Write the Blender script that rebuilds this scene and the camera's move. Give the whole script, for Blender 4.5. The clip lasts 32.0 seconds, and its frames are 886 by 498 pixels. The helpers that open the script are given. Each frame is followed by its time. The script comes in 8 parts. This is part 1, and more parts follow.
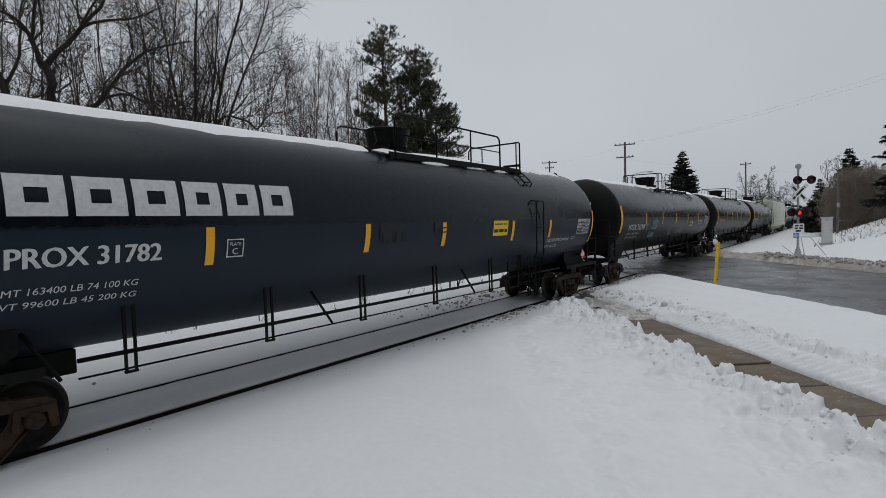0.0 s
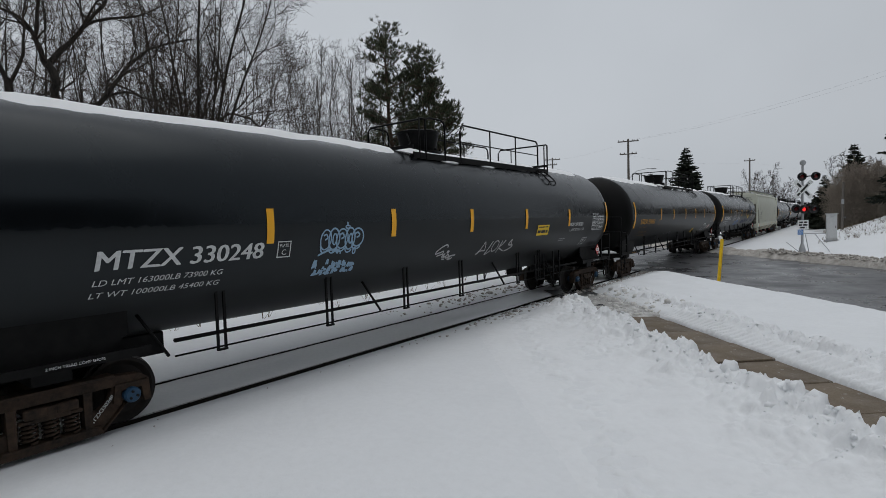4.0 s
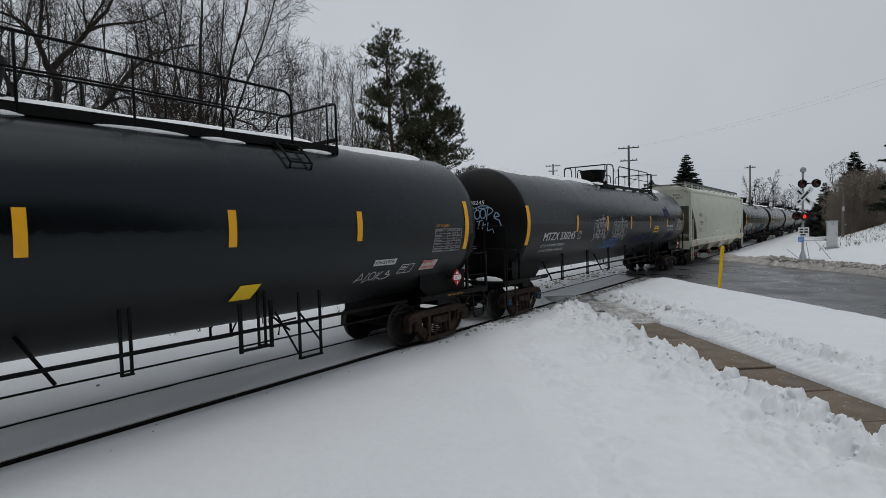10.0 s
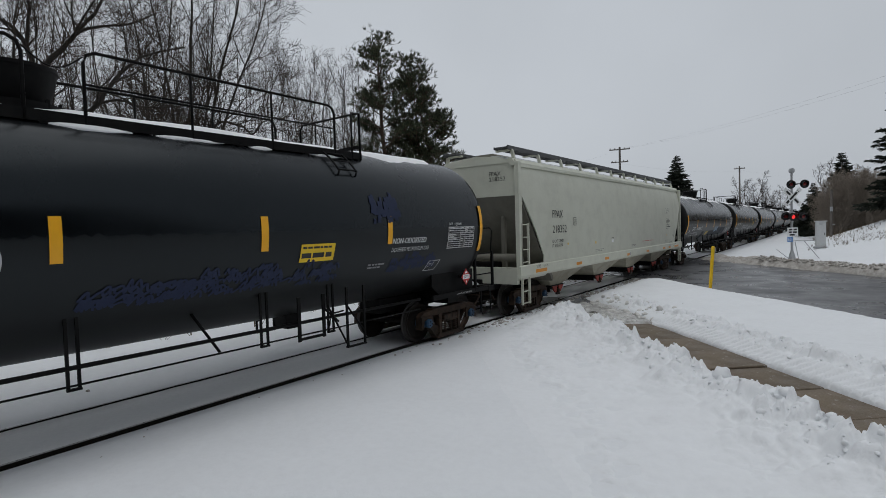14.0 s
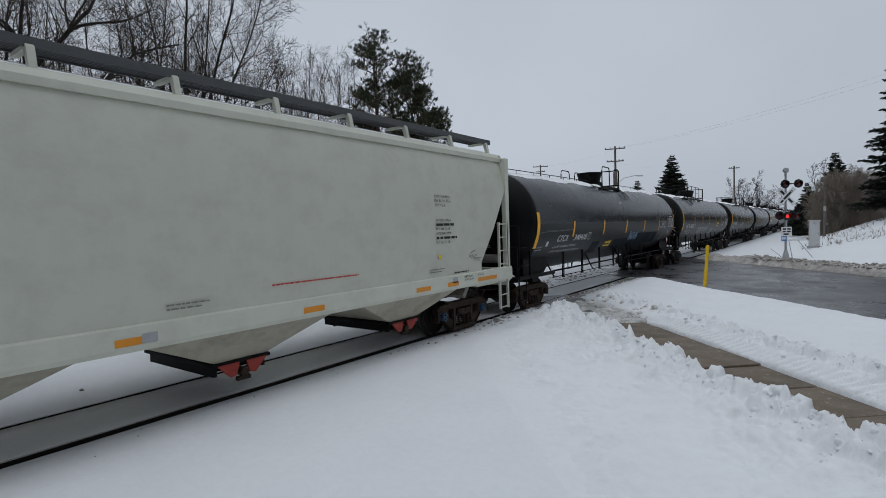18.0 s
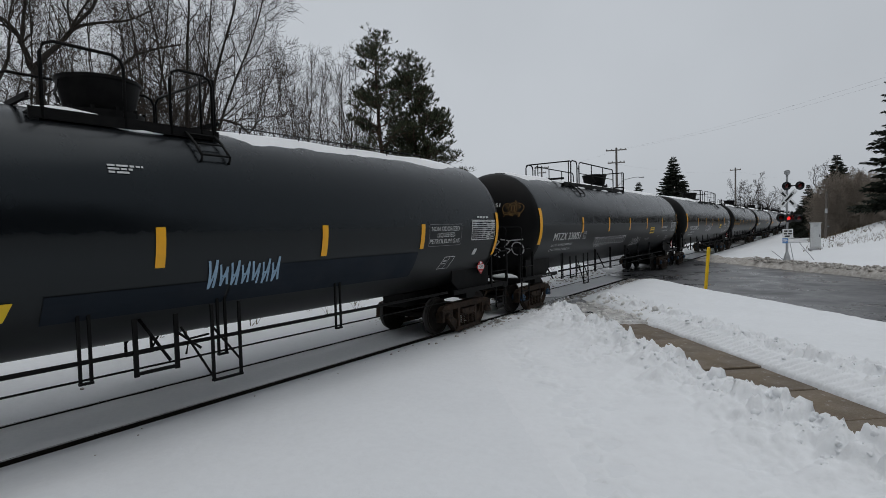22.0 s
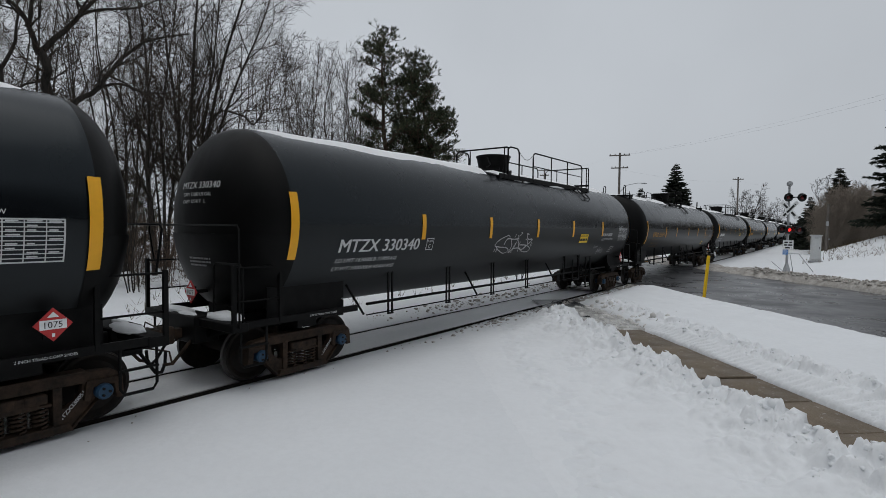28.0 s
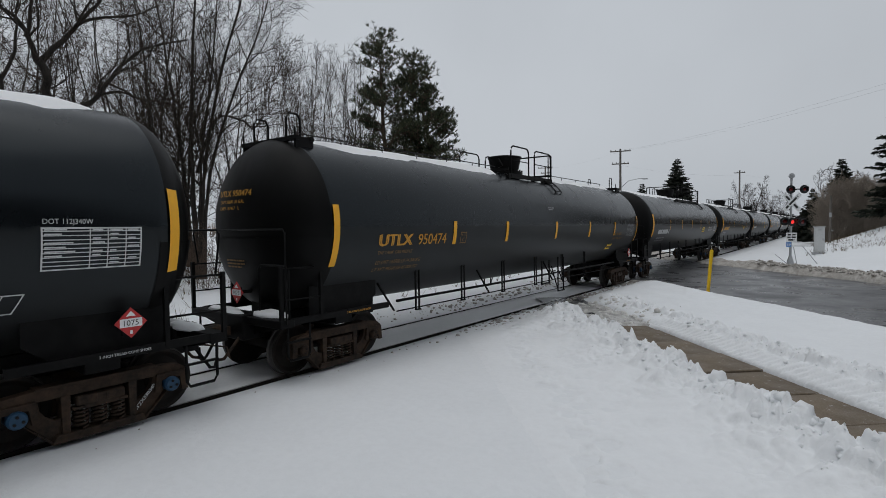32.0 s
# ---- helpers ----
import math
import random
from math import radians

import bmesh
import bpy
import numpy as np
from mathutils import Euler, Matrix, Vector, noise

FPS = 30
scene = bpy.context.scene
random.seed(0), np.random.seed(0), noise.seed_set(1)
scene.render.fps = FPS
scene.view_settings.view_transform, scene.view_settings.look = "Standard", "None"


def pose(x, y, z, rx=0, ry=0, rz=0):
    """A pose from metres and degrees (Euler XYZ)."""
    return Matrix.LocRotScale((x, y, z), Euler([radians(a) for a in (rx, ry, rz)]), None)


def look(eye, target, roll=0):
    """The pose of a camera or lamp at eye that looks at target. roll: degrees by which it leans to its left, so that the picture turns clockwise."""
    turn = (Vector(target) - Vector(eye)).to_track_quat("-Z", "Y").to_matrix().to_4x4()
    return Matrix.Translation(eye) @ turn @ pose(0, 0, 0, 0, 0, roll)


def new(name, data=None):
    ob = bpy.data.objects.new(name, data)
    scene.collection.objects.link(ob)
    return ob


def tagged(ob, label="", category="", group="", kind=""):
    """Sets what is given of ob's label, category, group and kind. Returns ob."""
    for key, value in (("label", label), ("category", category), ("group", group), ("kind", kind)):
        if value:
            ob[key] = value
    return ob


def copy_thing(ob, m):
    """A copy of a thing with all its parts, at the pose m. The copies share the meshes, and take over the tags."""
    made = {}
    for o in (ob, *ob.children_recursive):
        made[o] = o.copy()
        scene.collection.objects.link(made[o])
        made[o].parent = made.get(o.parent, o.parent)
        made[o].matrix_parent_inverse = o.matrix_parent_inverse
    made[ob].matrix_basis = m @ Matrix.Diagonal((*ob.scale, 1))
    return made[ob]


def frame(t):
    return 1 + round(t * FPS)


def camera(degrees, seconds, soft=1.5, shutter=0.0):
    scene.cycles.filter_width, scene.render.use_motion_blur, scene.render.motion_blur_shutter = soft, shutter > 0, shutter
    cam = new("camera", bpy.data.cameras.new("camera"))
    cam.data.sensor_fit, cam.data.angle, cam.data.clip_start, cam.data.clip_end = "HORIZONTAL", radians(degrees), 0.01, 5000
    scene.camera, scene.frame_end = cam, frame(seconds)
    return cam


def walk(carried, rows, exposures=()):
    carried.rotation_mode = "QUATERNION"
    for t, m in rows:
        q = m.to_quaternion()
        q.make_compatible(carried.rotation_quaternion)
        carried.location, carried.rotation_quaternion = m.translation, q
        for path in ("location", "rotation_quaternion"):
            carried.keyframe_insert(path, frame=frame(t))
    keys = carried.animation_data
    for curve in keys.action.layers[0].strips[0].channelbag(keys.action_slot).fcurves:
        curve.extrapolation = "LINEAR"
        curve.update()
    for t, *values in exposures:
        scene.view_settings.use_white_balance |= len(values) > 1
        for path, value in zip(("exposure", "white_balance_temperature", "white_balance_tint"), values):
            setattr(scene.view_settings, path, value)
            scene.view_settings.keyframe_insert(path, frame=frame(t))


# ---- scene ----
# ---------------------------------------------------------------- camera
EYE = (0.0, 0.0, 2.632)
TURNS = (
    (0, 87.361, 1.620, 36.977),
    (0.5, 87.283, 1.500, 37.089),
    (1, 87.220, 1.418, 37.177),
    (1.5, 87.153, 1.380, 37.233),
    (2, 87.075, 1.316, 37.299),
    (2.5, 87.062, 1.309, 37.296),
    (3, 87.066, 1.313, 37.313),
    (3.5, 87.085, 1.533, 37.290),
    (5.5, 86.999, 1.922, 37.337),
    (6, 87.018, 1.947, 37.443),
    (6.5, 87.150, 2.009, 37.518),
    (7, 87.192, 1.851, 37.555),
    (7.5, 87.298, 1.733, 37.586),
    (8, 87.378, 1.497, 37.596),
    (8.5, 87.468, 1.247, 37.577),
    (9, 87.553, 1.229, 37.472),
    (9.5, 87.615, 1.355, 37.407),
    (10, 87.696, 1.494, 37.348),
    (10.5, 87.821, 1.687, 37.269),
    (11, 87.899, 1.794, 37.120),
    (11.5, 87.962, 1.874, 36.993),
    (12, 87.943, 1.849, 36.923),
    (12.5, 87.905, 1.850, 36.838),
    (13, 87.873, 1.916, 36.697),
    (13.5, 87.852, 1.875, 36.592),
    (14, 87.890, 1.789, 36.523),
    (14.5, 87.862, 1.678, 36.469),
    (16.5, 87.824, 1.751, 36.245),
    (17, 87.810, 1.820, 36.171),
    (17.5, 87.757, 1.780, 36.111),
    (18, 87.747, 1.697, 36.060),
    (18.5, 87.745, 1.611, 36.027),
    (19, 87.715, 1.651, 35.974),
    (19.5, 87.743, 1.865, 35.884),
    (20, 87.695, 2.070, 35.868),
    (20.5, 87.739, 2.005, 35.924),
    (21, 87.755, 1.762, 35.987),
    (21.5, 87.854, 1.652, 36.060),
    (22, 87.824, 1.460, 36.157),
    (22.5, 87.794, 1.416, 36.230),
    (23, 87.724, 1.436, 36.237),
    (23.5, 87.711, 1.423, 36.245),
    (24, 87.633, 1.267, 36.243),
    (24.5, 87.585, 1.151, 36.327),
    (25, 87.597, 1.051, 36.385),
    (25.5, 87.637, 1.068, 36.394),
    (27.5, 87.683, -0.375, 36.250),
    (28, 87.709, -0.606, 36.239),
    (28.5, 87.646, -0.686, 36.271),
    (29, 87.637, -0.531, 36.282),
    (29.5, 87.732, -0.102, 36.281),
    (30, 87.718, 0.134, 36.284),
    (30.5, 87.761, 0.367, 36.334),
    (31, 87.732, 0.566, 36.339),
    (31.5, 87.711, 0.674, 36.406),
    (32, 87.708, 0.679, 36.447),
)
cam = camera(80.26, 32.0, soft=0.8)
TINTS = ((0.0, 0.0, 6500, 10), (16.0, 0.0, 6450, 10), (17.0, 0.0, 6350, 10), (18.5, 0.0, 6130, 10), (20.3, 0.0, 6130, 10), (21.3, 0.0, 6400, 10), (22.0, 0.0, 6500, 10), (32.0, 0.0, 6500, 10))
walk(cam, [(t, pose(*EYE, rx, ry, rz)) for t, rx, ry, rz in TURNS], TINTS)

# ---------------------------------------------------------------- sky, sun, exposure
world = bpy.data.worlds.new("overcast")
scene.world = world
world.use_nodes = True
wt = world.node_tree
bg = wt.nodes["Background"]
sky = wt.nodes.new("ShaderNodeTexSky")
sky.sky_type = "NISHITA"
sky.sun_disc = False
sky.sun_elevation, sky.sun_rotation = radians(81), radians(173)
sky.air_density, sky.dust_density, sky.ozone_density = 1.0, 4.0, 1.0
grey = wt.nodes.new("ShaderNodeHueSaturation")
grey.inputs["Saturation"].default_value = 0.12
cloud = wt.nodes.new("ShaderNodeMixRGB")
cloud.inputs["Fac"].default_value = 0.80
cloud.inputs["Color2"].default_value = (4.62, 4.97, 5.38, 1)
wt.links.new(sky.outputs["Color"], grey.inputs["Color"])
wt.links.new(grey.outputs["Color"], cloud.inputs["Color1"])
# thin and thick cloud: a soft drift of brightness over the whole dome
way = wt.nodes.new("ShaderNodeTexCoord")
lean = wt.nodes.new("ShaderNodeVectorMath")
lean.operation = "DOT_PRODUCT"
lean.inputs[1].default_value = (-0.13, 0.03, -0.05)
puffs = wt.nodes.new("ShaderNodeTexNoise")
puffs.inputs["Scale"].default_value, puffs.inputs["Detail"].default_value = 2.2, 5.0
drift = wt.nodes.new("ShaderNodeMapRange")
drift.inputs["From Min"].default_value, drift.inputs["From Max"].default_value = 0.3, 0.7
drift.inputs["To Min"].default_value, drift.inputs["To Max"].default_value = 0.945, 1.035
total = wt.nodes.new("ShaderNodeMath")
total.operation = "ADD"
wt.links.new(way.outputs["Generated"], lean.inputs[0])
wt.links.new(way.outputs["Generated"], puffs.inputs["Vector"])
wt.links.new(puffs.outputs["Fac"], drift.inputs["Value"])
wt.links.new(lean.outputs["Value"], total.inputs[0])
wt.links.new(drift.outputs["Result"], total.inputs[1])
shade = wt.nodes.new("ShaderNodeVectorMath")
shade.operation = "SCALE"
wt.links.new(cloud.outputs["Color"], shade.inputs[0])
wt.links.new(total.outputs["Value"], shade.inputs["Scale"])
wt.links.new(shade.outputs["Vector"], bg.inputs["Color"])
bg.inputs["Strength"].default_value = 0.108
sun = new("sun", bpy.data.lights.new("sun", "SUN"))
sun.data.energy, sun.data.angle, sun.data.color = 0.50, radians(70), (1.0, 0.985, 0.96)
sun.matrix_basis = look((1, 0, 52), (0, 8, 0))
scene.view_settings.exposure = 0.0

# ---------------------------------------------------------------- materials


class Mat:
    """A small builder for node materials."""

    def __init__(self, name, colour=(0.5, 0.5, 0.5), rough=0.6, metal=0.0, spec=0.5):
        self.m = bpy.data.materials.new(name)
        self.m.use_nodes = True
        self.t = self.m.node_tree
        self.b = self.t.nodes["Principled BSDF"]
        self.b.inputs["Base Color"].default_value = (*colour, 1)
        self.b.inputs["Roughness"].default_value = rough
        self.b.inputs["Metallic"].default_value = metal
        self.b.inputs["Specular IOR Level"].default_value = spec
        self.coord = self.t.nodes.new("ShaderNodeTexCoord")
        self.colour_out = None

    def node(self, kind, **values):
        n = self.t.nodes.new(kind)
        for key, value in values.items():
            n.inputs[key.replace("_", " ")].default_value = value
        return n

    def link(self, a, b):
        self.t.links.new(a, b)

    def noise(self, scale, detail=4.0, rough=0.55, stretch=(1, 1, 1), space="Object"):
        mp = self.t.nodes.new("ShaderNodeMapping")
        mp.inputs["Scale"].default_value = stretch
        self.link(self.coord.outputs[space], mp.inputs["Vector"])
        n = self.node("ShaderNodeTexNoise", Scale=scale, Detail=detail, Roughness=rough)
        self.link(mp.outputs["Vector"], n.inputs["Vector"])
        return n.outputs["Fac"]

    def ramp(self, fac, *stops):
        r = self.t.nodes.new("ShaderNodeValToRGB")
        while len(r.color_ramp.elements) < len(stops):
            r.color_ramp.elements.new(0.5)
        for e, (at, c) in zip(r.color_ramp.elements, stops):
            e.position = at
            e.color = (*c, 1) if len(c) == 3 else c
        self.link(fac, r.inputs["Fac"])
        return r.outputs["Color"]

    def mix(self, fac, a, b, kind="MIX"):
        n = self.t.nodes.new("ShaderNodeMixRGB")
        n.blend_type = kind
        for value, key in ((fac, "Fac"), (a, "Color1"), (b, "Color2")):
            if isinstance(value, (int, float)):
                n.inputs[key].default_value = value if key == "Fac" else (value, value, value, 1)
            elif isinstance(value, tuple):
                n.inputs[key].default_value = (*value, 1)
            else:
                self.link(value, n.inputs[key])
        return n.outputs["Color"]

    def vary(self, amount):
        info = self.t.nodes.new("ShaderNodeObjectInfo")
        return self.ramp(info.outputs["Random"], (0.0, (1 - amount,) * 3), (1.0, (1 + amount * 0.3,) * 3))

    def paint(self, colour):
        self.link(colour, self.b.inputs["Base Color"])
        return self

    def gloss(self, fac, lo, hi):
        self.link(self.ramp(fac, (0.3, (lo,) * 3), (0.7, (hi,) * 3)), self.b.inputs["Roughness"])
        return self

    def bump(self, fac, strength=0.3, distance=0.02):
        n = self.node("ShaderNodeBump", Strength=strength, Distance=distance)
        self.link(fac, n.inputs["Height"])
        last = self.b.inputs["Normal"].links
        if last:
            self.link(last[0].from_socket, n.inputs["Normal"])
        self.link(n.outputs["Normal"], self.b.inputs["Normal"])
        return self


def make_snow(name, tint=(0.81, 0.828, 0.848), dirt=0.0):
    s = Mat(name, tint, 0.75, spec=0.25)
    big, fine = s.noise(0.9, 5), s.noise(9, 6, 0.65)
    c = s.mix(0.5, s.ramp(big, (0.3, tuple(v * 0.93 for v in tint)), (0.7, tint)), s.ramp(fine, (0.25, tuple(v * 0.92 for v in tint)), (0.6, tint)))
    if dirt:
        speck = s.noise(5, 8, 0.75)
        c = s.mix(s.ramp(speck, (0.55 - dirt * 0.22, (0, 0, 0)), (0.74, (dirt,) * 3)), c, (0.16, 0.13, 0.10))
    s.paint(c).bump(fine, 0.42, 0.03).bump(s.noise(34, 5, 0.65), 0.35, 0.010)
    return s.m


SNOW = make_snow("snow")
CLODS = make_snow("snow_clods", (0.84, 0.856, 0.874))
# Snow on the cars: the same snow, painted lighter for light from above.
LIT_SNOW = make_snow("lit_snow", (0.90, 0.91, 0.92))
DIRTY = make_snow("dirty_snow", (0.60, 0.58, 0.55), 0.95)

SLUSH_CLOD = make_snow("gritty_snow", (0.72, 0.71, 0.69), 0.5)
s = Mat("slush", (0.4, 0.4, 0.4), 0.35)
s.paint(s.mix(0.5, s.ramp(s.noise(2.2, 6), (0.35, (0.20, 0.19, 0.175)), (0.65, (0.62, 0.62, 0.61))), s.ramp(s.noise(16, 6, 0.65), (0.3, (0.24, 0.225, 0.205)), (0.7, (0.66, 0.66, 0.655)))))
s.gloss(s.noise(5, 4), 0.18, 0.6).bump(s.noise(30, 5), 0.4, 0.012)
SLUSH = s.m
s = Mat("packed_ice", (0.4, 0.42, 0.45), 0.4)
s.paint(s.mix(0.6, s.ramp(s.noise(0.5, 5, stretch=(1, 0.25, 1)), (0.35, (0.83, 0.84, 0.85)), (0.65, (0.90, 0.905, 0.91))), s.ramp(s.noise(14, 6), (0.3, (0.82, 0.83, 0.84)), (0.7, (0.91, 0.915, 0.92)))))
s.gloss(s.noise(3, 4), 0.35, 0.75).bump(s.noise(20, 5), 0.2, 0.01)
ICE = s.m

s = Mat("wet_asphalt", (0.06, 0.06, 0.065), 0.4)
s.paint(s.mix(s.ramp(s.noise(0.35, 5, stretch=(1, 1, 1)), (0.4, (0, 0, 0)), (0.62, (1, 1, 1))), s.ramp(s.noise(90, 3), (0.3, (0.045, 0.046, 0.05)), (0.7, (0.085, 0.085, 0.09))), s.ramp(s.noise(70, 3), (0.3, (0.09, 0.09, 0.095)), (0.7, (0.14, 0.14, 0.145)))))
s.gloss(s.noise(0.6, 5), 0.16, 0.55).bump(s.noise(120, 3), 0.25, 0.006)
ASPHALT = s.m

s = Mat("wet_concrete", (0.2, 0.17, 0.14), 0.5, spec=0.22)
c = s.mix(0.55, s.ramp(s.noise(1.3, 6), (0.3, (0.080, 0.060, 0.040)), (0.7, (0.21, 0.165, 0.115))), s.ramp(s.noise(35, 5), (0.3, (0.105, 0.080, 0.056)), (0.7, (0.22, 0.175, 0.128))))
c = s.mix(s.ramp(s.noise(7, 7, 0.7), (0.60, (0, 0, 0)), (0.72, (0.7, 0.7, 0.7))), c, (0.62, 0.64, 0.66))
s.paint(s.mix(1.0, c, s.vary(0.18), "MULTIPLY")).gloss(s.noise(1.6, 5), 0.38, 0.8).bump(s.noise(70, 4), 0.3, 0.006)
CONCRETE = s.m


def car_paint(name, lo, hi, rough=(0.42, 0.62), dust=(0.11, 0.105, 0.10), dust_amount=0.35, spec=0.4, low=None, line=2.66, sheen=(1, 1, 1)):
    """Weathered coach paint; low: the colour of the band below a ragged line."""
    s = Mat(name, lo, 0.5, spec=spec)
    streak = s.noise(1.1, 6, 0.6, (2.6, 2.6, 0.35))
    c = s.mix(streak, lo, hi)
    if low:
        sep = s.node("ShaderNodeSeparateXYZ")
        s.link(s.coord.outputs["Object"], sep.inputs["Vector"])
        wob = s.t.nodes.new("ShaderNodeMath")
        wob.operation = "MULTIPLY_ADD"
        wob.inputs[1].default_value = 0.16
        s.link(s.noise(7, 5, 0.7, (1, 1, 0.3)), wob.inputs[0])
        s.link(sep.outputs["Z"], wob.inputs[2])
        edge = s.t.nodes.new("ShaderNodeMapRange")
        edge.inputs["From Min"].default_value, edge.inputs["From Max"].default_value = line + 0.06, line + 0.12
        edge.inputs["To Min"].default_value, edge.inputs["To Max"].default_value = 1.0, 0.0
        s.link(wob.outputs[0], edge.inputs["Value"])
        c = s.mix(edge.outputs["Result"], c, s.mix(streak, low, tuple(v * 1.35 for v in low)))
    c = s.mix(s.ramp(s.noise(2.4, 7, 0.68, (1, 0.7, 1)), (0.46, (0, 0, 0)), (0.80, (dust_amount,) * 3)), c, dust)
    c = s.mix(1.0, c, s.vary(0.12), "MULTIPLY")
    s.b.inputs["Specular Tint"].default_value = (*sheen, 1)
    s.paint(c).gloss(s.noise(1.6, 5, 0.6, (1, 1, 0.5)), *rough)
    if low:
        # the lower band is evenly duller
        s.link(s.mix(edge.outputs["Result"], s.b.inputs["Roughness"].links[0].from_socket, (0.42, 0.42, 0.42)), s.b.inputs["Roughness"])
    s.bump(s.noise(1.1, 2, 0.4, (1, 0.6, 1)), 0.10, 0.02)
    return s.m


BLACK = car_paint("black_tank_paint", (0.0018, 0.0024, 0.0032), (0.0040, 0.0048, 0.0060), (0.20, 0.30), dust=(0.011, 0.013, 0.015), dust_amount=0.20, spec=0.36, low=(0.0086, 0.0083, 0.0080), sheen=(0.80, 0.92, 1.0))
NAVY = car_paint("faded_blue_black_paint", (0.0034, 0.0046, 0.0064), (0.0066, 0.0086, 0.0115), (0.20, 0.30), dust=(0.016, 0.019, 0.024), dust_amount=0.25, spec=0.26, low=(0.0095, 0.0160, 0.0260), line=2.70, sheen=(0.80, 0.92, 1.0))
PATCH = car_paint("slate_paint_patch", (0.009, 0.014, 0.021), (0.014, 0.020, 0.029), (0.5, 0.7), dust=(0.03, 0.03, 0.035), spec=0.12)
HOPPER = car_paint("pale_grey_hopper_paint", (0.575, 0.585, 0.49), (0.645, 0.655, 0.56), (0.4, 0.6), (0.30, 0.29, 0.25), 0.3)
HOPPER_DARK = car_paint("dark_hopper_paint", (0.14, 0.135, 0.11), (0.22, 0.21, 0.175), (0.5, 0.7), (0.10, 0.085, 0.065), 0.6)
HOPPER_BAY = car_paint("stained_hopper_bay_paint", (0.40, 0.375, 0.29), (0.50, 0.475, 0.385), (0.5, 0.7), (0.19, 0.15, 0.10), 0.7)
# Darker copy of the tank paint; the heads' dim reflections are put into colour.
HEAD_SHADE = car_paint("shaded_head_paint", (0.0020, 0.0020, 0.0020), (0.0042, 0.0041, 0.0040), (0.40, 0.55), dust=(0.010, 0.0095, 0.009), dust_amount=0.25, spec=0.14)

s = Mat("black_steel", (0.02, 0.02, 0.021), 0.55, spec=0.12)
s.paint(s.ramp(s.noise(6, 5), (0.35, (0.0035, 0.0035, 0.0038)), (0.75, (0.009, 0.0088, 0.0085)))).bump(s.noise(30, 3), 0.1, 0.004)
STEEL = s.m

s = Mat("grimy_cast_iron", (0.04, 0.033, 0.028), 0.7, spec=0.18)
s.paint(s.mix(s.ramp(s.noise(3.5, 6, 0.7), (0.4, (0, 0, 0)), (0.7, (1, 1, 1))), s.ramp(s.noise(18, 4), (0.3, (0.012, 0.0095, 0.0080)), (0.7, (0.030, 0.0225, 0.0175))), (0.070, 0.043, 0.028)))
s.bump(s.noise(40, 4), 0.3, 0.006)
IRON = s.m
s = Mat("rusty_wheel_steel", (0.06, 0.045, 0.035), 0.6, 0.0, 0.22)
s.paint(s.ramp(s.noise(5, 6, 0.7), (0.3, (0.006, 0.005, 0.0045)), (0.55, (0.014, 0.011, 0.009)), (0.8, (0.035, 0.022, 0.016)))).bump(s.noise(25, 4), 0.2, 0.005)
RUST = s.m
s = Mat("polished_tread", (0.42, 0.42, 0.43), 0.3, 0.9)
s.gloss(s.noise(30, 3), 0.22, 0.45)
TREAD = s.m
s = Mat("dull_wheel_rim", (0.05, 0.046, 0.043), 0.5, 0.3)
s.gloss(s.noise(20, 3), 0.35, 0.6)
RIM = s.m
s = Mat("rail_side", (0.03, 0.024, 0.02), 0.8, spec=0.1)
s.paint(s.ramp(s.noise(4, 6), (0.3, (0.005, 0.0045, 0.004)), (0.75, (0.018, 0.014, 0.011))))
RAIL = s.m


def plain(name, colour, rough=0.5, metal=0.0, wear=0.25, scale=8):
    s = Mat(name, colour, rough, metal)
    s.paint(s.mix(s.ramp(s.noise(scale, 6, 0.65), (0.42, (0, 0, 0)), (0.8, (wear,) * 3)), colour, tuple(v * 0.35 for v in colour)))
    return s.m


STRIPE = plain("yellow_reflective_tape", (0.90, 0.43, 0.008), 0.4, wear=0.12)
AMBER = plain("amber_reflective_tape", (0.72, 0.27, 0.010), 0.4, wear=0.15)
DECAL_YELLOW = plain("yellow_decal", (0.85, 0.56, 0.015), 0.5, wear=0.12)
WHITE = plain("white_lettering", (0.62, 0.63, 0.63), 0.6, wear=0.45, scale=14)
FAINT = plain("faded_lettering", (0.26, 0.26, 0.27), 0.6, wear=0.6, scale=18)
ORANGE = plain("orange_lettering", (0.62, 0.30, 0.03), 0.6, wear=0.45, scale=14)
DIM_ORANGE = plain("faded_orange_lettering", (0.24, 0.13, 0.03), 0.6, wear=0.6, scale=18)
DARKTEXT = plain("black_lettering", (0.02, 0.02, 0.02), 0.6)
HOPPER_PRINT = plain("faded_grey_print", (0.22, 0.22, 0.19), 0.6)
RED = plain("red_placard", (0.50, 0.03, 0.03), 0.5)
PINKISH = plain("stained_decal", (0.60, 0.50, 0.46), 0.6, wear=0.4)
BLUE_CAP = plain("blue_bearing_cap", (0.014, 0.060, 0.125), 0.5, wear=0.5)
GRAFF_WHITE = plain("white_spray_paint", (0.50, 0.50, 0.51), 0.7, wear=0.5, scale=20)
GRAFF_BLUE = plain("blue_spray_paint", (0.05, 0.16, 0.42), 0.7, wear=0.4, scale=12)
GRAFF_PALE = plain("pale_blue_spray_paint", (0.28, 0.42, 0.56), 0.7, wear=0.4, scale=12)
GRAFF_DARKBLUE = plain("dark_blue_spray_paint", (0.008, 0.017, 0.055), 0.7, wear=0.3, scale=12)
GATE_RED = plain("red_gate_paint", (0.34, 0.036, 0.022), 0.6, wear=0.6)
POST_YELLOW = plain("yellow_plastic", (0.88, 0.55, 0.01), 0.45, wear=0.1)
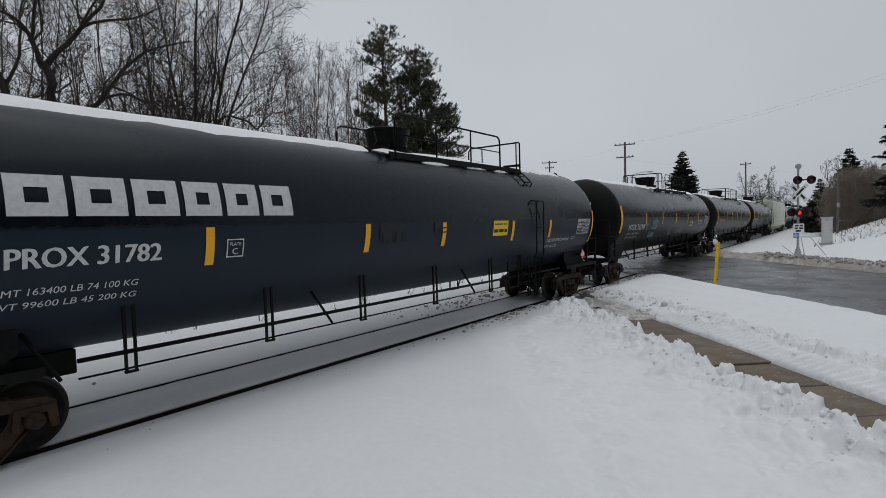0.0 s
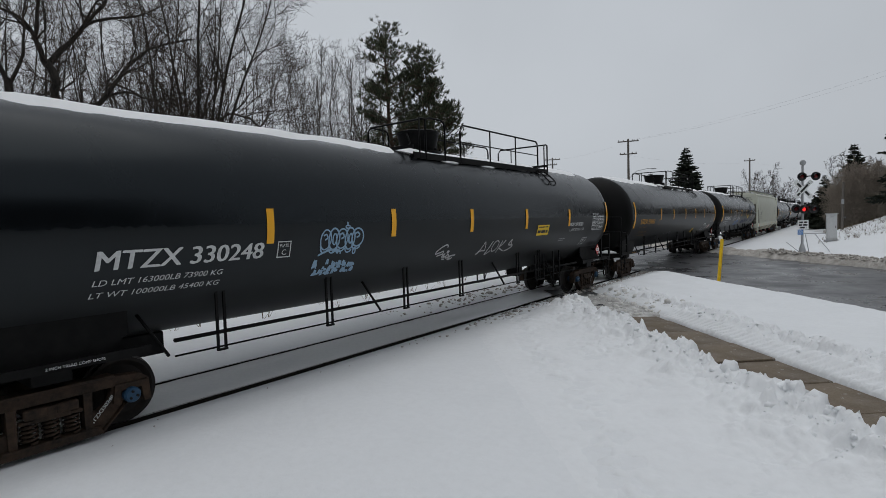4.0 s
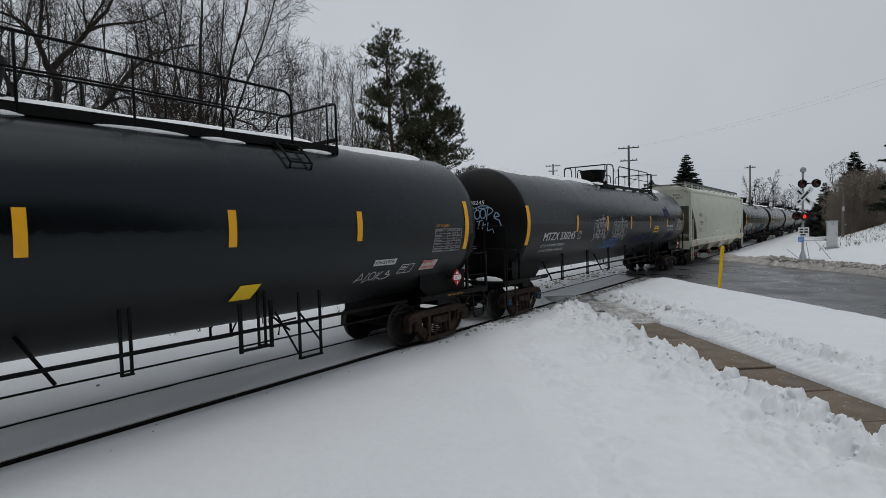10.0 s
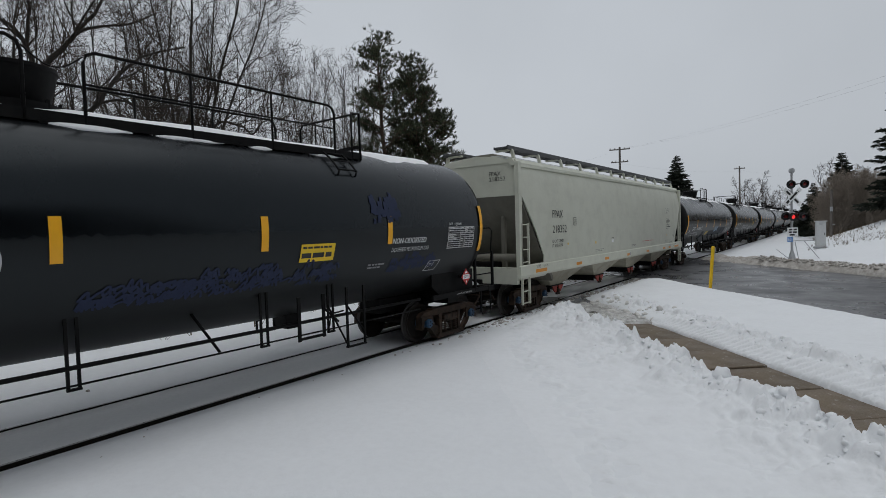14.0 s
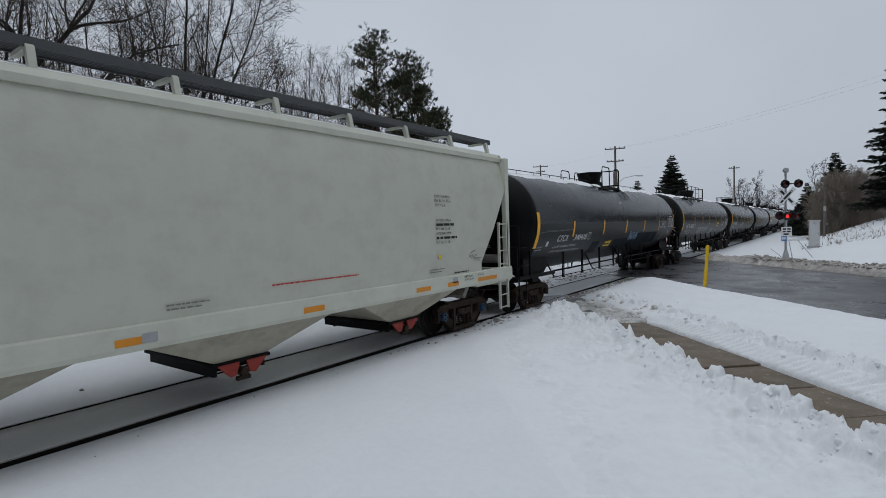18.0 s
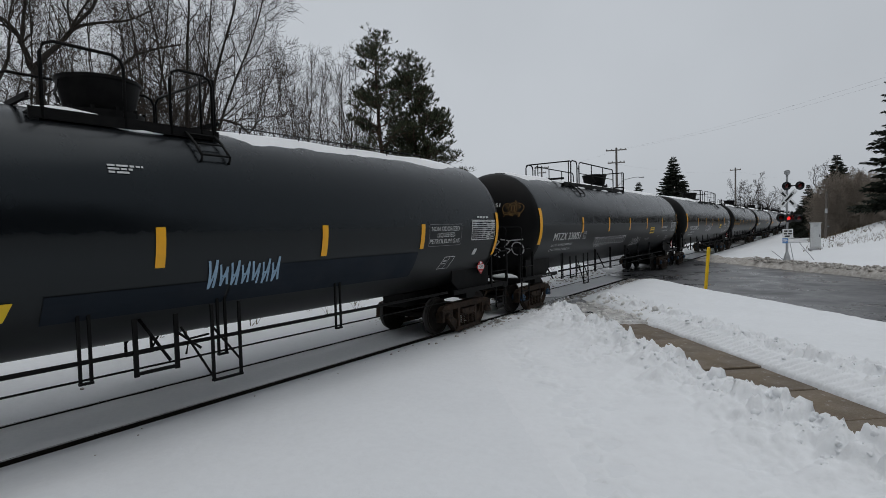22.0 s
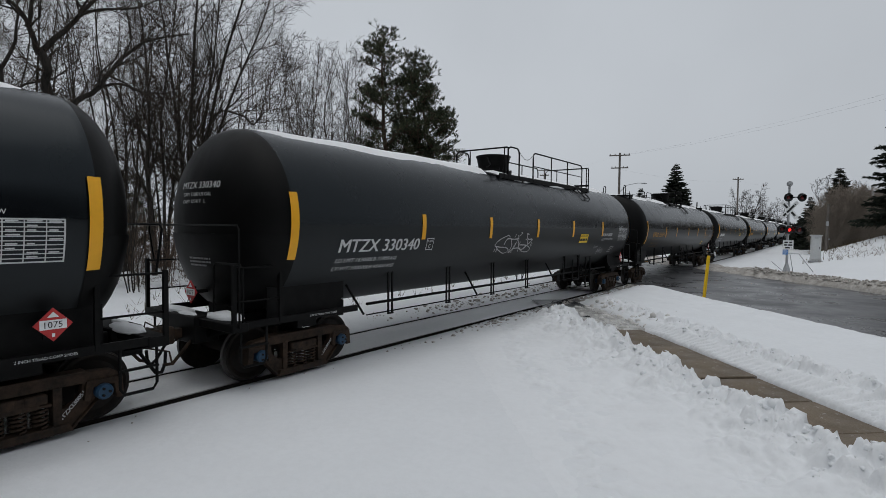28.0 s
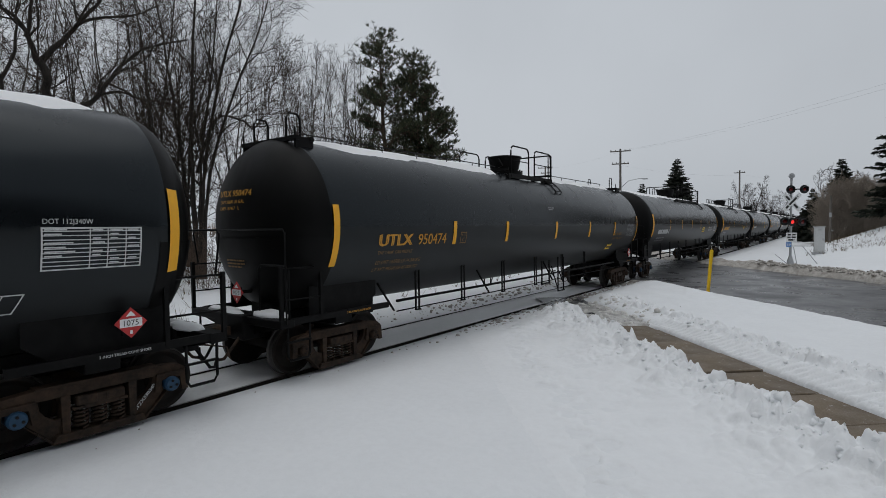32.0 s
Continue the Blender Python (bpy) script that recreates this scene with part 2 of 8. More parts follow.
GRATING = plain("dull_galvanised_grating", (0.085, 0.088, 0.09), 0.6, 0.2)
GALV = plain("galvanised_steel", (0.40, 0.41, 0.42), 0.5, 0.5)
CABINET = plain("grey_cabinet_paint", (0.55, 0.56, 0.56), 0.45)
SIGN_WHITE = plain("white_sign", (0.84, 0.85, 0.85), 0.5)
SIGN_BLUE = plain("blue_sign", (0.10, 0.24, 0.55), 0.5)
SIGNAL_BLACK = plain("black_signal_paint", (0.012, 0.012, 0.013), 0.5)
POLE_WOOD = plain("weathered_pole_wood", (0.14, 0.125, 0.11), 0.85, wear=0.6, scale=5)
INSULATOR = plain("insulator", (0.25, 0.24, 0.23), 0.3)
CABLE = plain("cable", (0.34, 0.35, 0.36), 0.6)

s = Mat("dark_red_lens", (0.14, 0.012, 0.012), 0.2)
LENS = s.m
s = Mat("lit_red_lens", (0.5, 0.03, 0.02), 0.3)
s.b.inputs["Emission Color"].default_value = (1.0, 0.03, 0.03, 1)
s.b.inputs["Emission Strength"].default_value = 0.9
LIT = s.m


def bark(name, lo, hi):
    s = Mat(name, lo, 0.9, spec=0.2)
    s.paint(s.mix(1.0, s.ramp(s.noise(4, 6, 0.65, (2, 2, 0.5)), (0.3, lo), (0.7, hi)), s.vary(0.25), "MULTIPLY")).bump(s.noise(14, 5, 0.6, (2, 2, 0.4)), 0.5, 0.03)
    return s.m


BARK = bark("dark_bark", (0.020, 0.018, 0.016), (0.062, 0.054, 0.047))
TWIG = bark("brown_twigs", (0.024, 0.018, 0.014), (0.062, 0.047, 0.036))
PINE_BARK = bark("pine_bark", (0.05, 0.036, 0.028), (0.13, 0.09, 0.065))
s = Mat("needles", (0.03, 0.045, 0.025), 0.7, spec=0.25)
isl = s.t.nodes.new("ShaderNodeNewGeometry")
s.paint(s.ramp(isl.outputs["Random Per Island"], (0.0, (0.022, 0.030, 0.018)), (0.6, (0.050, 0.062, 0.034)), (1.0, (0.10, 0.098, 0.052))))
NEEDLES = s.m
s = Mat("spruce_needles", (0.02, 0.03, 0.025), 0.75, spec=0.2)
isl = s.t.nodes.new("ShaderNodeNewGeometry")
s.paint(s.ramp(isl.outputs["Random Per Island"], (0.0, (0.014, 0.018, 0.014)), (0.6, (0.028, 0.036, 0.026)), (1.0, (0.058, 0.060, 0.044))))
SPRUCE = s.m
BRUSH = bark("grey_brown_brush", (0.24, 0.20, 0.165), (0.36, 0.31, 0.26))
BRAMBLE = bark("red_brown_brush", (0.075, 0.052, 0.040), (0.15, 0.108, 0.083))
STRAW = bark("dry_stalks", (0.10, 0.075, 0.05), (0.22, 0.17, 0.11))

# ---------------------------------------------------------------- mesh helpers


def link(name, mesh, mats, parent=None, label="", at=None):
    for m in mats if isinstance(mats, (list, tuple)) else [mats]:
        if m.name not in [x.name for x in mesh.materials if x]:
            mesh.materials.append(m)
    ob = new(name, mesh)
    if parent is not None:
        ob.parent = parent
    if at is not None:
        ob.matrix_basis = at
    if label:
        ob["label"] = label
    return ob


def part(name, bm, material, parent=None, label="", at=None, smooth=False):
    me = bpy.data.meshes.new(name)
    bm.normal_update()
    bm.to_mesh(me)
    bm.free()
    if smooth:
        me.polygons.foreach_set("use_smooth", [True] * len(me.polygons))
    return link(name, me, material, parent, label, at)


def soft_edges(ob, angle=35):
    me = ob.data
    me.polygons.foreach_set("use_smooth", [True] * len(me.polygons))
    me.set_sharp_from_angle(angle=radians(angle))
    return ob


def box(bm, x0, x1, y0, y1, z0, z1, bevel=0.0, m=None, mat=0):
    r = bmesh.ops.create_cube(bm, size=1.0, matrix=Matrix.Translation(((x0 + x1) / 2, (y0 + y1) / 2, (z0 + z1) / 2)) @ Matrix.Diagonal((x1 - x0, y1 - y0, z1 - z0, 1)))
    vs = r["verts"]
    fs = {f for v in vs for f in v.link_faces}
    for f in fs:
        f.material_index = mat
    if bevel:
        es = list({e for v in vs for e in v.link_edges})
        out = bmesh.ops.bevel(bm, geom=es, offset=bevel, segments=1, affect="EDGES", clamp_overlap=True)
        vs = list({v for f in out["faces"] for v in f.verts} | {v for v in vs if v.is_valid})
    if m is not None:
        bmesh.ops.transform(bm, matrix=m, verts=vs)
    return bm


def tube(bm, pts, radius, sides=6, mat=0, close=True):
    """A round bar through the points; radius may be a list."""
    pts = [Vector(p) for p in pts]
    rings = []
    n = len(pts)
    up = Vector((0.13, 0.31, 0.94))
    for i, p in enumerate(pts):
        d = (pts[min(i + 1, n - 1)] - pts[max(i - 1, 0)]).normalized()
        a = d.cross(up)
        if a.length < 0.05:
            a = d.cross(Vector((1, 0, 0)))
        a.normalize()
        b = d.cross(a)
        r = radius[i] if isinstance(radius, (list, tuple)) else radius
        rings.append([bm.verts.new(p + (a * math.cos(k * math.tau / sides) + b * math.sin(k * math.tau / sides)) * r) for k in range(sides)])
    for r0, r1 in zip(rings, rings[1:]):
        for k in range(sides):
            f = bm.faces.new((r0[k], r0[(k + 1) % sides], r1[(k + 1) % sides], r1[k]))
            f.material_index, f.smooth = mat, True
    if close:
        bm.faces.new(rings[0][::-1]).material_index = mat
        bm.faces.new(rings[-1]).material_index = mat
    return bm


def spin(bm, profile, sides=32, axis="Y", mat=0, centre=(0, 0, 0), caps=True):
    """A turned body: profile is (along, radius) pairs."""
    rings = []
    c = Vector(centre)
    for a, r in profile:
        ring = []
        for k in range(sides):
            t = k * math.tau / sides
            q = {"Y": (r * math.cos(t), a, r * math.sin(t)), "X": (a, r * math.cos(t), r * math.sin(t)), "Z": (r * math.cos(t), r * math.sin(t), a)}[axis]
            ring.append(bm.verts.new(c + Vector(q)))
        rings.append(ring)
    made = []
    for r0, r1 in zip(rings, rings[1:]):
        for k in range(sides):
            f = bm.faces.new((r0[k], r0[(k + 1) % sides], r1[(k + 1) % sides], r1[k]))
            f.material_index = mat
            made.append(f)
    if caps:
        for ring in (rings[0], rings[-1]):
            f = bm.faces.new(ring)
            f.material_index = mat
            made.append(f)
    bmesh.ops.recalc_face_normals(bm, faces=made)
    return bm


def prism(bm, outline, lo, hi, axis="X", mat=0):
    """A flat outline given thickness along an axis."""
    def put(a, b, d):
        return {"X": (d, a, b), "Y": (a, d, b), "Z": (a, b, d)}[axis]
    r0 = [bm.verts.new(put(a, b, lo)) for a, b in outline]
    r1 = [bm.verts.new(put(a, b, hi)) for a, b in outline]
    fs = [bm.faces.new(r0), bm.faces.new(r1[::-1])]
    n = len(outline)
    for k in range(n):
        fs.append(bm.faces.new((r0[k], r0[(k + 1) % n], r1[(k + 1) % n], r1[k])))
    for f in fs:
        f.material_index = mat
    bmesh.ops.recalc_face_normals(bm, faces=fs)
    return bm


def from_lists(name, verts, faces, smooth=False):
    me = bpy.data.meshes.new(name)
    me.from_pydata(verts, [], faces)
    me.update()
    if smooth:
        me.polygons.foreach_set("use_smooth", [True] * len(me.polygons))
    return me


# ---------------------------------------------------------------- plan of the ground
TRACK = -8.69          # the track's centre line; it runs along y
NX, NY = 0.75, 0.661   # across the road
UX, UY = -0.661, 0.75  # along the road, towards the track
ROAD0, ROAD1 = 11.95, 20.7
WALK0, WALK1 = 4.95, 6.5


def across(x, y):
    return x * NX + y * NY


def along(x, y):
    return x * UX + y * UY


def step(a, b, v):
    t = min(1.0, max(0.0, (v - a) / (b - a)))
    return t * t * (3 - 2 * t)


def rough_noise(x, y, f, seed=0.0):
    return noise.noise(Vector((x * f, y * f, seed)))


def ground_height(x, y):
    w = across(x, y)
    d = x - TRACK
    fade = 1.0 / (1.0 + ((x + 4) ** 2 + (y - 14) ** 2) / 6000.0)
    z = 0.10 + 0.05 * rough_noise(x, y, 0.22) + 0.02 * rough_noise(x, y, 0.9, 3) + 0.008 * rough_noise(x, y, 3.1, 5)
    z += 0.9 * (1 - fade) * rough_noise(x, y, 0.01, 9) * step(20, 90, abs(d))
    near = step(-7.4, -6.0, x)
    z += 0.016 * noise.noise(Vector((x * 1.5 + 0.15 * y, y * 0.16, 51.0))) * near + 0.006 * noise.noise(Vector((x * 5.5 + 0.3 * y, y * 0.5, 57.0))) * near
    z += near * 0.10 * math.exp(-((w - WALK0 + 0.3) / 0.9) ** 2)
    # trampled, sunken lawn behind the bank
    z += near * 0.05 * rough_noise(x, y, 2.2, 17) * step(2.0, 3.4, w) * step(5.4, 4.4, w) if w < 5.4 else 0
    # verge between the footway and the road
    if WALK1 - 0.5 < w < ROAD0 + 1.5:
        rise = step(WALK1 + 0.05, WALK1 + 0.75, w) * step(ROAD0 + 0.15, ROAD0 - 1.2, w)
        z += rise * (0.14 + 0.06 * rough_noise(x, y, 1.1, 19) + 0.045 * rough_noise(x, y, 2.9, 23))
        z -= step(ROAD0 - 0.5, ROAD0 + 0.1, w) * 0.06
    # bank thrown up beyond the road
    if ROAD1 - 0.3 < w < ROAD1 + 4:
        z += math.exp(-((w - ROAD1 - 0.8) / 0.65) ** 2) * (0.30 + 0.16 * rough_noise(x, y, 0.9, 29) + 0.10 * rough_noise(x, y, 3.3, 31))
    z += step(ROAD1 + 1.5, ROAD1 + 14, w) * 0.35 * step(-5.8, 2.0, x)
    z += 2.5 * math.exp(-((x - 6.5) / 5.5) ** 2 - ((y - 58) / 9.0) ** 2) + 0.5 * math.exp(-((x - 3) / 3) ** 2 - ((y - 44) / 4) ** 2)
    # footway and road are cut in
    if d > 0.9:
        z -= 0.40 * step(WALK0 - 0.12, WALK0 + 0.12, w) * step(WALK1 + 0.12, WALK1 - 0.02, w)
    z -= 0.75 * step(ROAD0 - 0.22, ROAD0 + 0.25, w) * step(ROAD1 + 0.22, ROAD1 - 0.25, w)
    # the track: swept near side, trough, bank beyond the far rail
    flat = step(2.6, 1.1, abs(d)) if d > 0 else step(2.6, 1.2, abs(d))
    open_line = 1 - step(ROAD0 - 1.0, ROAD0, w) * step(ROAD1 + 1.0, ROAD1, w)
    z = z * (1 - flat) + flat * (-0.030 + 0.012 * rough_noise(x, y, 2.5, 37))
    if d < -1.0:
        z += open_line * 0.16 * (1 - math.exp((d + 1.0) / 0.7)) * step(-9, -4, d)
    if 0.785 < d < 1.35:
        z = min(z, -0.060 + 0.040 * step(0.84, 1.1, d))
    if abs(d) < 0.785:
        z = -0.14
    return z


def spaced(lo, hi, fine_lo, fine_hi, fine, growth=1.16):
    out = list(np.arange(fine_lo, fine_hi + fine / 2, fine))
    st, v = fine, fine_hi
    while v < hi:
        st = min(st * growth, 90)
        v += st
        out.append(v)
    st, v = fine, fine_lo
    while v > lo:
        st = min(st * growth, 90)
        v -= st
        out.insert(0, v)
    return [float(v) for v in out]


def build_ground():
    xs = sorted(spaced(-1500, 1500, -11.2, 3.5, 0.11) + [TRACK + v for v in (-0.83, -0.792, -0.775, 0.775, 0.792, 0.83)])
    ys = spaced(-600, 2500, 3.0, 30.0, 0.12)
    verts = [(x, y, ground_height(x, y)) for y in ys for x in xs]
    n = len(xs)
    faces = [(j * n + i, j * n + i + 1, (j + 1) * n + i + 1, (j + 1) * n + i) for j in range(len(ys) - 1) for i in range(n - 1)]
    me = from_lists("ground", verts, faces, True)
    g = link("ground", me, [SNOW, DIRTY])
    dirty = [0] * len(faces)
    for k, f in enumerate(faces):
        x, y, _ = verts[f[0]]
        w = across(x, y)
        ragged = 0.35 * rough_noise(x, y, 1.5, 41) + 0.2 * rough_noise(x, y, 5, 43)
        if ROAD0 - 0.25 < w + ragged < ROAD1 + 1.5 and -60 < x < 60:
            dirty[k] = 1
    me.polygons.foreach_set("material_index", dirty)
    tagged(g, "deep white snow lying over lawns and verges", "snow", kind="structure")


build_ground()


def quad_strip(name, mat, w0, w1, s0, s1, z, label, nw=10, ns=80, camber=0.0, cat="road"):
    verts, faces = [], []
    for j in range(ns + 1):
        for i in range(nw + 1):
            w, s_ = w0 + (w1 - w0) * i / nw, s0 + (s1 - s0) * j / ns
            x, y = NX * w + UX * s_, NY * w + UY * s_
            verts.append((x, y, z + camber * math.sin(math.pi * i / nw) + 0.01 * rough_noise(x, y, 0.5)))
    n = nw + 1
    for j in range(ns):
        for i in range(nw):
            faces.append((j * n + i, j * n + i + 1, (j + 1) * n + i + 1, (j + 1) * n + i))
    ob = link(name, from_lists(name, verts, faces, True), mat)
    return tagged(ob, label, cat, kind="structure")


quad_strip("road", ASPHALT, ROAD0 - 0.8, ROAD1 + 0.8, -160, 260, -0.02, "wet dark asphalt road crossing the railway", ns=300, camber=0.02)


# ---------------------------------------------------------------- the railway line


def build_track():
    for name, side in (("rail", 1), ("rail", -1)):
        x = TRACK + side * 0.7525
        prof = [(-0.075, -0.17), (0.075, -0.17), (0.075, -0.155), (0.012, -0.13), (0.012, -0.045), (0.036, -0.035), (0.036, -0.008), (0.026, 0.0), (-0.026, 0.0), (-0.036, -0.008), (-0.036, -0.035), (-0.012, -0.045), (-0.012, -0.13), (-0.075, -0.155)]
        bm = bmesh.new()
        prism(bm, [(x + a, b) for a, b in prof], -260, 620, "Y")
        for f in bm.faces:
            if f.normal.z > 0.9 and f.calc_center_median().z > -0.02:
                f.material_index = 1
        tagged(part(name, bm, [RAIL, TREAD]), "worn steel rail set in packed snow", "rail", kind="structure")
    verts, faces = [], []
    ys = spaced(-260, 620, 0, 40, 0.25)
    cols = (-0.705, -0.675, -0.3, 0.0, 0.3, 0.675, 0.705)
    for y in ys:
        for c in cols:
            edge = abs(c) > 0.69
            verts.append((TRACK + c + (0.006 * rough_noise(c * 9, y, 1.7, 3) if edge else 0), y, (-0.022 + 0.010 * rough_noise(c * 3, y, 2.3, 9) if c < 0 else -0.075) if edge else -0.055 + 0.010 * rough_noise(c * 3, y, 1.1, 5)))
    n = len(cols)
    for j in range(len(ys) - 1):
        for i in range(n - 1):
            faces.append((j * n + i, j * n + i + 1, (j + 1) * n + i + 1, (j + 1) * n + i))
    tagged(link("track_bed", from_lists("track_bed", verts, faces, True), ICE), "smooth grey packed ice between the rails", "track bed", kind="structure")


build_track()

# ---------------------------------------------------------------- rolling stock
R, AXIS = 1.66, 2.72     # a tank's radius and the height of its axis
CYL, HEAD, DISH = 8.85, 0.84, 2.2   # half its cylinder, and the depth of its dished ends
TRUCK = 8.3              # half the distance between truck centres
SPEED = 4.99
WHEEL = 0.457


def wheelset_mesh(cap):
    bm = bmesh.new()
    for side in (1, -1):
        prof = [(0.66, 0.10), (0.66, 0.36), (0.645, 0.40), (0.645, WHEEL - 0.03), (0.66, WHEEL + 0.022), (0.69, WHEEL + 0.025), (0.705, WHEEL), (0.79, WHEEL - 0.006), (0.79, WHEEL - 0.05), (0.775, WHEEL - 0.075), (0.745, 0.34), (0.735, 0.20), (0.775, 0.15), (0.775, 0.09)]
        spin(bm, [(side * a, r) for a, r in prof], 40, "X", 0, caps=False)
        for f in bm.faces:
            if all(WHEEL - 0.012 < math.hypot(v.co.y, v.co.z) for v in f.verts):
                f.material_index = 1
        spin(bm, [(side * a, r) for a, r in ((0.78, 0.10), (1.10, 0.10), (1.10, 0.105), (1.15, 0.105), (1.165, 0.095), (1.18, 0.085))], 20, "X", 2)
        for k in range(3):
            t = k * math.tau / 3
            spin(bm, [(side * 1.17, 0.018), (side * 1.20, 0.018)], 6, "X", 0, (0, 0.05 * math.cos(t), 0.05 * math.sin(t)))
    spin(bm, [(-0.8, 0.085), (0.8, 0.085)], 14, "X", 0)
    me = bpy.data.meshes.new("wheelset")
    bm.to_mesh(me)
    bm.free()
    for m in (RUST, RIM, cap):
        me.materials.append(m)
    me.polygons.foreach_set("use_smooth", [True] * len(me.polygons))
    me.set_sharp_from_angle(angle=radians(30))
    return me


WHEELS_BLUE, WHEELS_DARK = wheelset_mesh(BLUE_CAP), wheelset_mesh(IRON)


def side_frame_mesh():
    """A cast side frame: a bridge over both boxes, a sunken spring window and two openings."""
    bm = bmesh.new()
    prism(bm, [(-1.13, 0.50), (-1.13, 0.63), (-1.02, 0.71), (-0.60, 0.75), (0.60, 0.75), (1.02, 0.71), (1.13, 0.63), (1.13, 0.50), (0.66, 0.60), (-0.66, 0.60)], 0.93, 1.08, "X")
    for m in (1, -1):
        # broad slanting leg below the rounded opening
        prism(bm, [(m * 1.00, 0.53), (m * 0.67, 0.605), (m * 0.65, 0.48), (m * 0.58, 0.38), (m * 0.50, 0.33), (m * 0.41, 0.33), (m * 0.41, 0.06), (m * 0.53, 0.06), (m * 0.80, 0.35), (m * 0.84, 0.48)], 0.95, 1.055, "X")
        # column beside the springs
        prism(bm, [(m * 0.345, 0.10), (m * 0.43, 0.10), (m * 0.44, 0.61), (m * 0.335, 0.61)], 0.92, 1.09, "X")
        # jaw over the bearing
        prism(bm, [(m * 0.70, 0.62), (m * 1.12, 0.62), (m * 1.14, 0.33), (m * 1.05, 0.33), (m * 1.02, 0.53), (m * 0.77, 0.53), (m * 0.74, 0.34), (m * 0.67, 0.38)], 0.92, 1.11, "X")
        # rib along the leg
        prism(bm, [(m * 0.80, 0.33), (m * 0.84, 0.36), (m * 0.56, 0.06), (m * 0.51, 0.05)], 0.94, 1.10, "X")
    prism(bm, [(-0.55, 0.04), (0.55, 0.04), (0.50, 0.14), (-0.50, 0.14)], 0.92, 1.12, "X")
    prism(bm, [(-0.70, 0.735), (0.70, 0.735), (0.70, 0.765), (-0.70, 0.765)], 0.91, 1.11, "X")
    bmesh.ops.bevel(bm, geom=list(bm.edges), offset=0.012, segments=1, affect="EDGES", clamp_overlap=True)
    me = bpy.data.meshes.new("side_frame")
    bm.to_mesh(me)
    bm.free()
    me.materials.append(IRON)
    return me


def spring_mesh():
    bm = bmesh.new()
    pts = [(0.082 * math.cos(k * math.tau / 8), 0.082 * math.sin(k * math.tau / 8), 0.155 + 0.235 * k / 36) for k in range(37)]
    tube(bm, pts, 0.017, 5)
    me = bpy.data.meshes.new("spring")
    bm.to_mesh(me)
    bm.free()
    me.materials.append(IRON)
    return me


SIDE_FRAME, SPRING = side_frame_mesh(), spring_mesh()


def bolster_mesh():
    bm = bmesh.new()
    prism(bm, [(-1.12, 0.40), (1.12, 0.40), (1.12, 0.56), (0.7, 0.60), (-0.7, 0.60), (-1.12, 0.56)], -0.19, 0.19, "Y")
    spin(bm, [(0.58, 0.2), (0.72, 0.2)], 16, "Z")
    for m in (1, -1):
        box(bm, m * 1.06 - 0.05, m * 1.06 + 0.05, -0.32, 0.32, 0.40, 0.44, 0.008)
        for y in (-0.16, 0.16):
            box(bm, m * 1.08 - 0.05, m * 1.08 + 0.05, y - 0.12, y + 0.12, 0.45, 0.57, 0.015)
    for m in (1, -1):
        box(bm, -0.6, 0.6, m * 0.42 - 0.03, m * 0.42 + 0.03, 0.32, 0.40)
        for sx in (0.66, -0.66):
            box(bm, sx - 0.05, sx + 0.05, m * 0.40 - 0.03, m * 0.40 + 0.05, 0.28, 0.55)
    me = bpy.data.meshes.new("truck_bolster")
    bm.to_mesh(me)
    bm.free()
    me.materials.append(IRON)
    return me


BOLSTER = bolster_mesh()
spinning = []   # every wheelset, to be rolled along


def build_truck(car, y, wheels, far=False):
    t = new("truck")
    t.parent = car
    t.matrix_basis = pose(0, y, 0)
    for m in (1, -1):
        link("side_frame", SIDE_FRAME, [], t, at=Matrix.Identity(4) if m == 1 else pose(0, 0, 0, 0, 0, 180))
        if not far:
            for a in (-0.215, 0.0, 0.215):
                link("spring", SPRING, [], t, at=pose(m * 1.02, a, 0))
    link("truck_bolster", BOLSTER, [], t)
    for a in (-0.889, 0.889):
        ws = link("wheelset", wheels, [], t, at=pose(0, a, WHEEL))
        spinning.append(ws)
    return t


def arc_pts(y, a0, a1, r, n):
    return [(r * math.cos(a0 + (a1 - a0) * k / n), y, AXIS + r * math.sin(a0 + (a1 - a0) * k / n)) for k in range(n + 1)]


def radius_at(y):
    """A tank's radius at y: it shrinks over the dished ends."""
    q = min(0.95, max(0.0, abs(y) - CYL) / HEAD)
    return R * (1 - q ** DISH) ** (1 / DISH)


def wrap(me, y, z, bend=True, flat_x=0.0, tilt=0.0, short=0.0):
    """Lays a flat drawing (x to the right, y up) on the near side of a tank or a wall; to the right is +y."""
    out = []
    for v in me.vertices:
        u, w = v.co.x, v.co.y
        if bend:
            a0 = math.asin(max(-0.98, min(0.98, (z - AXIS) / R)))
            a = a0 + w / R
            rr = radius_at(abs(y + u) + short) + 0.012 + v.co.z + (0.014 if z < AXIS and abs(y + u) + short > CYL else 0.0)
            v.co = (rr * math.cos(a), y + u, AXIS + rr * math.sin(a))
        else:
            v.co = (flat_x + 0.006 + v.co.z + tilt * w, y + u, z + w)
    me.update()
    return me


def sliced(bm, pitch=0.10):
    ws = [v.co.y for v in bm.verts]
    if not ws:
        return bm
    lo, hi = min(ws), max(ws)
    k = math.floor(lo / pitch) + 1
    while k * pitch < hi:
        geom = list(bm.verts) + list(bm.edges) + list(bm.faces)
        bmesh.ops.bisect_plane(bm, geom=geom, plane_co=(0, k * pitch, 0), plane_no=(0, 1, 0))
        k += 1
    return bm


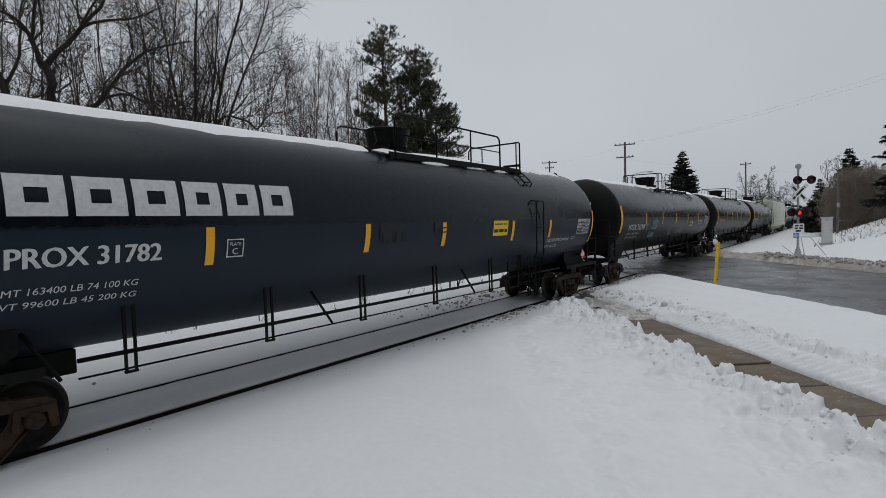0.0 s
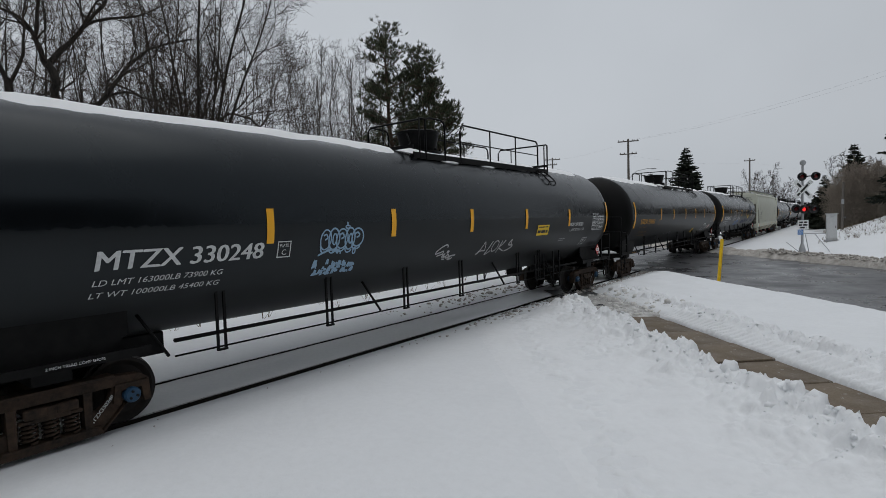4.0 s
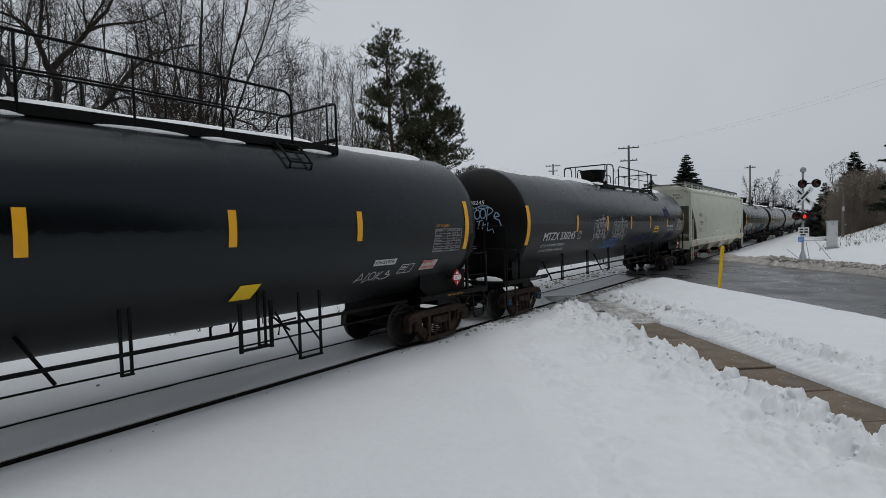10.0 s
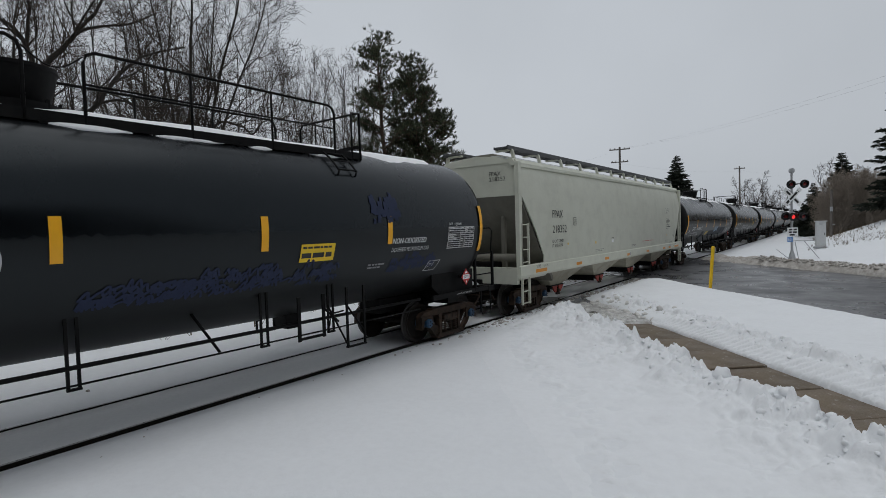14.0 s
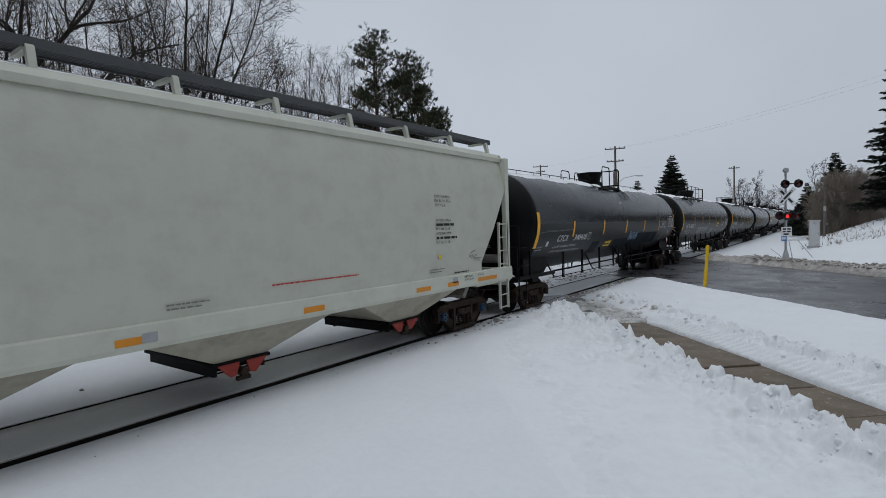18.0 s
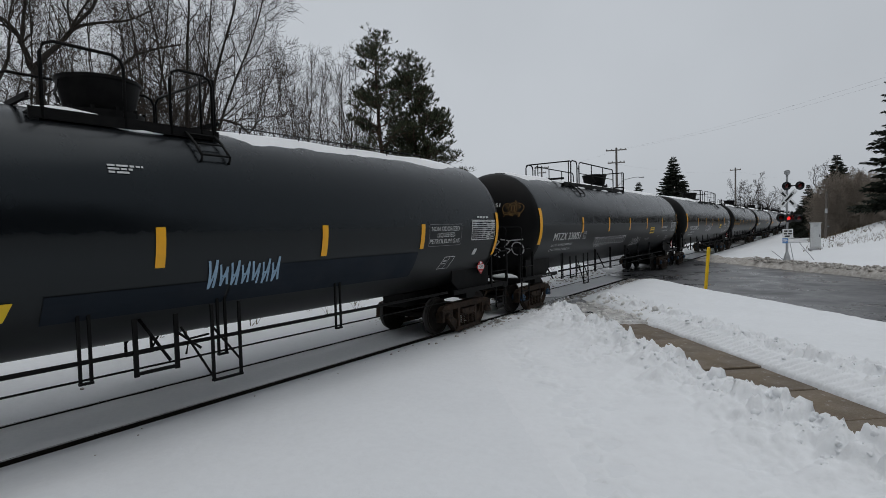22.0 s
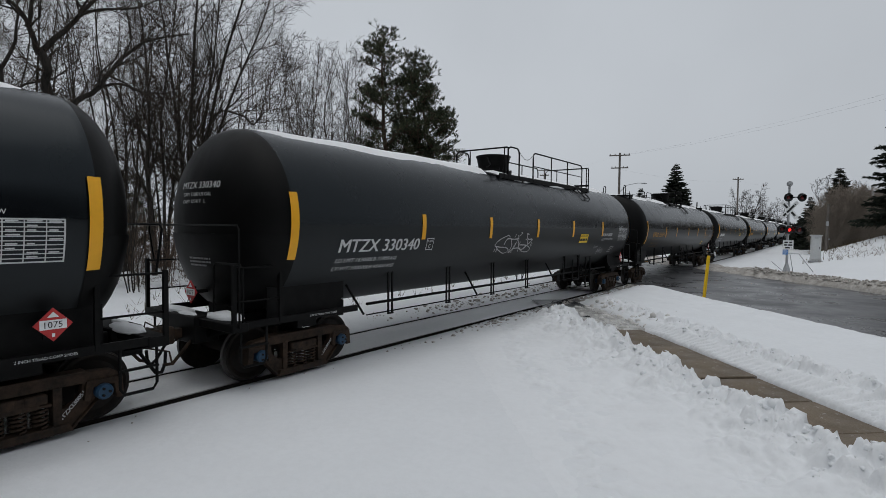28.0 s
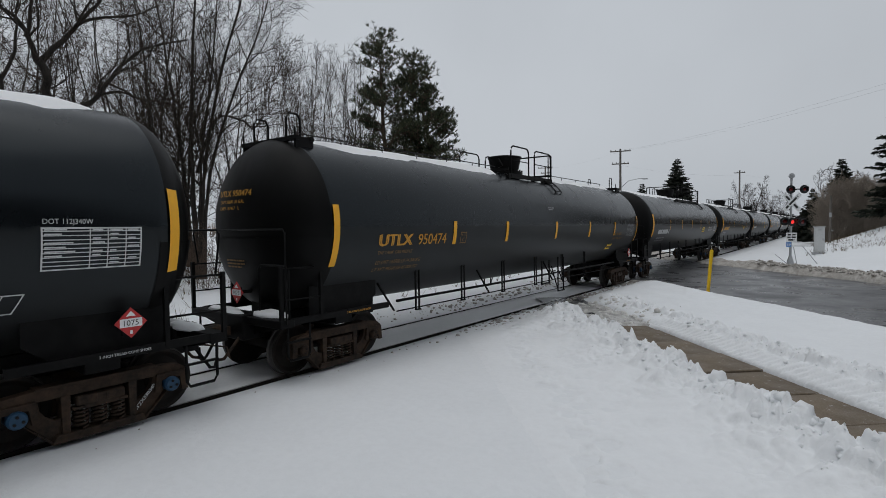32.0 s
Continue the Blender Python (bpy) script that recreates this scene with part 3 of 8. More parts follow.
def text_bm(body, height, width=None, shear=0.0, bold=0.0):
    cu = bpy.data.curves.new("lettering", "FONT")
    cu.body, cu.size, cu.shear = body, height * 1.38, shear
    cu.align_x, cu.align_y = "LEFT", "BOTTOM_BASELINE"
    cu.resolution_u = 3
    cu.space_line = 0.82
    ob = new("lettering", cu)
    dg = bpy.context.evaluated_depsgraph_get()
    me = bpy.data.meshes.new_from_object(ob.evaluated_get(dg))
    bpy.data.objects.remove(ob)
    bpy.data.curves.remove(cu)
    bm = bmesh.new()
    bm.from_mesh(me)
    bpy.data.meshes.remove(me)
    if bold:
        # a heavier stroke: the same letters once more, a little aside
        more = bmesh.ops.duplicate(bm, geom=list(bm.verts) + list(bm.edges) + list(bm.faces))["geom"]
        bmesh.ops.translate(bm, verts=[g for g in more if isinstance(g, bmesh.types.BMVert)], vec=(2.6 * bold, 0.6 * bold, 0.0012))
    if width:
        xs = [v.co.x for v in bm.verts]
        k = width / (max(xs) - min(xs))
        x0 = min(xs)
        for v in bm.verts:
            v.co.x = (v.co.x - x0) * k
    return bm


def on_side(name, bm, mat, car, y, z, label="", side=None, short=0.0):
    """Fixes a flat drawing to a car's side: the tank's curve, or a wall at side."""
    sliced(bm, 0.10) if side is None else None
    me = bpy.data.meshes.new(name)
    bm.to_mesh(me)
    bm.free()
    wrap(me, y, z, side is None, side or 0.0, 0.0, short)
    return link(name, me, mat, car, label)


def panel(w, h, skew=0.0, z=0.0, mat=0, bm=None, at=(0, 0)):
    bm = bm or bmesh.new()
    n = max(1, int(h / 0.1))
    x0, y0 = at
    rows = [[bm.verts.new((x0 + skew * k / n * h, y0 + h * k / n, z)), bm.verts.new((x0 + w + skew * k / n * h, y0 + h * k / n, z))] for k in range(n + 1)]
    rows = [[a, b] for a, b in rows]
    for a, b in zip(rows, rows[1:]):
        bm.faces.new((a[0], a[1], b[1], b[0])).material_index = mat
    return bm


def bars(lines, height, gap, seed=1, mat=0, z=0.0):
    """Lines of unreadable small print, as plain bars. lines: lengths from the top down."""
    rnd = random.Random(seed)
    bm = bmesh.new()
    for k, length in enumerate(lines):
        x = 0.0
        while x < length:
            w = min(rnd.uniform(1.5, 5) * height, length - x + 0.01)
            panel(w, height, 0, z, mat, bm, (x, -k * (height + gap)))
            x += w + height * rnd.uniform(0.35, 0.8)
    return bm


def ribbon(bm, pts, width):
    pts = [Vector((p[0], p[1], 0)) for p in pts]
    left, right = [], []
    for i, p in enumerate(pts):
        d = pts[min(i + 1, len(pts) - 1)] - pts[max(i - 1, 0)]
        d = Vector((-d.y, d.x, 0)).normalized() * width / 2 if d.length else Vector((0, width / 2, 0))
        left.append(bm.verts.new(p + d))
        right.append(bm.verts.new(p - d))
    for k in range(len(pts) - 1):
        bm.faces.new((left[k], right[k], right[k + 1], left[k + 1]))


def bent(pts, steps=5):
    """A soft curve through a few points of a sprayed line."""
    out, n = [], len(pts) - 1
    v = [Vector((p[0], p[1], 0)) for p in pts]
    for i in range(n):
        a, b, c, d = v[max(i - 1, 0)], v[i], v[i + 1], v[min(i + 2, n)]
        for k in range(steps):
            t = k / steps
            out.append(0.5 * ((2 * b) + (c - a) * t + (2 * a - 5 * b + 4 * c - d) * t * t + (3 * b - a - 3 * c + d) * t ** 3))
    return out + [v[-1]]


def tag(strokes, w, h, width, seed=1):
    """Sprayed lines, drawn in a unit box and stretched to w by h."""
    rnd = random.Random(seed)
    bm = bmesh.new()
    for st in strokes:
        ribbon(bm, bent([(x * w, y * h) for x, y in st]), width * rnd.uniform(0.85, 1.15))
    return bm


def ring(cx, cy, rx, ry, lean=0.0, turns=1.05, start=1.2, n=12):
    return [(cx + rx * math.cos(start + math.tau * turns * k / n) + lean * ry * math.sin(start + math.tau * turns * k / n), cy + ry * math.sin(start + math.tau * turns * k / n)) for k in range(n + 1)]


def bubbles(w, h, count, width, seed):
    """Overlapping bubble letters in outline, with eyes, a swash below and dots."""
    rnd = random.Random(seed)
    st = []
    for k in range(count):
        cx = (k + 0.5) / count * 0.92 + 0.04
        cy, rx, ry = rnd.uniform(0.54, 0.64), 0.62 / count * rnd.uniform(0.9, 1.15), rnd.uniform(0.30, 0.38)
        st.append(ring(cx, cy, rx, ry, rnd.uniform(0.0, 0.06), 1.03, rnd.uniform(0, 6)))
        if k % 2:
            st.append(ring(cx + 0.01, cy, rx * 0.35, ry * rnd.uniform(0.35, 0.6), 0.02))
        else:
            st.append([(cx - rx * 0.5, cy + ry * 0.4), (cx, cy + ry * 0.55), (cx + rx * 0.3, cy + ry * 0.2), (cx - rx * 0.2, cy)])
        st.append([(cx - rx, cy - ry * 0.2), (cx - rx * 0.7, cy - ry * 1.15), (cx, cy - ry * 1.3), (cx + rx * 0.6, cy - ry)])
    st.append([(0.0, 0.02), (0.18, 0.16), (0.34, 0.18), (0.44, 0.04)])
    st.append([(0.30, 0.12), (0.46, 0.16), (0.50, 0.02)])
    st.append(ring(0.62, 0.95, 0.05, 0.05))
    st.append([(0.61, 1.12), (0.62, 1.0)])
    st.append(ring(0.82, 0.10, 0.03, 0.11))
    return tag(st, w, h, width, seed)


def loops(w, h, count, width, seed):
    """A long fluent scrawl of round letters with tails."""
    rnd = random.Random(seed)
    st = []
    for k in range(count):
        cx = (k + 0.5) / count
        kind = rnd.randrange(4)
        rx, cy, ry = 0.52 / count, rnd.uniform(0.45, 0.6), rnd.uniform(0.26, 0.36)
        if kind < 3:
            st.append(ring(cx, cy, rx, ry, 0.03 / count * 3, 1.1, rnd.uniform(0.5, 2.5)))
        if kind == 1:
            st.append([(cx - rx, cy + ry), (cx - rx * 1.2, cy - ry), (cx - rx * 1.4, -0.05)])
        if kind == 2:
            st.append([(cx - rx * 1.3, 0.88), (cx + rx * 1.2, 0.94)])
        if kind == 3:
            st.append([(cx - rx, 0.95), (cx + rx * 0.6, 0.85), (cx - rx * 0.4, 0.55), (cx + rx * 0.6, 0.40), (cx - rx * 0.9, 0.1)])
    st.append([(0.10, 0.04), (0.16, 0.08), (0.22, 0.02)])
    return tag(st, w, h, width, seed)


def spikes(w, h, count, width, seed):
    """Tall angular letters in straight strokes."""
    rnd = random.Random(seed)
    st = []
    for k in range(count):
        x0, dx = k / count, 0.8 / count
        a, b, c = rnd.uniform(0.75, 1.0), rnd.uniform(0.0, 0.2), rnd.uniform(0.7, 1.0)
        st.append([(x0, a), (x0 + dx * 0.25, a * 0.5), (x0 + dx * 0.35, b)])
        st.append([(x0 + dx * 0.35, b), (x0 + dx * 0.65, 0.55), (x0 + dx * 0.8, c)])
        st.append([(x0 + dx * 0.8, c), (x0 + dx * 0.85, 0.5), (x0 + dx * rnd.uniform(0.8, 1.1), rnd.uniform(0.0, 0.15))])
        if rnd.random() < 0.6:
            st.append([(x0 + dx * 0.2, 0.45), (x0 + dx * 1.0, rnd.uniform(0.4, 0.6))])
    return tag(st, w, h, width, seed)


def smear(w, h, count, width, seed):
    """Rubbed-out spray: a haze of short zigzag strokes in heaps."""
    rnd = random.Random(seed)
    st = []
    for k in range(count):
        x, y = rnd.random(), 0.10 + 0.62 * rnd.random() * (0.55 + 0.45 * math.sin(7 * k / count * math.pi) ** 2)
        dx, dy = 0.05 * rnd.uniform(0.5, 1.6), rnd.uniform(0.10, 0.28)
        st.append([(x, y), (x + dx * 0.4, y + dy), (x + dx * 0.5, y + dy * 0.2), (x + dx, y + dy * 0.9), (x + dx * 1.2, y)])
    return tag(st, w, h, width, seed)


ALOKS = [[(0.0, 0.08), (0.10, 0.60), (0.14, 0.95), (0.17, 0.85), (0.21, 0.30)], [(0.0, 0.08), (0.10, 0.34), (0.21, 0.32)], [(0.36, 1.0), (0.30, 0.5), (0.25, 0.02), (0.33, 0.15), (0.38, 0.28)], ring(0.47, 0.60, 0.08, 0.40, 0.05), [(0.64, 0.98), (0.60, 0.5), (0.56, 0.05)], [(0.74, 1.0), (0.66, 0.65), (0.59, 0.48), (0.68, 0.28), (0.77, 0.12)], [(0.93, 1.0), (0.86, 0.65), (0.90, 0.58), (1.0, 0.52), (0.92, 0.25), (0.80, 0.12)], [(0.93, 1.0), (0.95, 0.6)]]
SIGNED = [[(0.50, 0.85), (0.44, 1.0), (0.25, 0.92), (0.03, 0.68), (0.02, 0.55), (0.15, 0.58), (0.34, 0.66), (0.33, 0.52), (0.10, 0.42)], [(0.38, 0.52), (0.36, 0.30)], [(0.36, 0.40), (0.46, 0.42)], [(0.46, 0.55), (0.44, 0.30), (0.54, 0.36)], ring(0.58, 0.60, 0.04, 0.05), ring(0.62, 0.34, 0.06, 0.10), [(0.70, 0.34), (0.76, 0.28), (0.70, 0.14), (0.82, 0.16), (0.90, 0.24)], [(0.76, 0.34), (1.0, 0.38)], [(0.40, 0.20), (0.54, 0.18)]]
ARROWED = [[(0.34, 0.80), (0.28, 0.88), (0.08, 0.70), (0.0, 0.48), (0.12, 0.40), (0.30, 0.36), (0.38, 0.22), (0.28, 0.10), (0.14, 0.24), (0.04, 0.40)], [(0.22, 0.50), (0.28, 0.74), (0.44, 0.72), (0.58, 0.74)], [(0.38, 0.72), (0.43, 0.40), (0.40, 0.14), (0.46, 0.22), (0.52, 0.56)], [(0.47, 0.10), (0.54, 0.60), (0.56, 0.90), (0.60, 0.50), (0.66, 0.14)], [(0.48, 0.28), (0.58, 0.32), (0.70, 0.30)], ring(0.74, 0.48, 0.12, 0.24, 0.06, 0.8, 2.6), [(0.64, 0.46), (0.80, 0.44), (0.92, 0.36), (0.98, 0.22), (0.90, 0.10), (0.72, 0.18)], [(0.86, 0.90), (0.80, 0.96), (0.84, 0.72), (0.98, 0.70), (0.90, 0.52), (0.78, 0.30)], [(0.60, 0.88), (0.66, 1.0), (0.62, 1.02)], [(0.50, 0.94), (0.46, 0.80)], [(0.02, 0.20), (0.03, 0.32)], [(0.07, 0.18), (0.08, 0.32)], [(0.96, 0.40), (0.98, 0.56)], [(0.99, 0.34), (1.01, 0.50)]]
CREW = [ring(0.12, 0.80, 0.10, 0.16, 0.1, 0.8, 0.8), ring(0.32, 0.74, 0.09, 0.18), ring(0.50, 0.76, 0.09, 0.18), [(0.62, 0.50), (0.66, 0.98), (0.80, 0.86), (0.66, 0.70)], [(0.86, 0.62), (0.98, 0.66), (0.90, 0.80), (0.84, 0.60), (0.98, 0.50)], [(0.30, 0.46), (0.50, 0.50)], [(0.40, 0.48), (0.34, 0.18)], [(0.52, 0.44), (0.48, 0.16)], [(0.50, 0.32), (0.60, 0.34)], [(0.66, 0.42), (0.64, 0.10), (0.78, 0.16), (0.82, 0.0)], [(0.98, 0.50), (1.04, 0.24)], ring(0.50, 1.02, 0.16, 0.05)]


def shell_mesh(CYL, joints):
    prof = [(-CYL - HEAD, 0.02)]
    for k in range(1, 15):
        a = k / 15 * math.pi / 2
        prof.append((-CYL - HEAD * math.cos(a) ** (2 / DISH), R * math.sin(a) ** (2 / DISH)))
    prof.append((-CYL, R))
    prof += [(y, R) for y in joints]
    prof.append((CYL, R))
    for k in range(14, 0, -1):
        a = k / 15 * math.pi / 2
        prof.append((CYL + HEAD * math.cos(a) ** (2 / DISH), R * math.sin(a) ** (2 / DISH)))
    prof.append((CYL + HEAD, 0.02))
    bm = bmesh.new()
    spin(bm, prof, 72, "Y", 0, (0, 0, AXIS))
    # the dished ends take the paint darkened as if in shade
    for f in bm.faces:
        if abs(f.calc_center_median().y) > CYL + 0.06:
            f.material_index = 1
    return bm


def snow_cap(car, y0, y1, seed, half=0.56):
    """Snow along the crown of a tank, thin and ragged at its edges."""
    rnd = random.Random(seed)
    n, m = max(6, int((y1 - y0) / 0.16)), 6
    verts, faces = [], []
    off = rnd.uniform(0, 50)
    for j in range(n + 1):
        y = y0 + (y1 - y0) * j / n
        end = min(1.0, j / 2.5, (n - j) / 2.5)
        hw = half * (0.86 + 0.28 * noise.noise(Vector((y * 0.7, off, 0))) + 0.10 * noise.noise(Vector((y * 3.1, off, 4)))) * (0.45 + 0.55 * end)
        for i in range(m + 1):
            q = -1 + 2 * i / m
            a = q * hw + (0.05 * noise.noise(Vector((y * 2.3, off, 8 + q))))
            th = 0.10 * (1 - q ** 4) * (0.4 + 0.6 * end) * (0.8 + 0.4 * noise.noise(Vector((y * 0.9, q, off)))) - (0.01 if abs(q) == 1 or j in (0, n) else 0)
            verts.append(((R + th) * math.sin(a), y, AXIS + (R + th) * math.cos(a)))
    k = m + 1
    for j in range(n):
        for i in range(m):
            faces.append((j * k + i, j * k + i + 1, (j + 1) * k + i + 1, (j + 1) * k + i))
    return link("snow", from_lists("snow", verts, faces, True), LIT_SNOW, car, "white snow lying along the crown")


def shoulder_snow(car, y0, y1, seed):
    """Flat lumps of snow left on the shell below the edge of the walkway."""
    rnd = random.Random(seed)
    y = y0 + rnd.uniform(0.1, 1.2)
    while y < y1 - 0.5:
        ln = rnd.uniform(0.4, 1.3)
        bm = bmesh.new()
        bmesh.ops.create_icosphere(bm, subdivisions=3, radius=1.0)
        a0, wide = rnd.uniform(0.565, 0.60), rnd.uniform(0.025, 0.05)
        for v in bm.verts:
            u, w, h = v.co.x * ln / 2, v.co.y * wide * (1 + 0.3 * v.co.x * rnd.choice((1, -1)) * 0.2), max(0.0, v.co.z) * 0.045
            u += 0.04 * noise.noise(Vector((w * 20, u * 5, seed)))
            w += 0.025 * noise.noise(Vector((u * 4, y + seed, 3)))
            r = R + h - 0.004
            v.co = (r * math.sin(a0 + w), y + ln / 2 + u, AXIS + r * math.cos(a0 + w))
        part("snow", bm, LIT_SNOW, car, "thin lump of snow on the shell", smooth=True)
        y += ln + rnd.uniform(0.1, 1.4)


CACHE = {}


def cached(name, key, make, mats, car, at=None, label="", smooth=False):
    """A part whose mesh is shared by all cars that have it."""
    if (name, key) not in CACHE:
        bm = make()
        me = bpy.data.meshes.new(name)
        bm.normal_update()
        bm.to_mesh(me)
        bm.free()
        if smooth:
            me.polygons.foreach_set("use_smooth", [True] * len(me.polygons))
            me.set_sharp_from_angle(angle=radians(32))
        for m in mats if isinstance(mats, (list, tuple)) else [mats]:
            me.materials.append(m)
        CACHE[name, key] = me
    return link(name, CACHE[name, key], [], car, label, at)


def sill_bm():
    bm = bmesh.new()
    box(bm, -0.33, 0.33, 6.6, 9.95, 0.74, 1.08, 0.015)
    prism(bm, [(6.4, 1.30), (9.3, 1.30), (9.3, 1.06), (6.9, 1.06)], -0.30, 0.30, "X")
    return bm


def saddle_bm(y):
    """One web of the cradle between a truck and the tank's belly."""
    bm = bmesh.new()
    n = 14
    low = []
    for k in range(n + 1):
        a = math.radians(-90 - 44 + 88 * k / n)
        low.append((R * 0.999 * math.cos(a), AXIS + R * 0.999 * math.sin(a)))
    outline = low + [(1.16, 1.45), (1.14, 1.06), (0.4, 0.80), (-0.4, 0.80), (-1.14, 1.06), (-1.16, 1.45)]
    return prism(bm, outline, y - 0.02, y + 0.02, "Y")


def skirt_bm(m):
    """The dark plate that closes the gap between the tank and the side sill."""
    bm = bmesh.new()
    zt = AXIS - math.sqrt(R * R - 1.22 ** 2) + 0.02
    prism(bm, [(7.80, 1.04), (9.15, 1.04), (9.15, zt), (7.45, zt), (7.45, 1.30)], m * 1.20, m * 1.22, "X")
    return bm


def side_bearing_bm(m):
    bm = bmesh.new()
    return box(bm, m * 0.9 - 0.3, m * 0.9 + 0.3, TRUCK - 0.21, TRUCK + 0.21, 0.84, 1.04, 0.01)


def end_sill_bm():
    bm = bmesh.new()
    box(bm, -1.42, 1.42, 9.62, 9.90, 0.98, 1.12, 0.012)
    box(bm, -0.45, 0.45, 9.55, 9.98, 0.70, 1.14, 0.015)
    for m in (1, -1):
        prism(bm, [(7.25, 1.02), (9.65, 1.02), (9.65, 1.13), (7.25, 1.13)], m * 1.38 - 0.03, m * 1.38 + 0.03, "X")
        prism(bm, [(0.40, 0.98), (1.36, 0.98), (0.42, 0.78)] if m == 1 else [(-0.40, 0.98), (-1.36, 0.98), (-0.42, 0.78)], 9.72, 9.76, "Y")
    return bm


def coupler_bm():
    bm = bmesh.new()
    box(bm, -0.07, 0.07, 9.9, 10.16, 0.76, 0.92, 0.01)
    box(bm, -0.17, 0.10, 10.14, 10.34, 0.70, 0.98, 0.03)
    box(bm, -0.02, 0.16, 10.22, 10.42, 0.72, 0.96, 0.04)
    tube(bm, [(0.05, 10.0, 0.72), (0.6, 9.98, 0.80), (1.3, 9.95, 0.86), (1.38, 9.95, 0.70)], 0.014)
    tube(bm, [(-0.3, 9.9, 0.80), (-0.34, 10.1, 0.62), (-0.3, 10.26, 0.42), (-0.2, 10.36, 0.40)], 0.028)
    return bm


def air_hose_bm():
    """A brake hose that hangs in a loop beside the coupler."""
    return tube(bmesh.new(), [(0.34, 9.90, 0.82), (0.42, 10.04, 0.56), (0.40, 10.18, 0.36), (0.30, 10.32, 0.32), (0.20, 10.42, 0.42), (0.14, 10.46, 0.60)], 0.026, 8)


def step_bm():
    """A bent sill step hung below one corner."""
    bm = bmesh.new()
    tube(bm, [(1.385, 9.28, 1.08), (1.385, 9.28, 0.50), (1.385, 9.33, 0.42), (1.385, 9.69, 0.42), (1.385, 9.74, 0.50), (1.385, 9.74, 1.08)], 0.022, 6)
    box(bm, 1.36, 1.41, 9.26, 9.76, 0.72, 0.75)
    return bm


def corner_grab_bm():
    """Grab irons between two posts, above a sill step."""
    bm = bmesh.new()
    for y in (9.02, 9.86):
        box(bm, 1.36, 1.42, y - 0.03, y + 0.03, 1.05, 2.02)
    for z in (1.45, 1.98):
        tube(bm, [(1.39, 9.02, z), (1.39, 9.86, z)], 0.016)
    return bm


def end_rail_bm():
    """A bent grab rail across the end platform."""
    return tube(bmesh.new(), [(-1.38, 9.70, 1.1), (-1.38, 9.70, 1.95), (-1.30, 9.70, 2.02), (-0.62, 9.70, 2.02), (-0.55, 9.70, 1.95), (-0.55, 9.70, 1.1)], 0.020)


def brake_wheel_bm():
    bm = bmesh.new()
    n = 20
    for r in (0.27,):
        pts = [(r * math.cos(k * math.tau / n), 0, r * math.sin(k * math.tau / n)) for k in range(n + 1)]
        tube(bm, pts, 0.02, 5, close=False)
    for k in range(6):
        a = k * math.tau / 6
        tube(bm, [(0, 0.03, 0), (0.27 * math.cos(a), 0, 0.27 * math.sin(a))], 0.013, 5)
    spin(bm, [(-0.05, 0.05), (0.10, 0.05)], 10, "Y")
    return bm


def brake_box_bm():
    return box(bmesh.new(), -0.16, 0.16, -0.20, -0.04, -0.30, 0.14, 0.02)


def dome_bm():
    bm = bmesh.new()
    spin(bm, [(AXIS + R - 0.06, 0.58), (AXIS + R + 0.05, 0.58), (AXIS + R + 0.06, 0.43), (AXIS + R + 0.10, 0.45), (AXIS + R + 0.48, 0.53), (AXIS + R + 0.50, 0.555), (AXIS + R + 0.54, 0.555), (AXIS + R + 0.555, 0.51), (AXIS + R + 0.59, 0.20)], 28, "Z")
    for k in range(12):
        a = k * math.tau / 12
        box(bm, 0.56 * math.cos(a) - 0.02, 0.56 * math.cos(a) + 0.02, 0.56 * math.sin(a) - 0.02, 0.56 * math.sin(a) + 0.02, AXIS + R - 0.02, AXIS + R + 0.10)
    tube(bm, [(0.1, -0.55, AXIS + R + 0.15), (0.3, -0.66, AXIS + R + 0.2), (0.1, -0.55, AXIS + R + 0.45)], 0.02)
    return bm


DECK = 4.20   # the walkway's height beside the manway


def platform_bm(y0, y1, wide):
    """Walkways of open grating on both sides of the manway, on short legs."""
    bm = bmesh.new()
    for m in (1, -1):
        for k in range(4):
            x = m * (wide - 0.06 - k * 0.11)
            box(bm, x - 0.04, x + 0.04, y0, y1, DECK - 0.03, DECK)
        box(bm, m * wide - 0.015, m * wide + 0.015, y0, y1, DECK - 0.09, DECK + 0.05)
        n = max(2, round((y1 - y0) / 1.4))
        for k in range(n + 1):
            y = y0 + 0.06 + (y1 - y0 - 0.12) * k / n
            box(bm, m * wide - 0.42 if m > 0 else -wide - 0.02, m * wide + 0.02 if m > 0 else -wide + 0.42, y - 0.03, y + 0.03, DECK - 0.08, DECK - 0.03)
            for xa in (wide - 0.02, wide - 0.36):
                box(bm, m * xa - 0.03, m * xa + 0.03, y - 0.05, y + 0.05, AXIS + math.sqrt(R * R - xa * xa) - 0.03, DECK - 0.05)
    for y in (y0, y1):
        box(bm, -wide, wide, y - 0.02, y + 0.02, AXIS + R - 0.04, AXIS + R + 0.03)
    return bm


def railing_bm(a, b, wide, side):
    """A bent pipe handrail along one side of the walkway."""
    bm = bmesh.new()
    x, top = side * wide, 5.08
    tube(bm, [(x, a, DECK - 0.08), (x, a, top - 0.16), (x, a + 0.04, top - 0.05), (x, a + 0.14, top), (x, b - 0.14, top), (x, b - 0.04, top - 0.05), (x, b, top - 0.16), (x, b, DECK - 0.08)], 0.024)
    if b - a > 1.0:
        tube(bm, [(x, a, DECK + 0.45), (x, b, DECK + 0.45)], 0.016)
    k = max(1, round((b - a) / 1.35))
    for i in range(1, k):
        y = a + (b - a) * i / k
        tube(bm, [(x, y, DECK - 0.08), (x, y, top)], 0.020)
    return bm


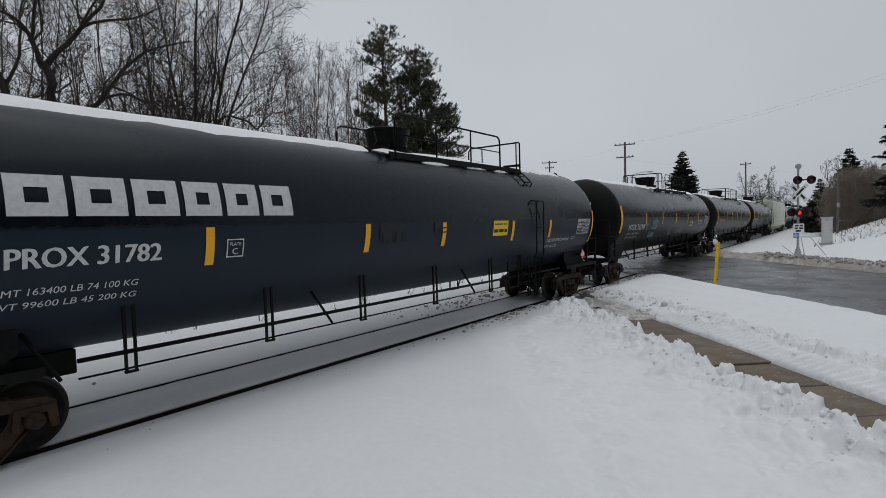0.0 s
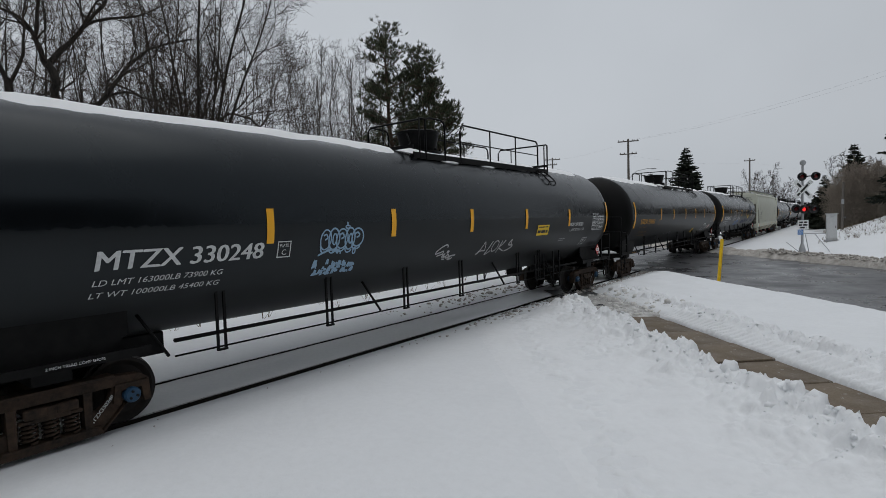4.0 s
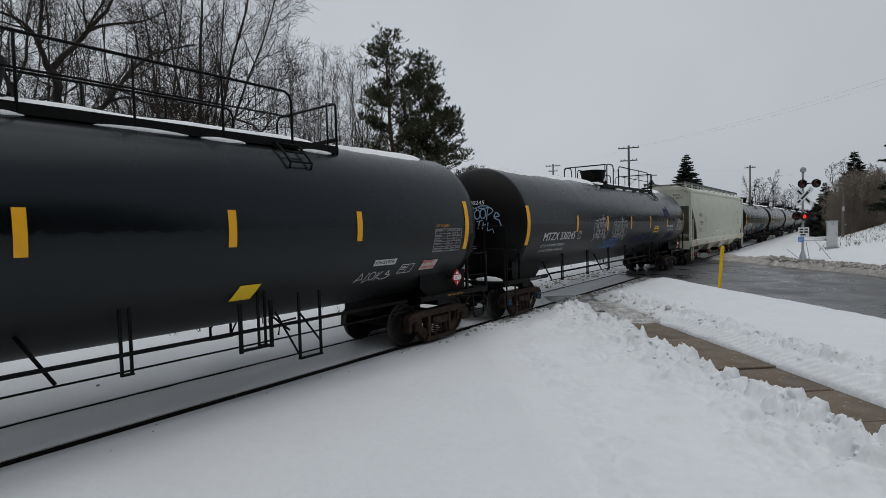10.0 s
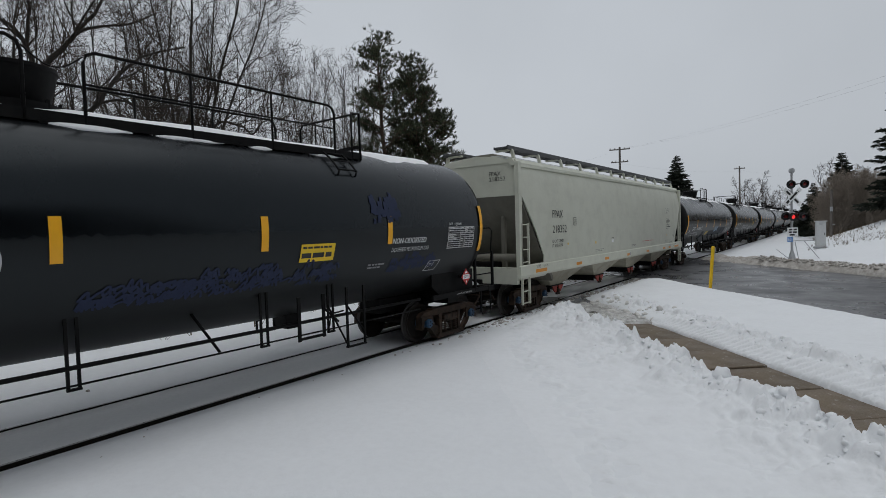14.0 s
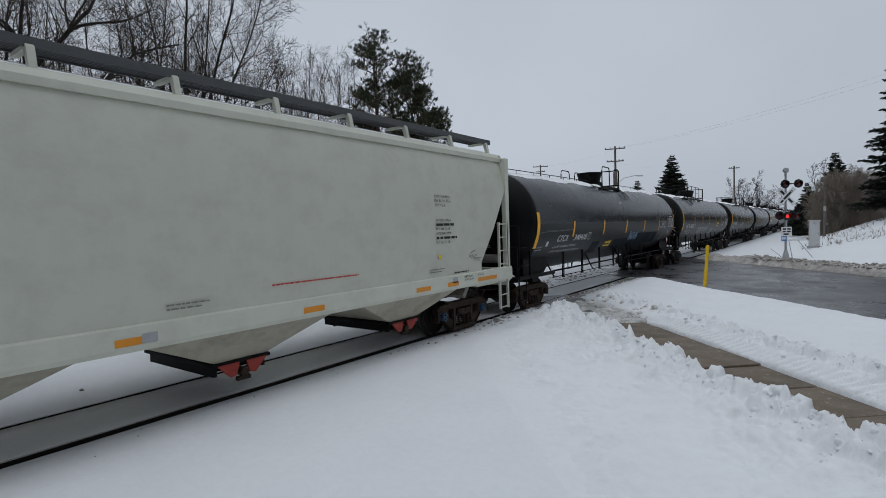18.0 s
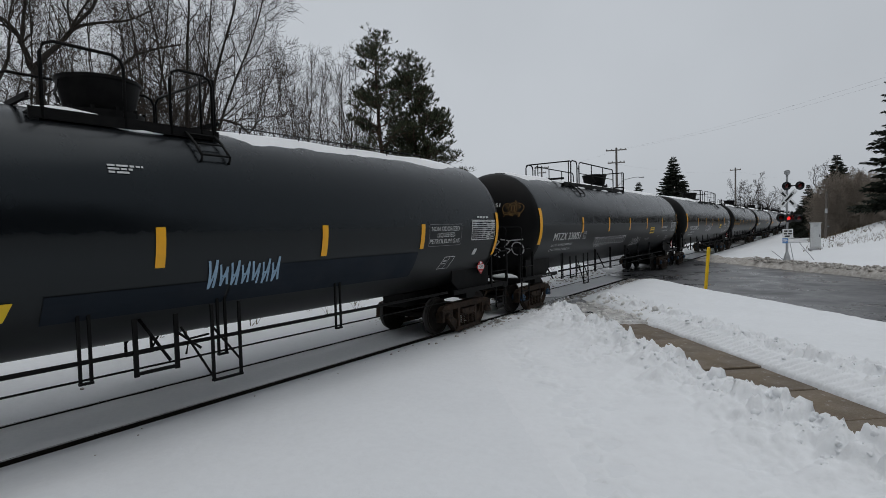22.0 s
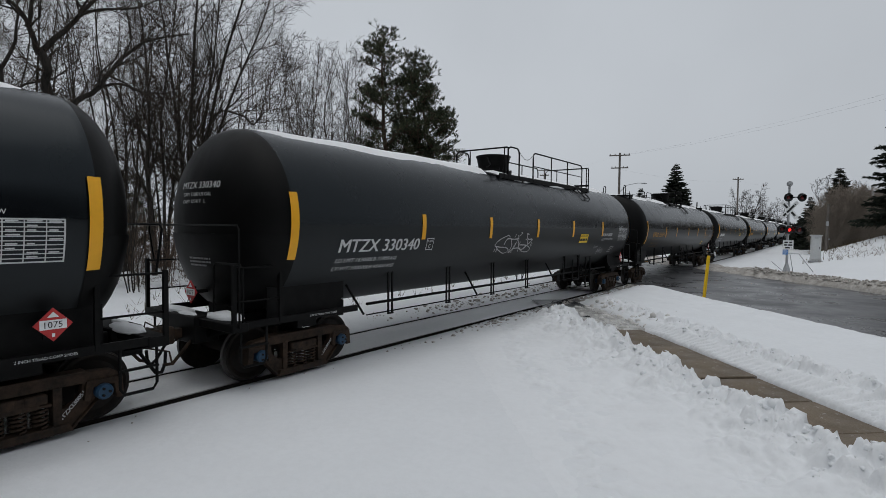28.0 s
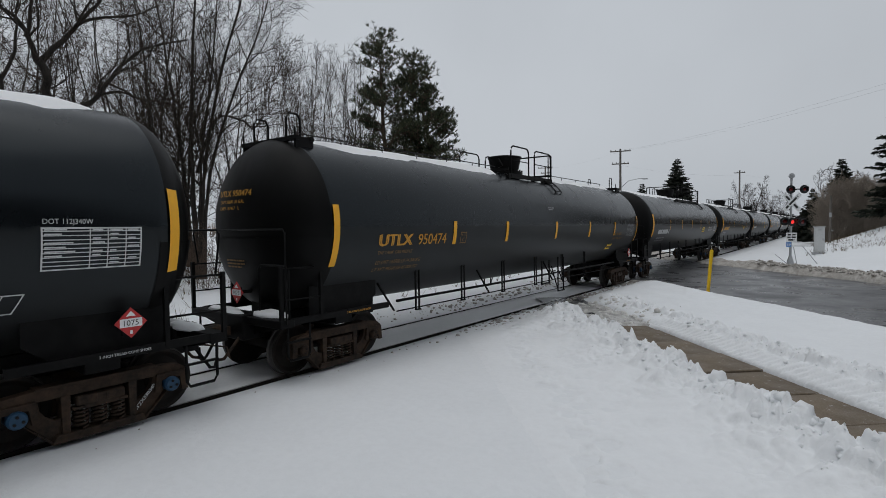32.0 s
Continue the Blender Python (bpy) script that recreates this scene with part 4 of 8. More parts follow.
def end_guard_bm(wide):
    bm = bmesh.new()
    top = 5.06
    tube(bm, [(-wide, 0, DECK - 0.05), (-wide, 0, top - 0.1), (-wide + 0.1, 0, top), (wide - 0.03, 0, top), (wide, 0, top - 0.03), (wide, 0, DECK - 0.12)], 0.024)
    for y in (-0.22,):
        tube(bm, [(wide, y, DECK - 0.08), (wide, y, top - 0.02), (wide, 0, top - 0.02)], 0.020)
    tube(bm, [(-wide * 0.45, 0, top - 0.03), (-wide * 0.45, 0, DECK + 0.15)], 0.018)
    return bm


def chain_bm(a, b, x):
    bm = bmesh.new()
    n = 9
    tube(bm, [(x, a + (b - a) * k / n, 5.0 - 0.20 * math.sin(math.pi * k / n)) for k in range(n + 1)], 0.010, 4)
    return bm


def ladder_bm():
    """A short ladder over the shoulder of a tank, below the walkway."""
    bm = bmesh.new()
    a0, a1 = math.radians(38), math.radians(60)
    for y in (-0.22, 0.22):
        tube(bm, arc_pts(y, a0, a1, R + 0.075, 5), 0.020)
        tube(bm, [((R + 0.075) * math.cos(a0), y, AXIS + (R + 0.075) * math.sin(a0)), ((R - 0.01) * math.cos(a0 - 0.03), y, AXIS + (R - 0.01) * math.sin(a0 - 0.03))], 0.018)
    for k in range(3):
        a = a0 + (a1 - a0) * (k + 0.1) / 2.6
        p = ((R + 0.075) * math.cos(a), AXIS + (R + 0.075) * math.sin(a))
        tube(bm, [(p[0], -0.22, p[1]), (p[0], 0.22, p[1])], 0.017, 5)
    return bm


def head_rail_bm():
    """The long grab rail across the dished end, with its two posts."""
    bm = bmesh.new()
    tube(bm, [(-1.44, 9.80, 1.05), (-1.44, 9.80, 2.58), (-1.38, 9.80, 2.64), (1.38, 9.80, 2.64), (1.44, 9.80, 2.58), (1.44, 9.72, 2.00)], 0.016)
    return bm


def stirrup_bm():
    """The frame of steps that hangs below a ladder, braced by two slanting bars."""
    bm = bmesh.new()
    for y in (-0.22, 0.22):
        box(bm, 1.42, 1.45, y - 0.022, y + 0.022, 0.50, 1.62)
    box(bm, 1.40, 1.47, -0.24, 0.24, 0.49, 0.515)
    tube(bm, [(1.40, -0.66, 1.36), (1.435, -0.22, 0.54)], 0.018)
    tube(bm, [(1.40, -0.22, 1.32), (1.435, 0.22, 0.72)], 0.018)
    return bm


def tall_ladder_bm():
    """Two straight stiles that stand off the shell, tied to it at the top."""
    bm = bmesh.new()
    for y in (-0.23, 0.23):
        tube(bm, [(1.47, y, 0.52), (1.60, y, 1.30), (1.72, y, 1.80), (1.74, y, 3.16), (1.71, y, 3.24), (1.56, y, 3.26)], 0.020)
    for z in (1.62, 2.05, 2.48, 2.90):
        tube(bm, [(1.72 if z > 1.7 else 1.68, -0.23, z), (1.72 if z > 1.7 else 1.68, 0.23, z)], 0.010, 5)
    tube(bm, [(1.72, -0.23, 3.24), (1.72, 0.23, 3.24)], 0.016)
    return bm


def step_frame_bm():
    """A pair of hangers and a foot bar beside the ladder."""
    bm = bmesh.new()
    for y in (-0.27, 0.27):
        box(bm, 1.33, 1.36, y - 0.03, y + 0.03, 0.78, 1.55)
    box(bm, 1.32, 1.37, -0.27, 0.27, 0.80, 0.84)
    tube(bm, [(1.34, 0.27, 1.3), (1.34, 0.62, 1.0)], 0.02)
    tube(bm, [(1.34, 0.40, 0.95), (1.34, 0.45, 1.16), (1.34, 0.75, 1.18)], 0.016)
    return bm


def valve_box_bm():
    """The outlet housing under the belly."""
    bm = bmesh.new()
    prism(bm, [(-0.19, 1.14), (0.19, 1.14), (0.14, 0.86), (-0.12, 0.86)], 0.12, 0.50, "X")
    return bm


def low_rail_bm(side):
    """The pair of pipes below a tank and their stirrup brackets."""
    bm = bmesh.new()
    x = side * 1.30
    for z, r in ((1.10, 0.030), (0.88, 0.014)):
        tube(bm, [(x, -6.9, z), (x, 6.9, z)], r, 6)
    return bm


def bracket_bm(brace):
    bm = bmesh.new()
    zt = AXIS - math.sqrt(R * R - 1.30 ** 2) + 0.03
    for y in (-0.06, 0.06):
        box(bm, 1.285, 1.315, y - 0.018, y + 0.018, 0.82, zt)
    box(bm, 1.28, 1.33, -0.08, 0.08, 0.82, 0.85)
    return bm


def brace_bm():
    return tube(bmesh.new(), [(1.30, -0.78, 0.90), (1.12, -1.10, AXIS - math.sqrt(R * R - 1.12 ** 2) + 0.02)], 0.024)


def hand_line_bm(y0, y1):
    """The long grab pipe along the crown."""
    bm = bmesh.new()
    x, z = 0.52, AXIS + math.sqrt(R * R - 0.52 ** 2)
    tube(bm, [(x, y0, z), (x, y0, z + 0.16), (x, y1, z + 0.16), (x, y1, z)], 0.014)
    n = max(2, round((y1 - y0) / 1.3))
    for k in range(1, n):
        tube(bm, [(x, y0 + (y1 - y0) * k / n, z), (x, y0 + (y1 - y0) * k / n, z + 0.16)], 0.012, 5)
    return bm


def stripe(car, y, z0, z1, w=0.16, name="reflective_stripe", short=0.0):
    bm = panel(w, z1 - z0)
    w = w * 1.0
    zc = (z0 + z1) / 2
    for v in bm.verts:
        v.co.y -= (z1 - z0) / 2
        v.co.x -= w / 2
    return on_side(name, bm, STRIPE, car, y, zc, short=short)


def frame_box(w, h, t=0.02, skew=0.0):
    bm = bmesh.new()
    panel(w, t, skew, 0, 0, bm, (0, 0))
    panel(w, t, skew, 0, 0, bm, (skew * (h - t), h - t))
    panel(t, h, skew, 0.001, 0, bm, (0, 0))
    panel(t, h, skew, 0.001, 0, bm, (w - t, 0))
    return bm


def spec_table(w, h, rows, cols, mat, car, y, z, seed):
    """A stencilled data table: a border, lines and bars of print."""
    rnd = random.Random(seed)
    bm = frame_box(w, h, 0.018)
    for k in range(1, rows):
        panel(w, 0.012, 0, 0, 0, bm, (0, h * k / rows))
    for c in cols:
        panel(0.012, h, 0, 0.001, 0, bm, (w * c, 0))
    edges = [0, *cols, 1]
    for k in range(rows):
        for a, b in zip(edges, edges[1:]):
            if rnd.random() < 0.62:
                panel((b - a) * w * rnd.uniform(0.35, 0.7), h / rows * 0.30, 0, 0.0005, 0, bm, ((a + 0.02) * w + 0.01, h * (k + 0.3) / rows))
    return on_side("data_table", bm, mat, car, y, z)


def placard(car, y, z, x=1.50, end=False):
    """A diamond hazard placard in its holder."""
    h = new("placard")
    h.parent = car
    h.matrix_basis = pose(x, y, z) if not end else pose(x, y, z, 0, 0, -90)
    bm = bmesh.new()
    box(bm, -0.012, 0.0, -0.14, 0.14, -0.14, 0.14, 0.0)
    bmesh.ops.rotate(bm, verts=bm.verts, cent=(0, 0, 0), matrix=Matrix.Rotation(radians(45), 3, "X"))
    part("placard_plate", bm, RED, h, "red diamond plate")
    bm = bmesh.new()
    box(bm, 0.001, 0.004, -0.135, 0.135, -0.055, 0.055)
    prism(bm, [(-0.06, 0.085), (0.06, 0.085), (0.0, 0.15)], 0.001, 0.004, "X")
    box(bm, 0.001, 0.004, -0.015, 0.015, -0.145, -0.10)
    part("placard_field", bm, SIGN_WHITE, h)
    bm = text_bm("1075", 0.075)
    for v in bm.verts:
        v.co = (0.006, v.co.x - 0.11, v.co.y - 0.036)
    part("placard_number", bm, DARKTEXT, h)
    bm = bmesh.new()
    box(bm, -0.05, -0.013, -0.10, 0.10, -0.16, 0.10)
    box(bm, -0.30, -0.04, -0.03, 0.03, -0.03, 0.03)
    part("placard_holder", bm, STEEL, h)


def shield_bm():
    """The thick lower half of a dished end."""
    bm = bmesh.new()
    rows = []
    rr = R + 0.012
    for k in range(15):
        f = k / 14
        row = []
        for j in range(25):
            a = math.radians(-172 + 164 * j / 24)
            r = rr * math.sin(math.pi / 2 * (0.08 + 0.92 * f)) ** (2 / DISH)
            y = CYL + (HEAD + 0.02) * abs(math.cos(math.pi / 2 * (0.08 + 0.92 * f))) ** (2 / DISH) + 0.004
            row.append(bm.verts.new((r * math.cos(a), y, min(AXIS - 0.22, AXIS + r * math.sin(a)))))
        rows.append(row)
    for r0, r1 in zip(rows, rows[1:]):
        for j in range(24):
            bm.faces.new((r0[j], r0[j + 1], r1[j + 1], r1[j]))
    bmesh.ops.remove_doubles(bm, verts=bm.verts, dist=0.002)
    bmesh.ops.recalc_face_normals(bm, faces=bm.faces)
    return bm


def sill_snow_bm():
    bm = bmesh.new()
    for x, y, rx, ry, h in ((-0.75, 9.62, 0.42, 0.22, 0.10), (0.55, 9.72, 0.50, 0.16, 0.08), (0.0, 9.85, 0.3, 0.1, 0.06)):
        bmesh.ops.create_icosphere(bm, subdivisions=2, radius=1.0, matrix=Matrix.Translation((x, y, 1.13)) @ Matrix.Diagonal((rx, ry, h, 1)))
    for v in bm.verts:
        v.co += Vector((0.05, 0.03, 0.025)) * noise.noise(v.co * 6)
    return bm


def build_tank_car(name_label, centre, spec):
    car = new("tank_car")
    tagged(car, name_label, "tank car", "cars of the train")
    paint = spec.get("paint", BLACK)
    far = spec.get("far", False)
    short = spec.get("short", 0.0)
    shell = cached("tank_shell", (paint.name, short), lambda: shell_mesh(CYL - short, (-4.4, 0, 4.4)), [paint, HEAD_SHADE], car, smooth=True)
    for k, flip in ((0, False), (1, True)):
        m = (pose(0, 0, 0, 0, 0, 180) if flip else Matrix.Identity(4)) @ pose(0, -short, 0)
        cached("head_shield", 0, shield_bm, HEAD_SHADE, car, m, "black half-round shield, darkened in its colour for shade", True)
        cached("sill_snow", 0, sill_snow_bm, SNOW, car, m, "snow lodged on the end platform", True)
        cached("stub_sill", 0, sill_bm, STEEL, car, m)
        for y in (TRUCK - 0.2, TRUCK + 0.2):
            cached("saddle", y, lambda: saddle_bm(y), STEEL, car, m)
        for side in (1, -1):
            cached("skirt_plate", side, lambda: skirt_bm(side), STEEL, car, m)
            cached("side_bearing", side, lambda: side_bearing_bm(side), STEEL, car, m)
        cached("end_sill", 0, end_sill_bm, STEEL, car, m)
        cached("coupler", 0, coupler_bm, IRON, car, m)
        cached("air_hose", 0, air_hose_bm, STEEL, car, m, "black rubber brake hose", True)
        cached("sill_step", 0, step_bm, STEEL, car, m)
        cached("sill_step", 1, lambda: mirrored(step_bm()), STEEL, car, m)
        cached("corner_grab_iron", 0, corner_grab_bm, STEEL, car, m)
        cached("corner_grab_iron", 1, lambda: mirrored(corner_grab_bm()), STEEL, car, m)
        cached("end_handrail", 0, end_rail_bm, STEEL, car, m)
        cached("end_handrail", 1, head_rail_bm, STEEL, car, m)
    for m in (1, -1):
        build_truck(car, m * (spec.get("truck", TRUCK) - short), WHEELS_BLUE if spec.get("blue") else WHEELS_DARK, far)
        cached("low_handrail", m, lambda: low_rail_bm(m), STEEL, car)
    for k, y in enumerate(spec.get("brackets", (-6.4, -4.2, -2.1, 0.1, 2.2, 4.3, 6.4))):
        for turn in (0, 180):
            cached("bracket", 0, lambda: bracket_bm(False), STEEL, car, pose(0, y, 0, 0, 0, turn))
            if k % 2 == 0 and not far:
                cached("brace", 0, brace_bm, STEEL, car, pose(0, y, 0, 0, 0, turn))
    bw = pose(-0.75, spec.get("brake", 1) * (9.92 - short), 1.95, 0, 0, 0 if spec.get("brake", 1) > 0 else 180)
    cached("brake_wheel", 0, brake_wheel_bm, STEEL, car, bw)
    cached("brake_gear_box", 0, brake_box_bm, STEEL, car, bw)
    y0, y1 = spec.get("platform", (-1.2, 5.6))
    wide = 0.93
    cached("manway_housing", 0, dome_bm, STEEL, car, pose(0, spec.get("dome", 0.1), 0.0), smooth=True)
    cached("platform", (y0, y1), lambda: platform_bm(y0, y1, wide), STEEL, car)
    for a, b in spec.get("spans", ((-0.75, 0.0), (0.65, 4.9))):
        for m in (1, -1):
            cached("handrail", (a, b, m), lambda: railing_bm(a, b, wide, m), STEEL, car)
    for y in spec.get("guards", (-0.75, y1 - 0.03)):
        cached("end_guard", 0, lambda: end_guard_bm(wide), STEEL, car, pose(0, y, 0))
    for a, b in spec.get("chains", ((0.0, 0.65),)):
        cached("chain", (a, b), lambda: chain_bm(a, b, wide), STEEL, car)
    ly = spec.get("ladder", 4.7)
    cached("ladder", 0, ladder_bm, STEEL, car, pose(0, ly, 0))
    cached("ladder", 0, ladder_bm, STEEL, car, pose(0, ly, 0, 0, 0, 180))
    for turn in (0, 180):
        cached("stirrup_step", 0, stirrup_bm, STEEL, car, pose(0, ly, 0, 0, 0, turn))
        if not far:
            cached("step_frame", 0, step_frame_bm, STEEL, car, pose(0, ly - 0.97 if turn == 0 else ly + 0.97, 0, 0, 0, turn))
    if ly > 4.75:
        cached("valve_box", 0, valve_box_bm, STEEL, car, pose(0, ly - 0.72, 0))
    for a, b in spec.get("hand_lines", ()):
        cached("crown_handrail", (a, b), lambda: hand_line_bm(a, b), STEEL, car)
    for k, (a, b) in enumerate(spec.get("snow", ((-8.7, y0 - 0.05), (y0 + 0.1, y1), (y1 + 0.3, 8.6)))):
        snow_cap(car, a, b, spec.get("seed", 1) * 7 + k)
    if not far:
        shoulder_snow(car, y0 + 0.3, y1 - 0.2, spec.get("seed", 1) * 5)
    zs = spec.get("stripe_z", 2.65)
    for y in spec.get("stripes", (-5.5, -2.7, 0.05, 2.75, 5.6)):
        stripe(car, y, zs - 0.27, zs + 0.27, 0.075 if far else 0.13)
    for y in spec.get("ends", (-8.93 + short, 8.93 - short)):
        stripe(car, y, zs - 0.58, zs + 0.55, 0.15, short=short)
    car.matrix_basis = pose(TRACK, centre, 0)
    return car


def mirrored(bm):
    for v in bm.verts:
        v.co.x = -v.co.x
    bmesh.ops.reverse_faces(bm, faces=bm.faces)
    return bm

CARS = []   # (car, centre at the start)


def add_car(car, centre):
    CARS.append((car, centre))


def lettering(car, body, y, z, height, width, mat, shear=0.0, bold=0.0, side=None, name="lettering", label=""):
    return on_side(name, text_bm(body, height, width, shear, bold), mat, car, y, z, label, side)


def plate_box(car, y, z, mat, w=0.25, h=0.27, body="C", side=None):
    bm = frame_box(w, h, 0.018)
    on_side("plate_mark", bm, mat, car, y, z, "", side)
    lettering(car, body, y + w * 0.34, z + h * 0.16, h * 0.34, w * 0.34, mat, side=side)
    lettering(car, "PLATE", y + w * 0.17, z + h * 0.62, h * 0.19, w * 0.66, mat, side=side)


def yellow_decal(car, y, z, w=0.74, h=0.31, skew=0.06, mat=None):
    on_side("emergency_decal", panel(w, h, skew), mat or DECAL_YELLOW, car, y, z, "yellow printed decal")
    bm = bars([w * 0.82], 0.035, 0.02, 3, 0, 0.003)
    on_side("decal_print", bm, DARKTEXT, car, y + 0.07 * w, z + h * 0.72)
    bm = bars([w * 0.86], 0.085, 0.02, 4, 0, 0.003)
    on_side("decal_print", bm, DARKTEXT, car, y + 0.05 * w, z + h * 0.22)


def lpg_lines(car, y, z, mat=None):
    mat = mat or WHITE
    lettering(car, "NON-ODORIZED", y, z, 0.115, 1.08, mat, 0.15, 0.004)
    lettering(car, "LIQUEFIED PETROLEUM GAS", y, z - 0.16, 0.085, 1.2, mat, 0.15)


def test_box(car, y, z, w=0.40, h=0.27, skew=0.35):
    bm = frame_box(w, h, 0.016, skew)
    panel(0.012, h, skew, 0.001, 0, bm, (w * 0.5, 0))
    panel(w * 0.3, 0.03, 0, 0, 0, bm, (w * 0.12 + skew * h * 0.6, h * 0.62))
    panel(w * 0.3, 0.02, 0, 0, 0, bm, (w * 0.12 + skew * h * 0.4, h * 0.42))
    return on_side("test_mark", bm, WHITE, car, y, z)


def small_print(car, y, z, lines, height, gap, mat, seed, side=None, name="small_print"):
    return on_side(name, bars(lines, height, gap, seed), mat, car, y, z, "", side)


def head_print(car, bm, mat, x, z, name="end_lettering", end=-1, short=0.0):
    """Print laid on the dished end of a tank."""
    me = bpy.data.meshes.new(name)
    bm.to_mesh(me)
    bm.free()
    for v in me.vertices:
        xx, zz = x + v.co.x, z + v.co.y
        q = max(0.0, 1 - (math.hypot(xx, zz - AXIS) / R) ** DISH) ** (2 / DISH)
        v.co = (xx, end * (CYL - short + (HEAD + 0.02) * math.sqrt(q) + 0.022), zz)
    return link(name, me, mat, car)


def head_block(car, body, mat, x=-0.45, z=3.26, short=0.0):
    head_print(car, sliced(text_bm(body, 0.115, 1.10, 0.04, 0.003), 0.1), mat, x, z, short=short)
    head_print(car, text_bm("CAPY 33680 US GAL", 0.062, 0.86, 0.0, 0.001), mat, x + 0.06, z - 0.13, short=short)
    head_print(car, text_bm("CAPY 127417   L", 0.062, 0.72, 0.0, 0.001), mat, x + 0.06, z - 0.25, short=short)
    head_print(car, bars([0.62, 0.62, 0.5], 0.03, 0.03, 11), FAINT if mat is WHITE else DIM_ORANGE, x + 0.2, 2.06, short=short)


def shoe_text(car, end=-1, mat=None):
    y = end * 8.3 - 0.12
    lettering(car, "2 INCH TREAD COMP SHOES", y, 1.055, 0.036, 0.62, mat or WHITE, side=1.412, name="sill_lettering")


def frame_text(car, body):
    """White painted numbers along the slanted leg of the side frames."""
    for ty, turn in ((-TRUCK, 1), (TRUCK, 1)):
        bm = text_bm(body, 0.050, 0.42, 0.0, 0.002)
        for v in bm.verts:
            u, w = v.co.x, v.co.y
            a = math.radians(48)
            v.co = (1.066, ty + 0.42 + u * math.cos(a) - w * math.sin(a), 0.16 + u * math.sin(a) + w * math.cos(a))
        part("side_frame_marking", bm, WHITE, car)


MTZX = dict(stripes=(-5.52, -2.72, 0.02, 2.74, 5.6), brackets=(-6.2, -4.12, -2.03, 0.0, 2.8, 4.1), blue=1)


def mtzx_marks(car, number, load="LD LMT 163000LB 73900 KG", light="LT WT 100000LB 45400 KG"):
    lettering(car, "MTZX " + number, -7.92, 2.17, 0.255, 2.30, WHITE, 0.10, 0.006)
    lettering(car, load, -7.93, 1.98, 0.085, 1.68, WHITE, 0.2)
    lettering(car, light, -7.95, 1.83, 0.085, 1.68, WHITE, 0.2)
    plate_box(car, -5.38, 2.15, WHITE)
    yellow_decal(car, 3.42, 2.16)
    lpg_lines(car, 5.68, 2.38)
    spec_table(1.06, 0.50, 10, (0.45, 0.63, 0.82), WHITE, car, 7.56, 2.20, 5)
    lettering(car, "DOT 112J340W", 7.58, 2.73, 0.06, 0.50, WHITE)
    test_box(car, 6.95, 1.73)
    small_print(car, 5.1, 1.98, [0.45, 0.38], 0.035, 0.03, FAINT, 8)
    head_block(car, "MTZX " + number, WHITE)
    placard(car, 8.55, 1.46, 1.44)
    placard(car, -9.78, 1.50, -0.03, True)
    shoe_text(car, -1)
    shoe_text(car, 1)
    frame_text(car, "MTZX" + number)


def block_letters(widths, height, stroke):
    """A row of heavy block forms: plain frames and bars that stand for a maker's mark."""
    bm = bmesh.new()
    x = 0.0
    for k, w in enumerate(widths):
        panel(w, stroke * 0.9, 0, 0, 0, bm, (x, height - stroke * 0.9))
        panel(w, stroke * 0.9, 0, 0, 0, bm, (x, 0.0))
        panel(stroke, height, 0, 0.0008, 0, bm, (x, 0))
        panel(stroke, height, 0, 0.0008, 0, bm, (x + w - stroke, 0))
        x += w + 0.08
    return bm


def drips(w, h, seed):
    """A ragged fringe of brushed paint that hangs from a line."""
    rnd = random.Random(seed)
    bm = bmesh.new()
    x = 0.0
    while x < w:
        t = rnd.uniform(0.02, 0.06)
        ln = h * rnd.uniform(0.35, 1.0)
        panel(t, ln, 0, 0, 0, bm, (x, -ln))
        x += t
    return bm


def car_one():
    c = 9.25
    car = build_tank_car("blue-black tank car with large white block lettering", c, dict(paint=NAVY, seed=1, truck=8.2, stripe_z=2.42, stripes=(-5.33, -2.24, 0.15, 3.26, 5.55), platform=(-0.8, 5.05), spans=((-0.6, 3.85),), guards=(5.02,), chains=(), dome=0.15, ladder=4.7, brackets=(-6.3, -4.2, -2.1, 0.2, 2.6, 4.2)))
    cached("ladder", 1, tall_ladder_bm, STEEL, car, pose(0, 4.7, 0))
    on_side("maker_mark", block_letters([0.56, 0.56, 0.56, 0.52, 0.52, 0.54], 0.48, 0.17), WHITE, car, -7.58, 2.85, "white painted block mark")
    lettering(car, "PROX 31782", -7.62, 2.28, 0.235, 1.63, WHITE, 0.0, 0.008)
    lettering(car, "LD LMT 163400 LB 74 100 KG", -7.9, 1.98, 0.09, 1.65, WHITE, 0.1)
    lettering(car, "LT WT 99600 LB 45 200 KG", -7.9, 1.83, 0.09, 1.65, WHITE, 0.1)
    plate_box(car, -5.08, 2.25, WHITE, 0.27, 0.27)
    yellow_decal(car, 2.23, 2.31, 0.74, 0.39, 0.0)
    lettering(car, "LIQUEFIED PETROLEUM GAS", 5.52, 2.02, 0.10, 1.62, WHITE, 0.15)
    lettering(car, "NON ODORIZED", 5.52, 1.84, 0.09, 0.85, WHITE, 0.15)
    for y, z, w, h, sd in ((-1.92, 2.70, 0.70, 0.46, 12), (-0.22, 2.68, 0.83, 0.26, 13)):
        on_side("paint_drip", drips(w, h, sd), BLACK, car, y, z, "black brushed paint drips")
    spec_table(1.04, 0.50, 10, (0.45, 0.63, 0.82), WHITE, car, 7.62, 2.20, 15)
    small_print(car, 7.3, 2.1, [0.4, 0.3], 0.04, 0.03, FAINT, 17)
    placard(car, 8.55, 1.46, 1.44)
    placard(car, -9.78, 1.50, -0.03, True)
    return car, c


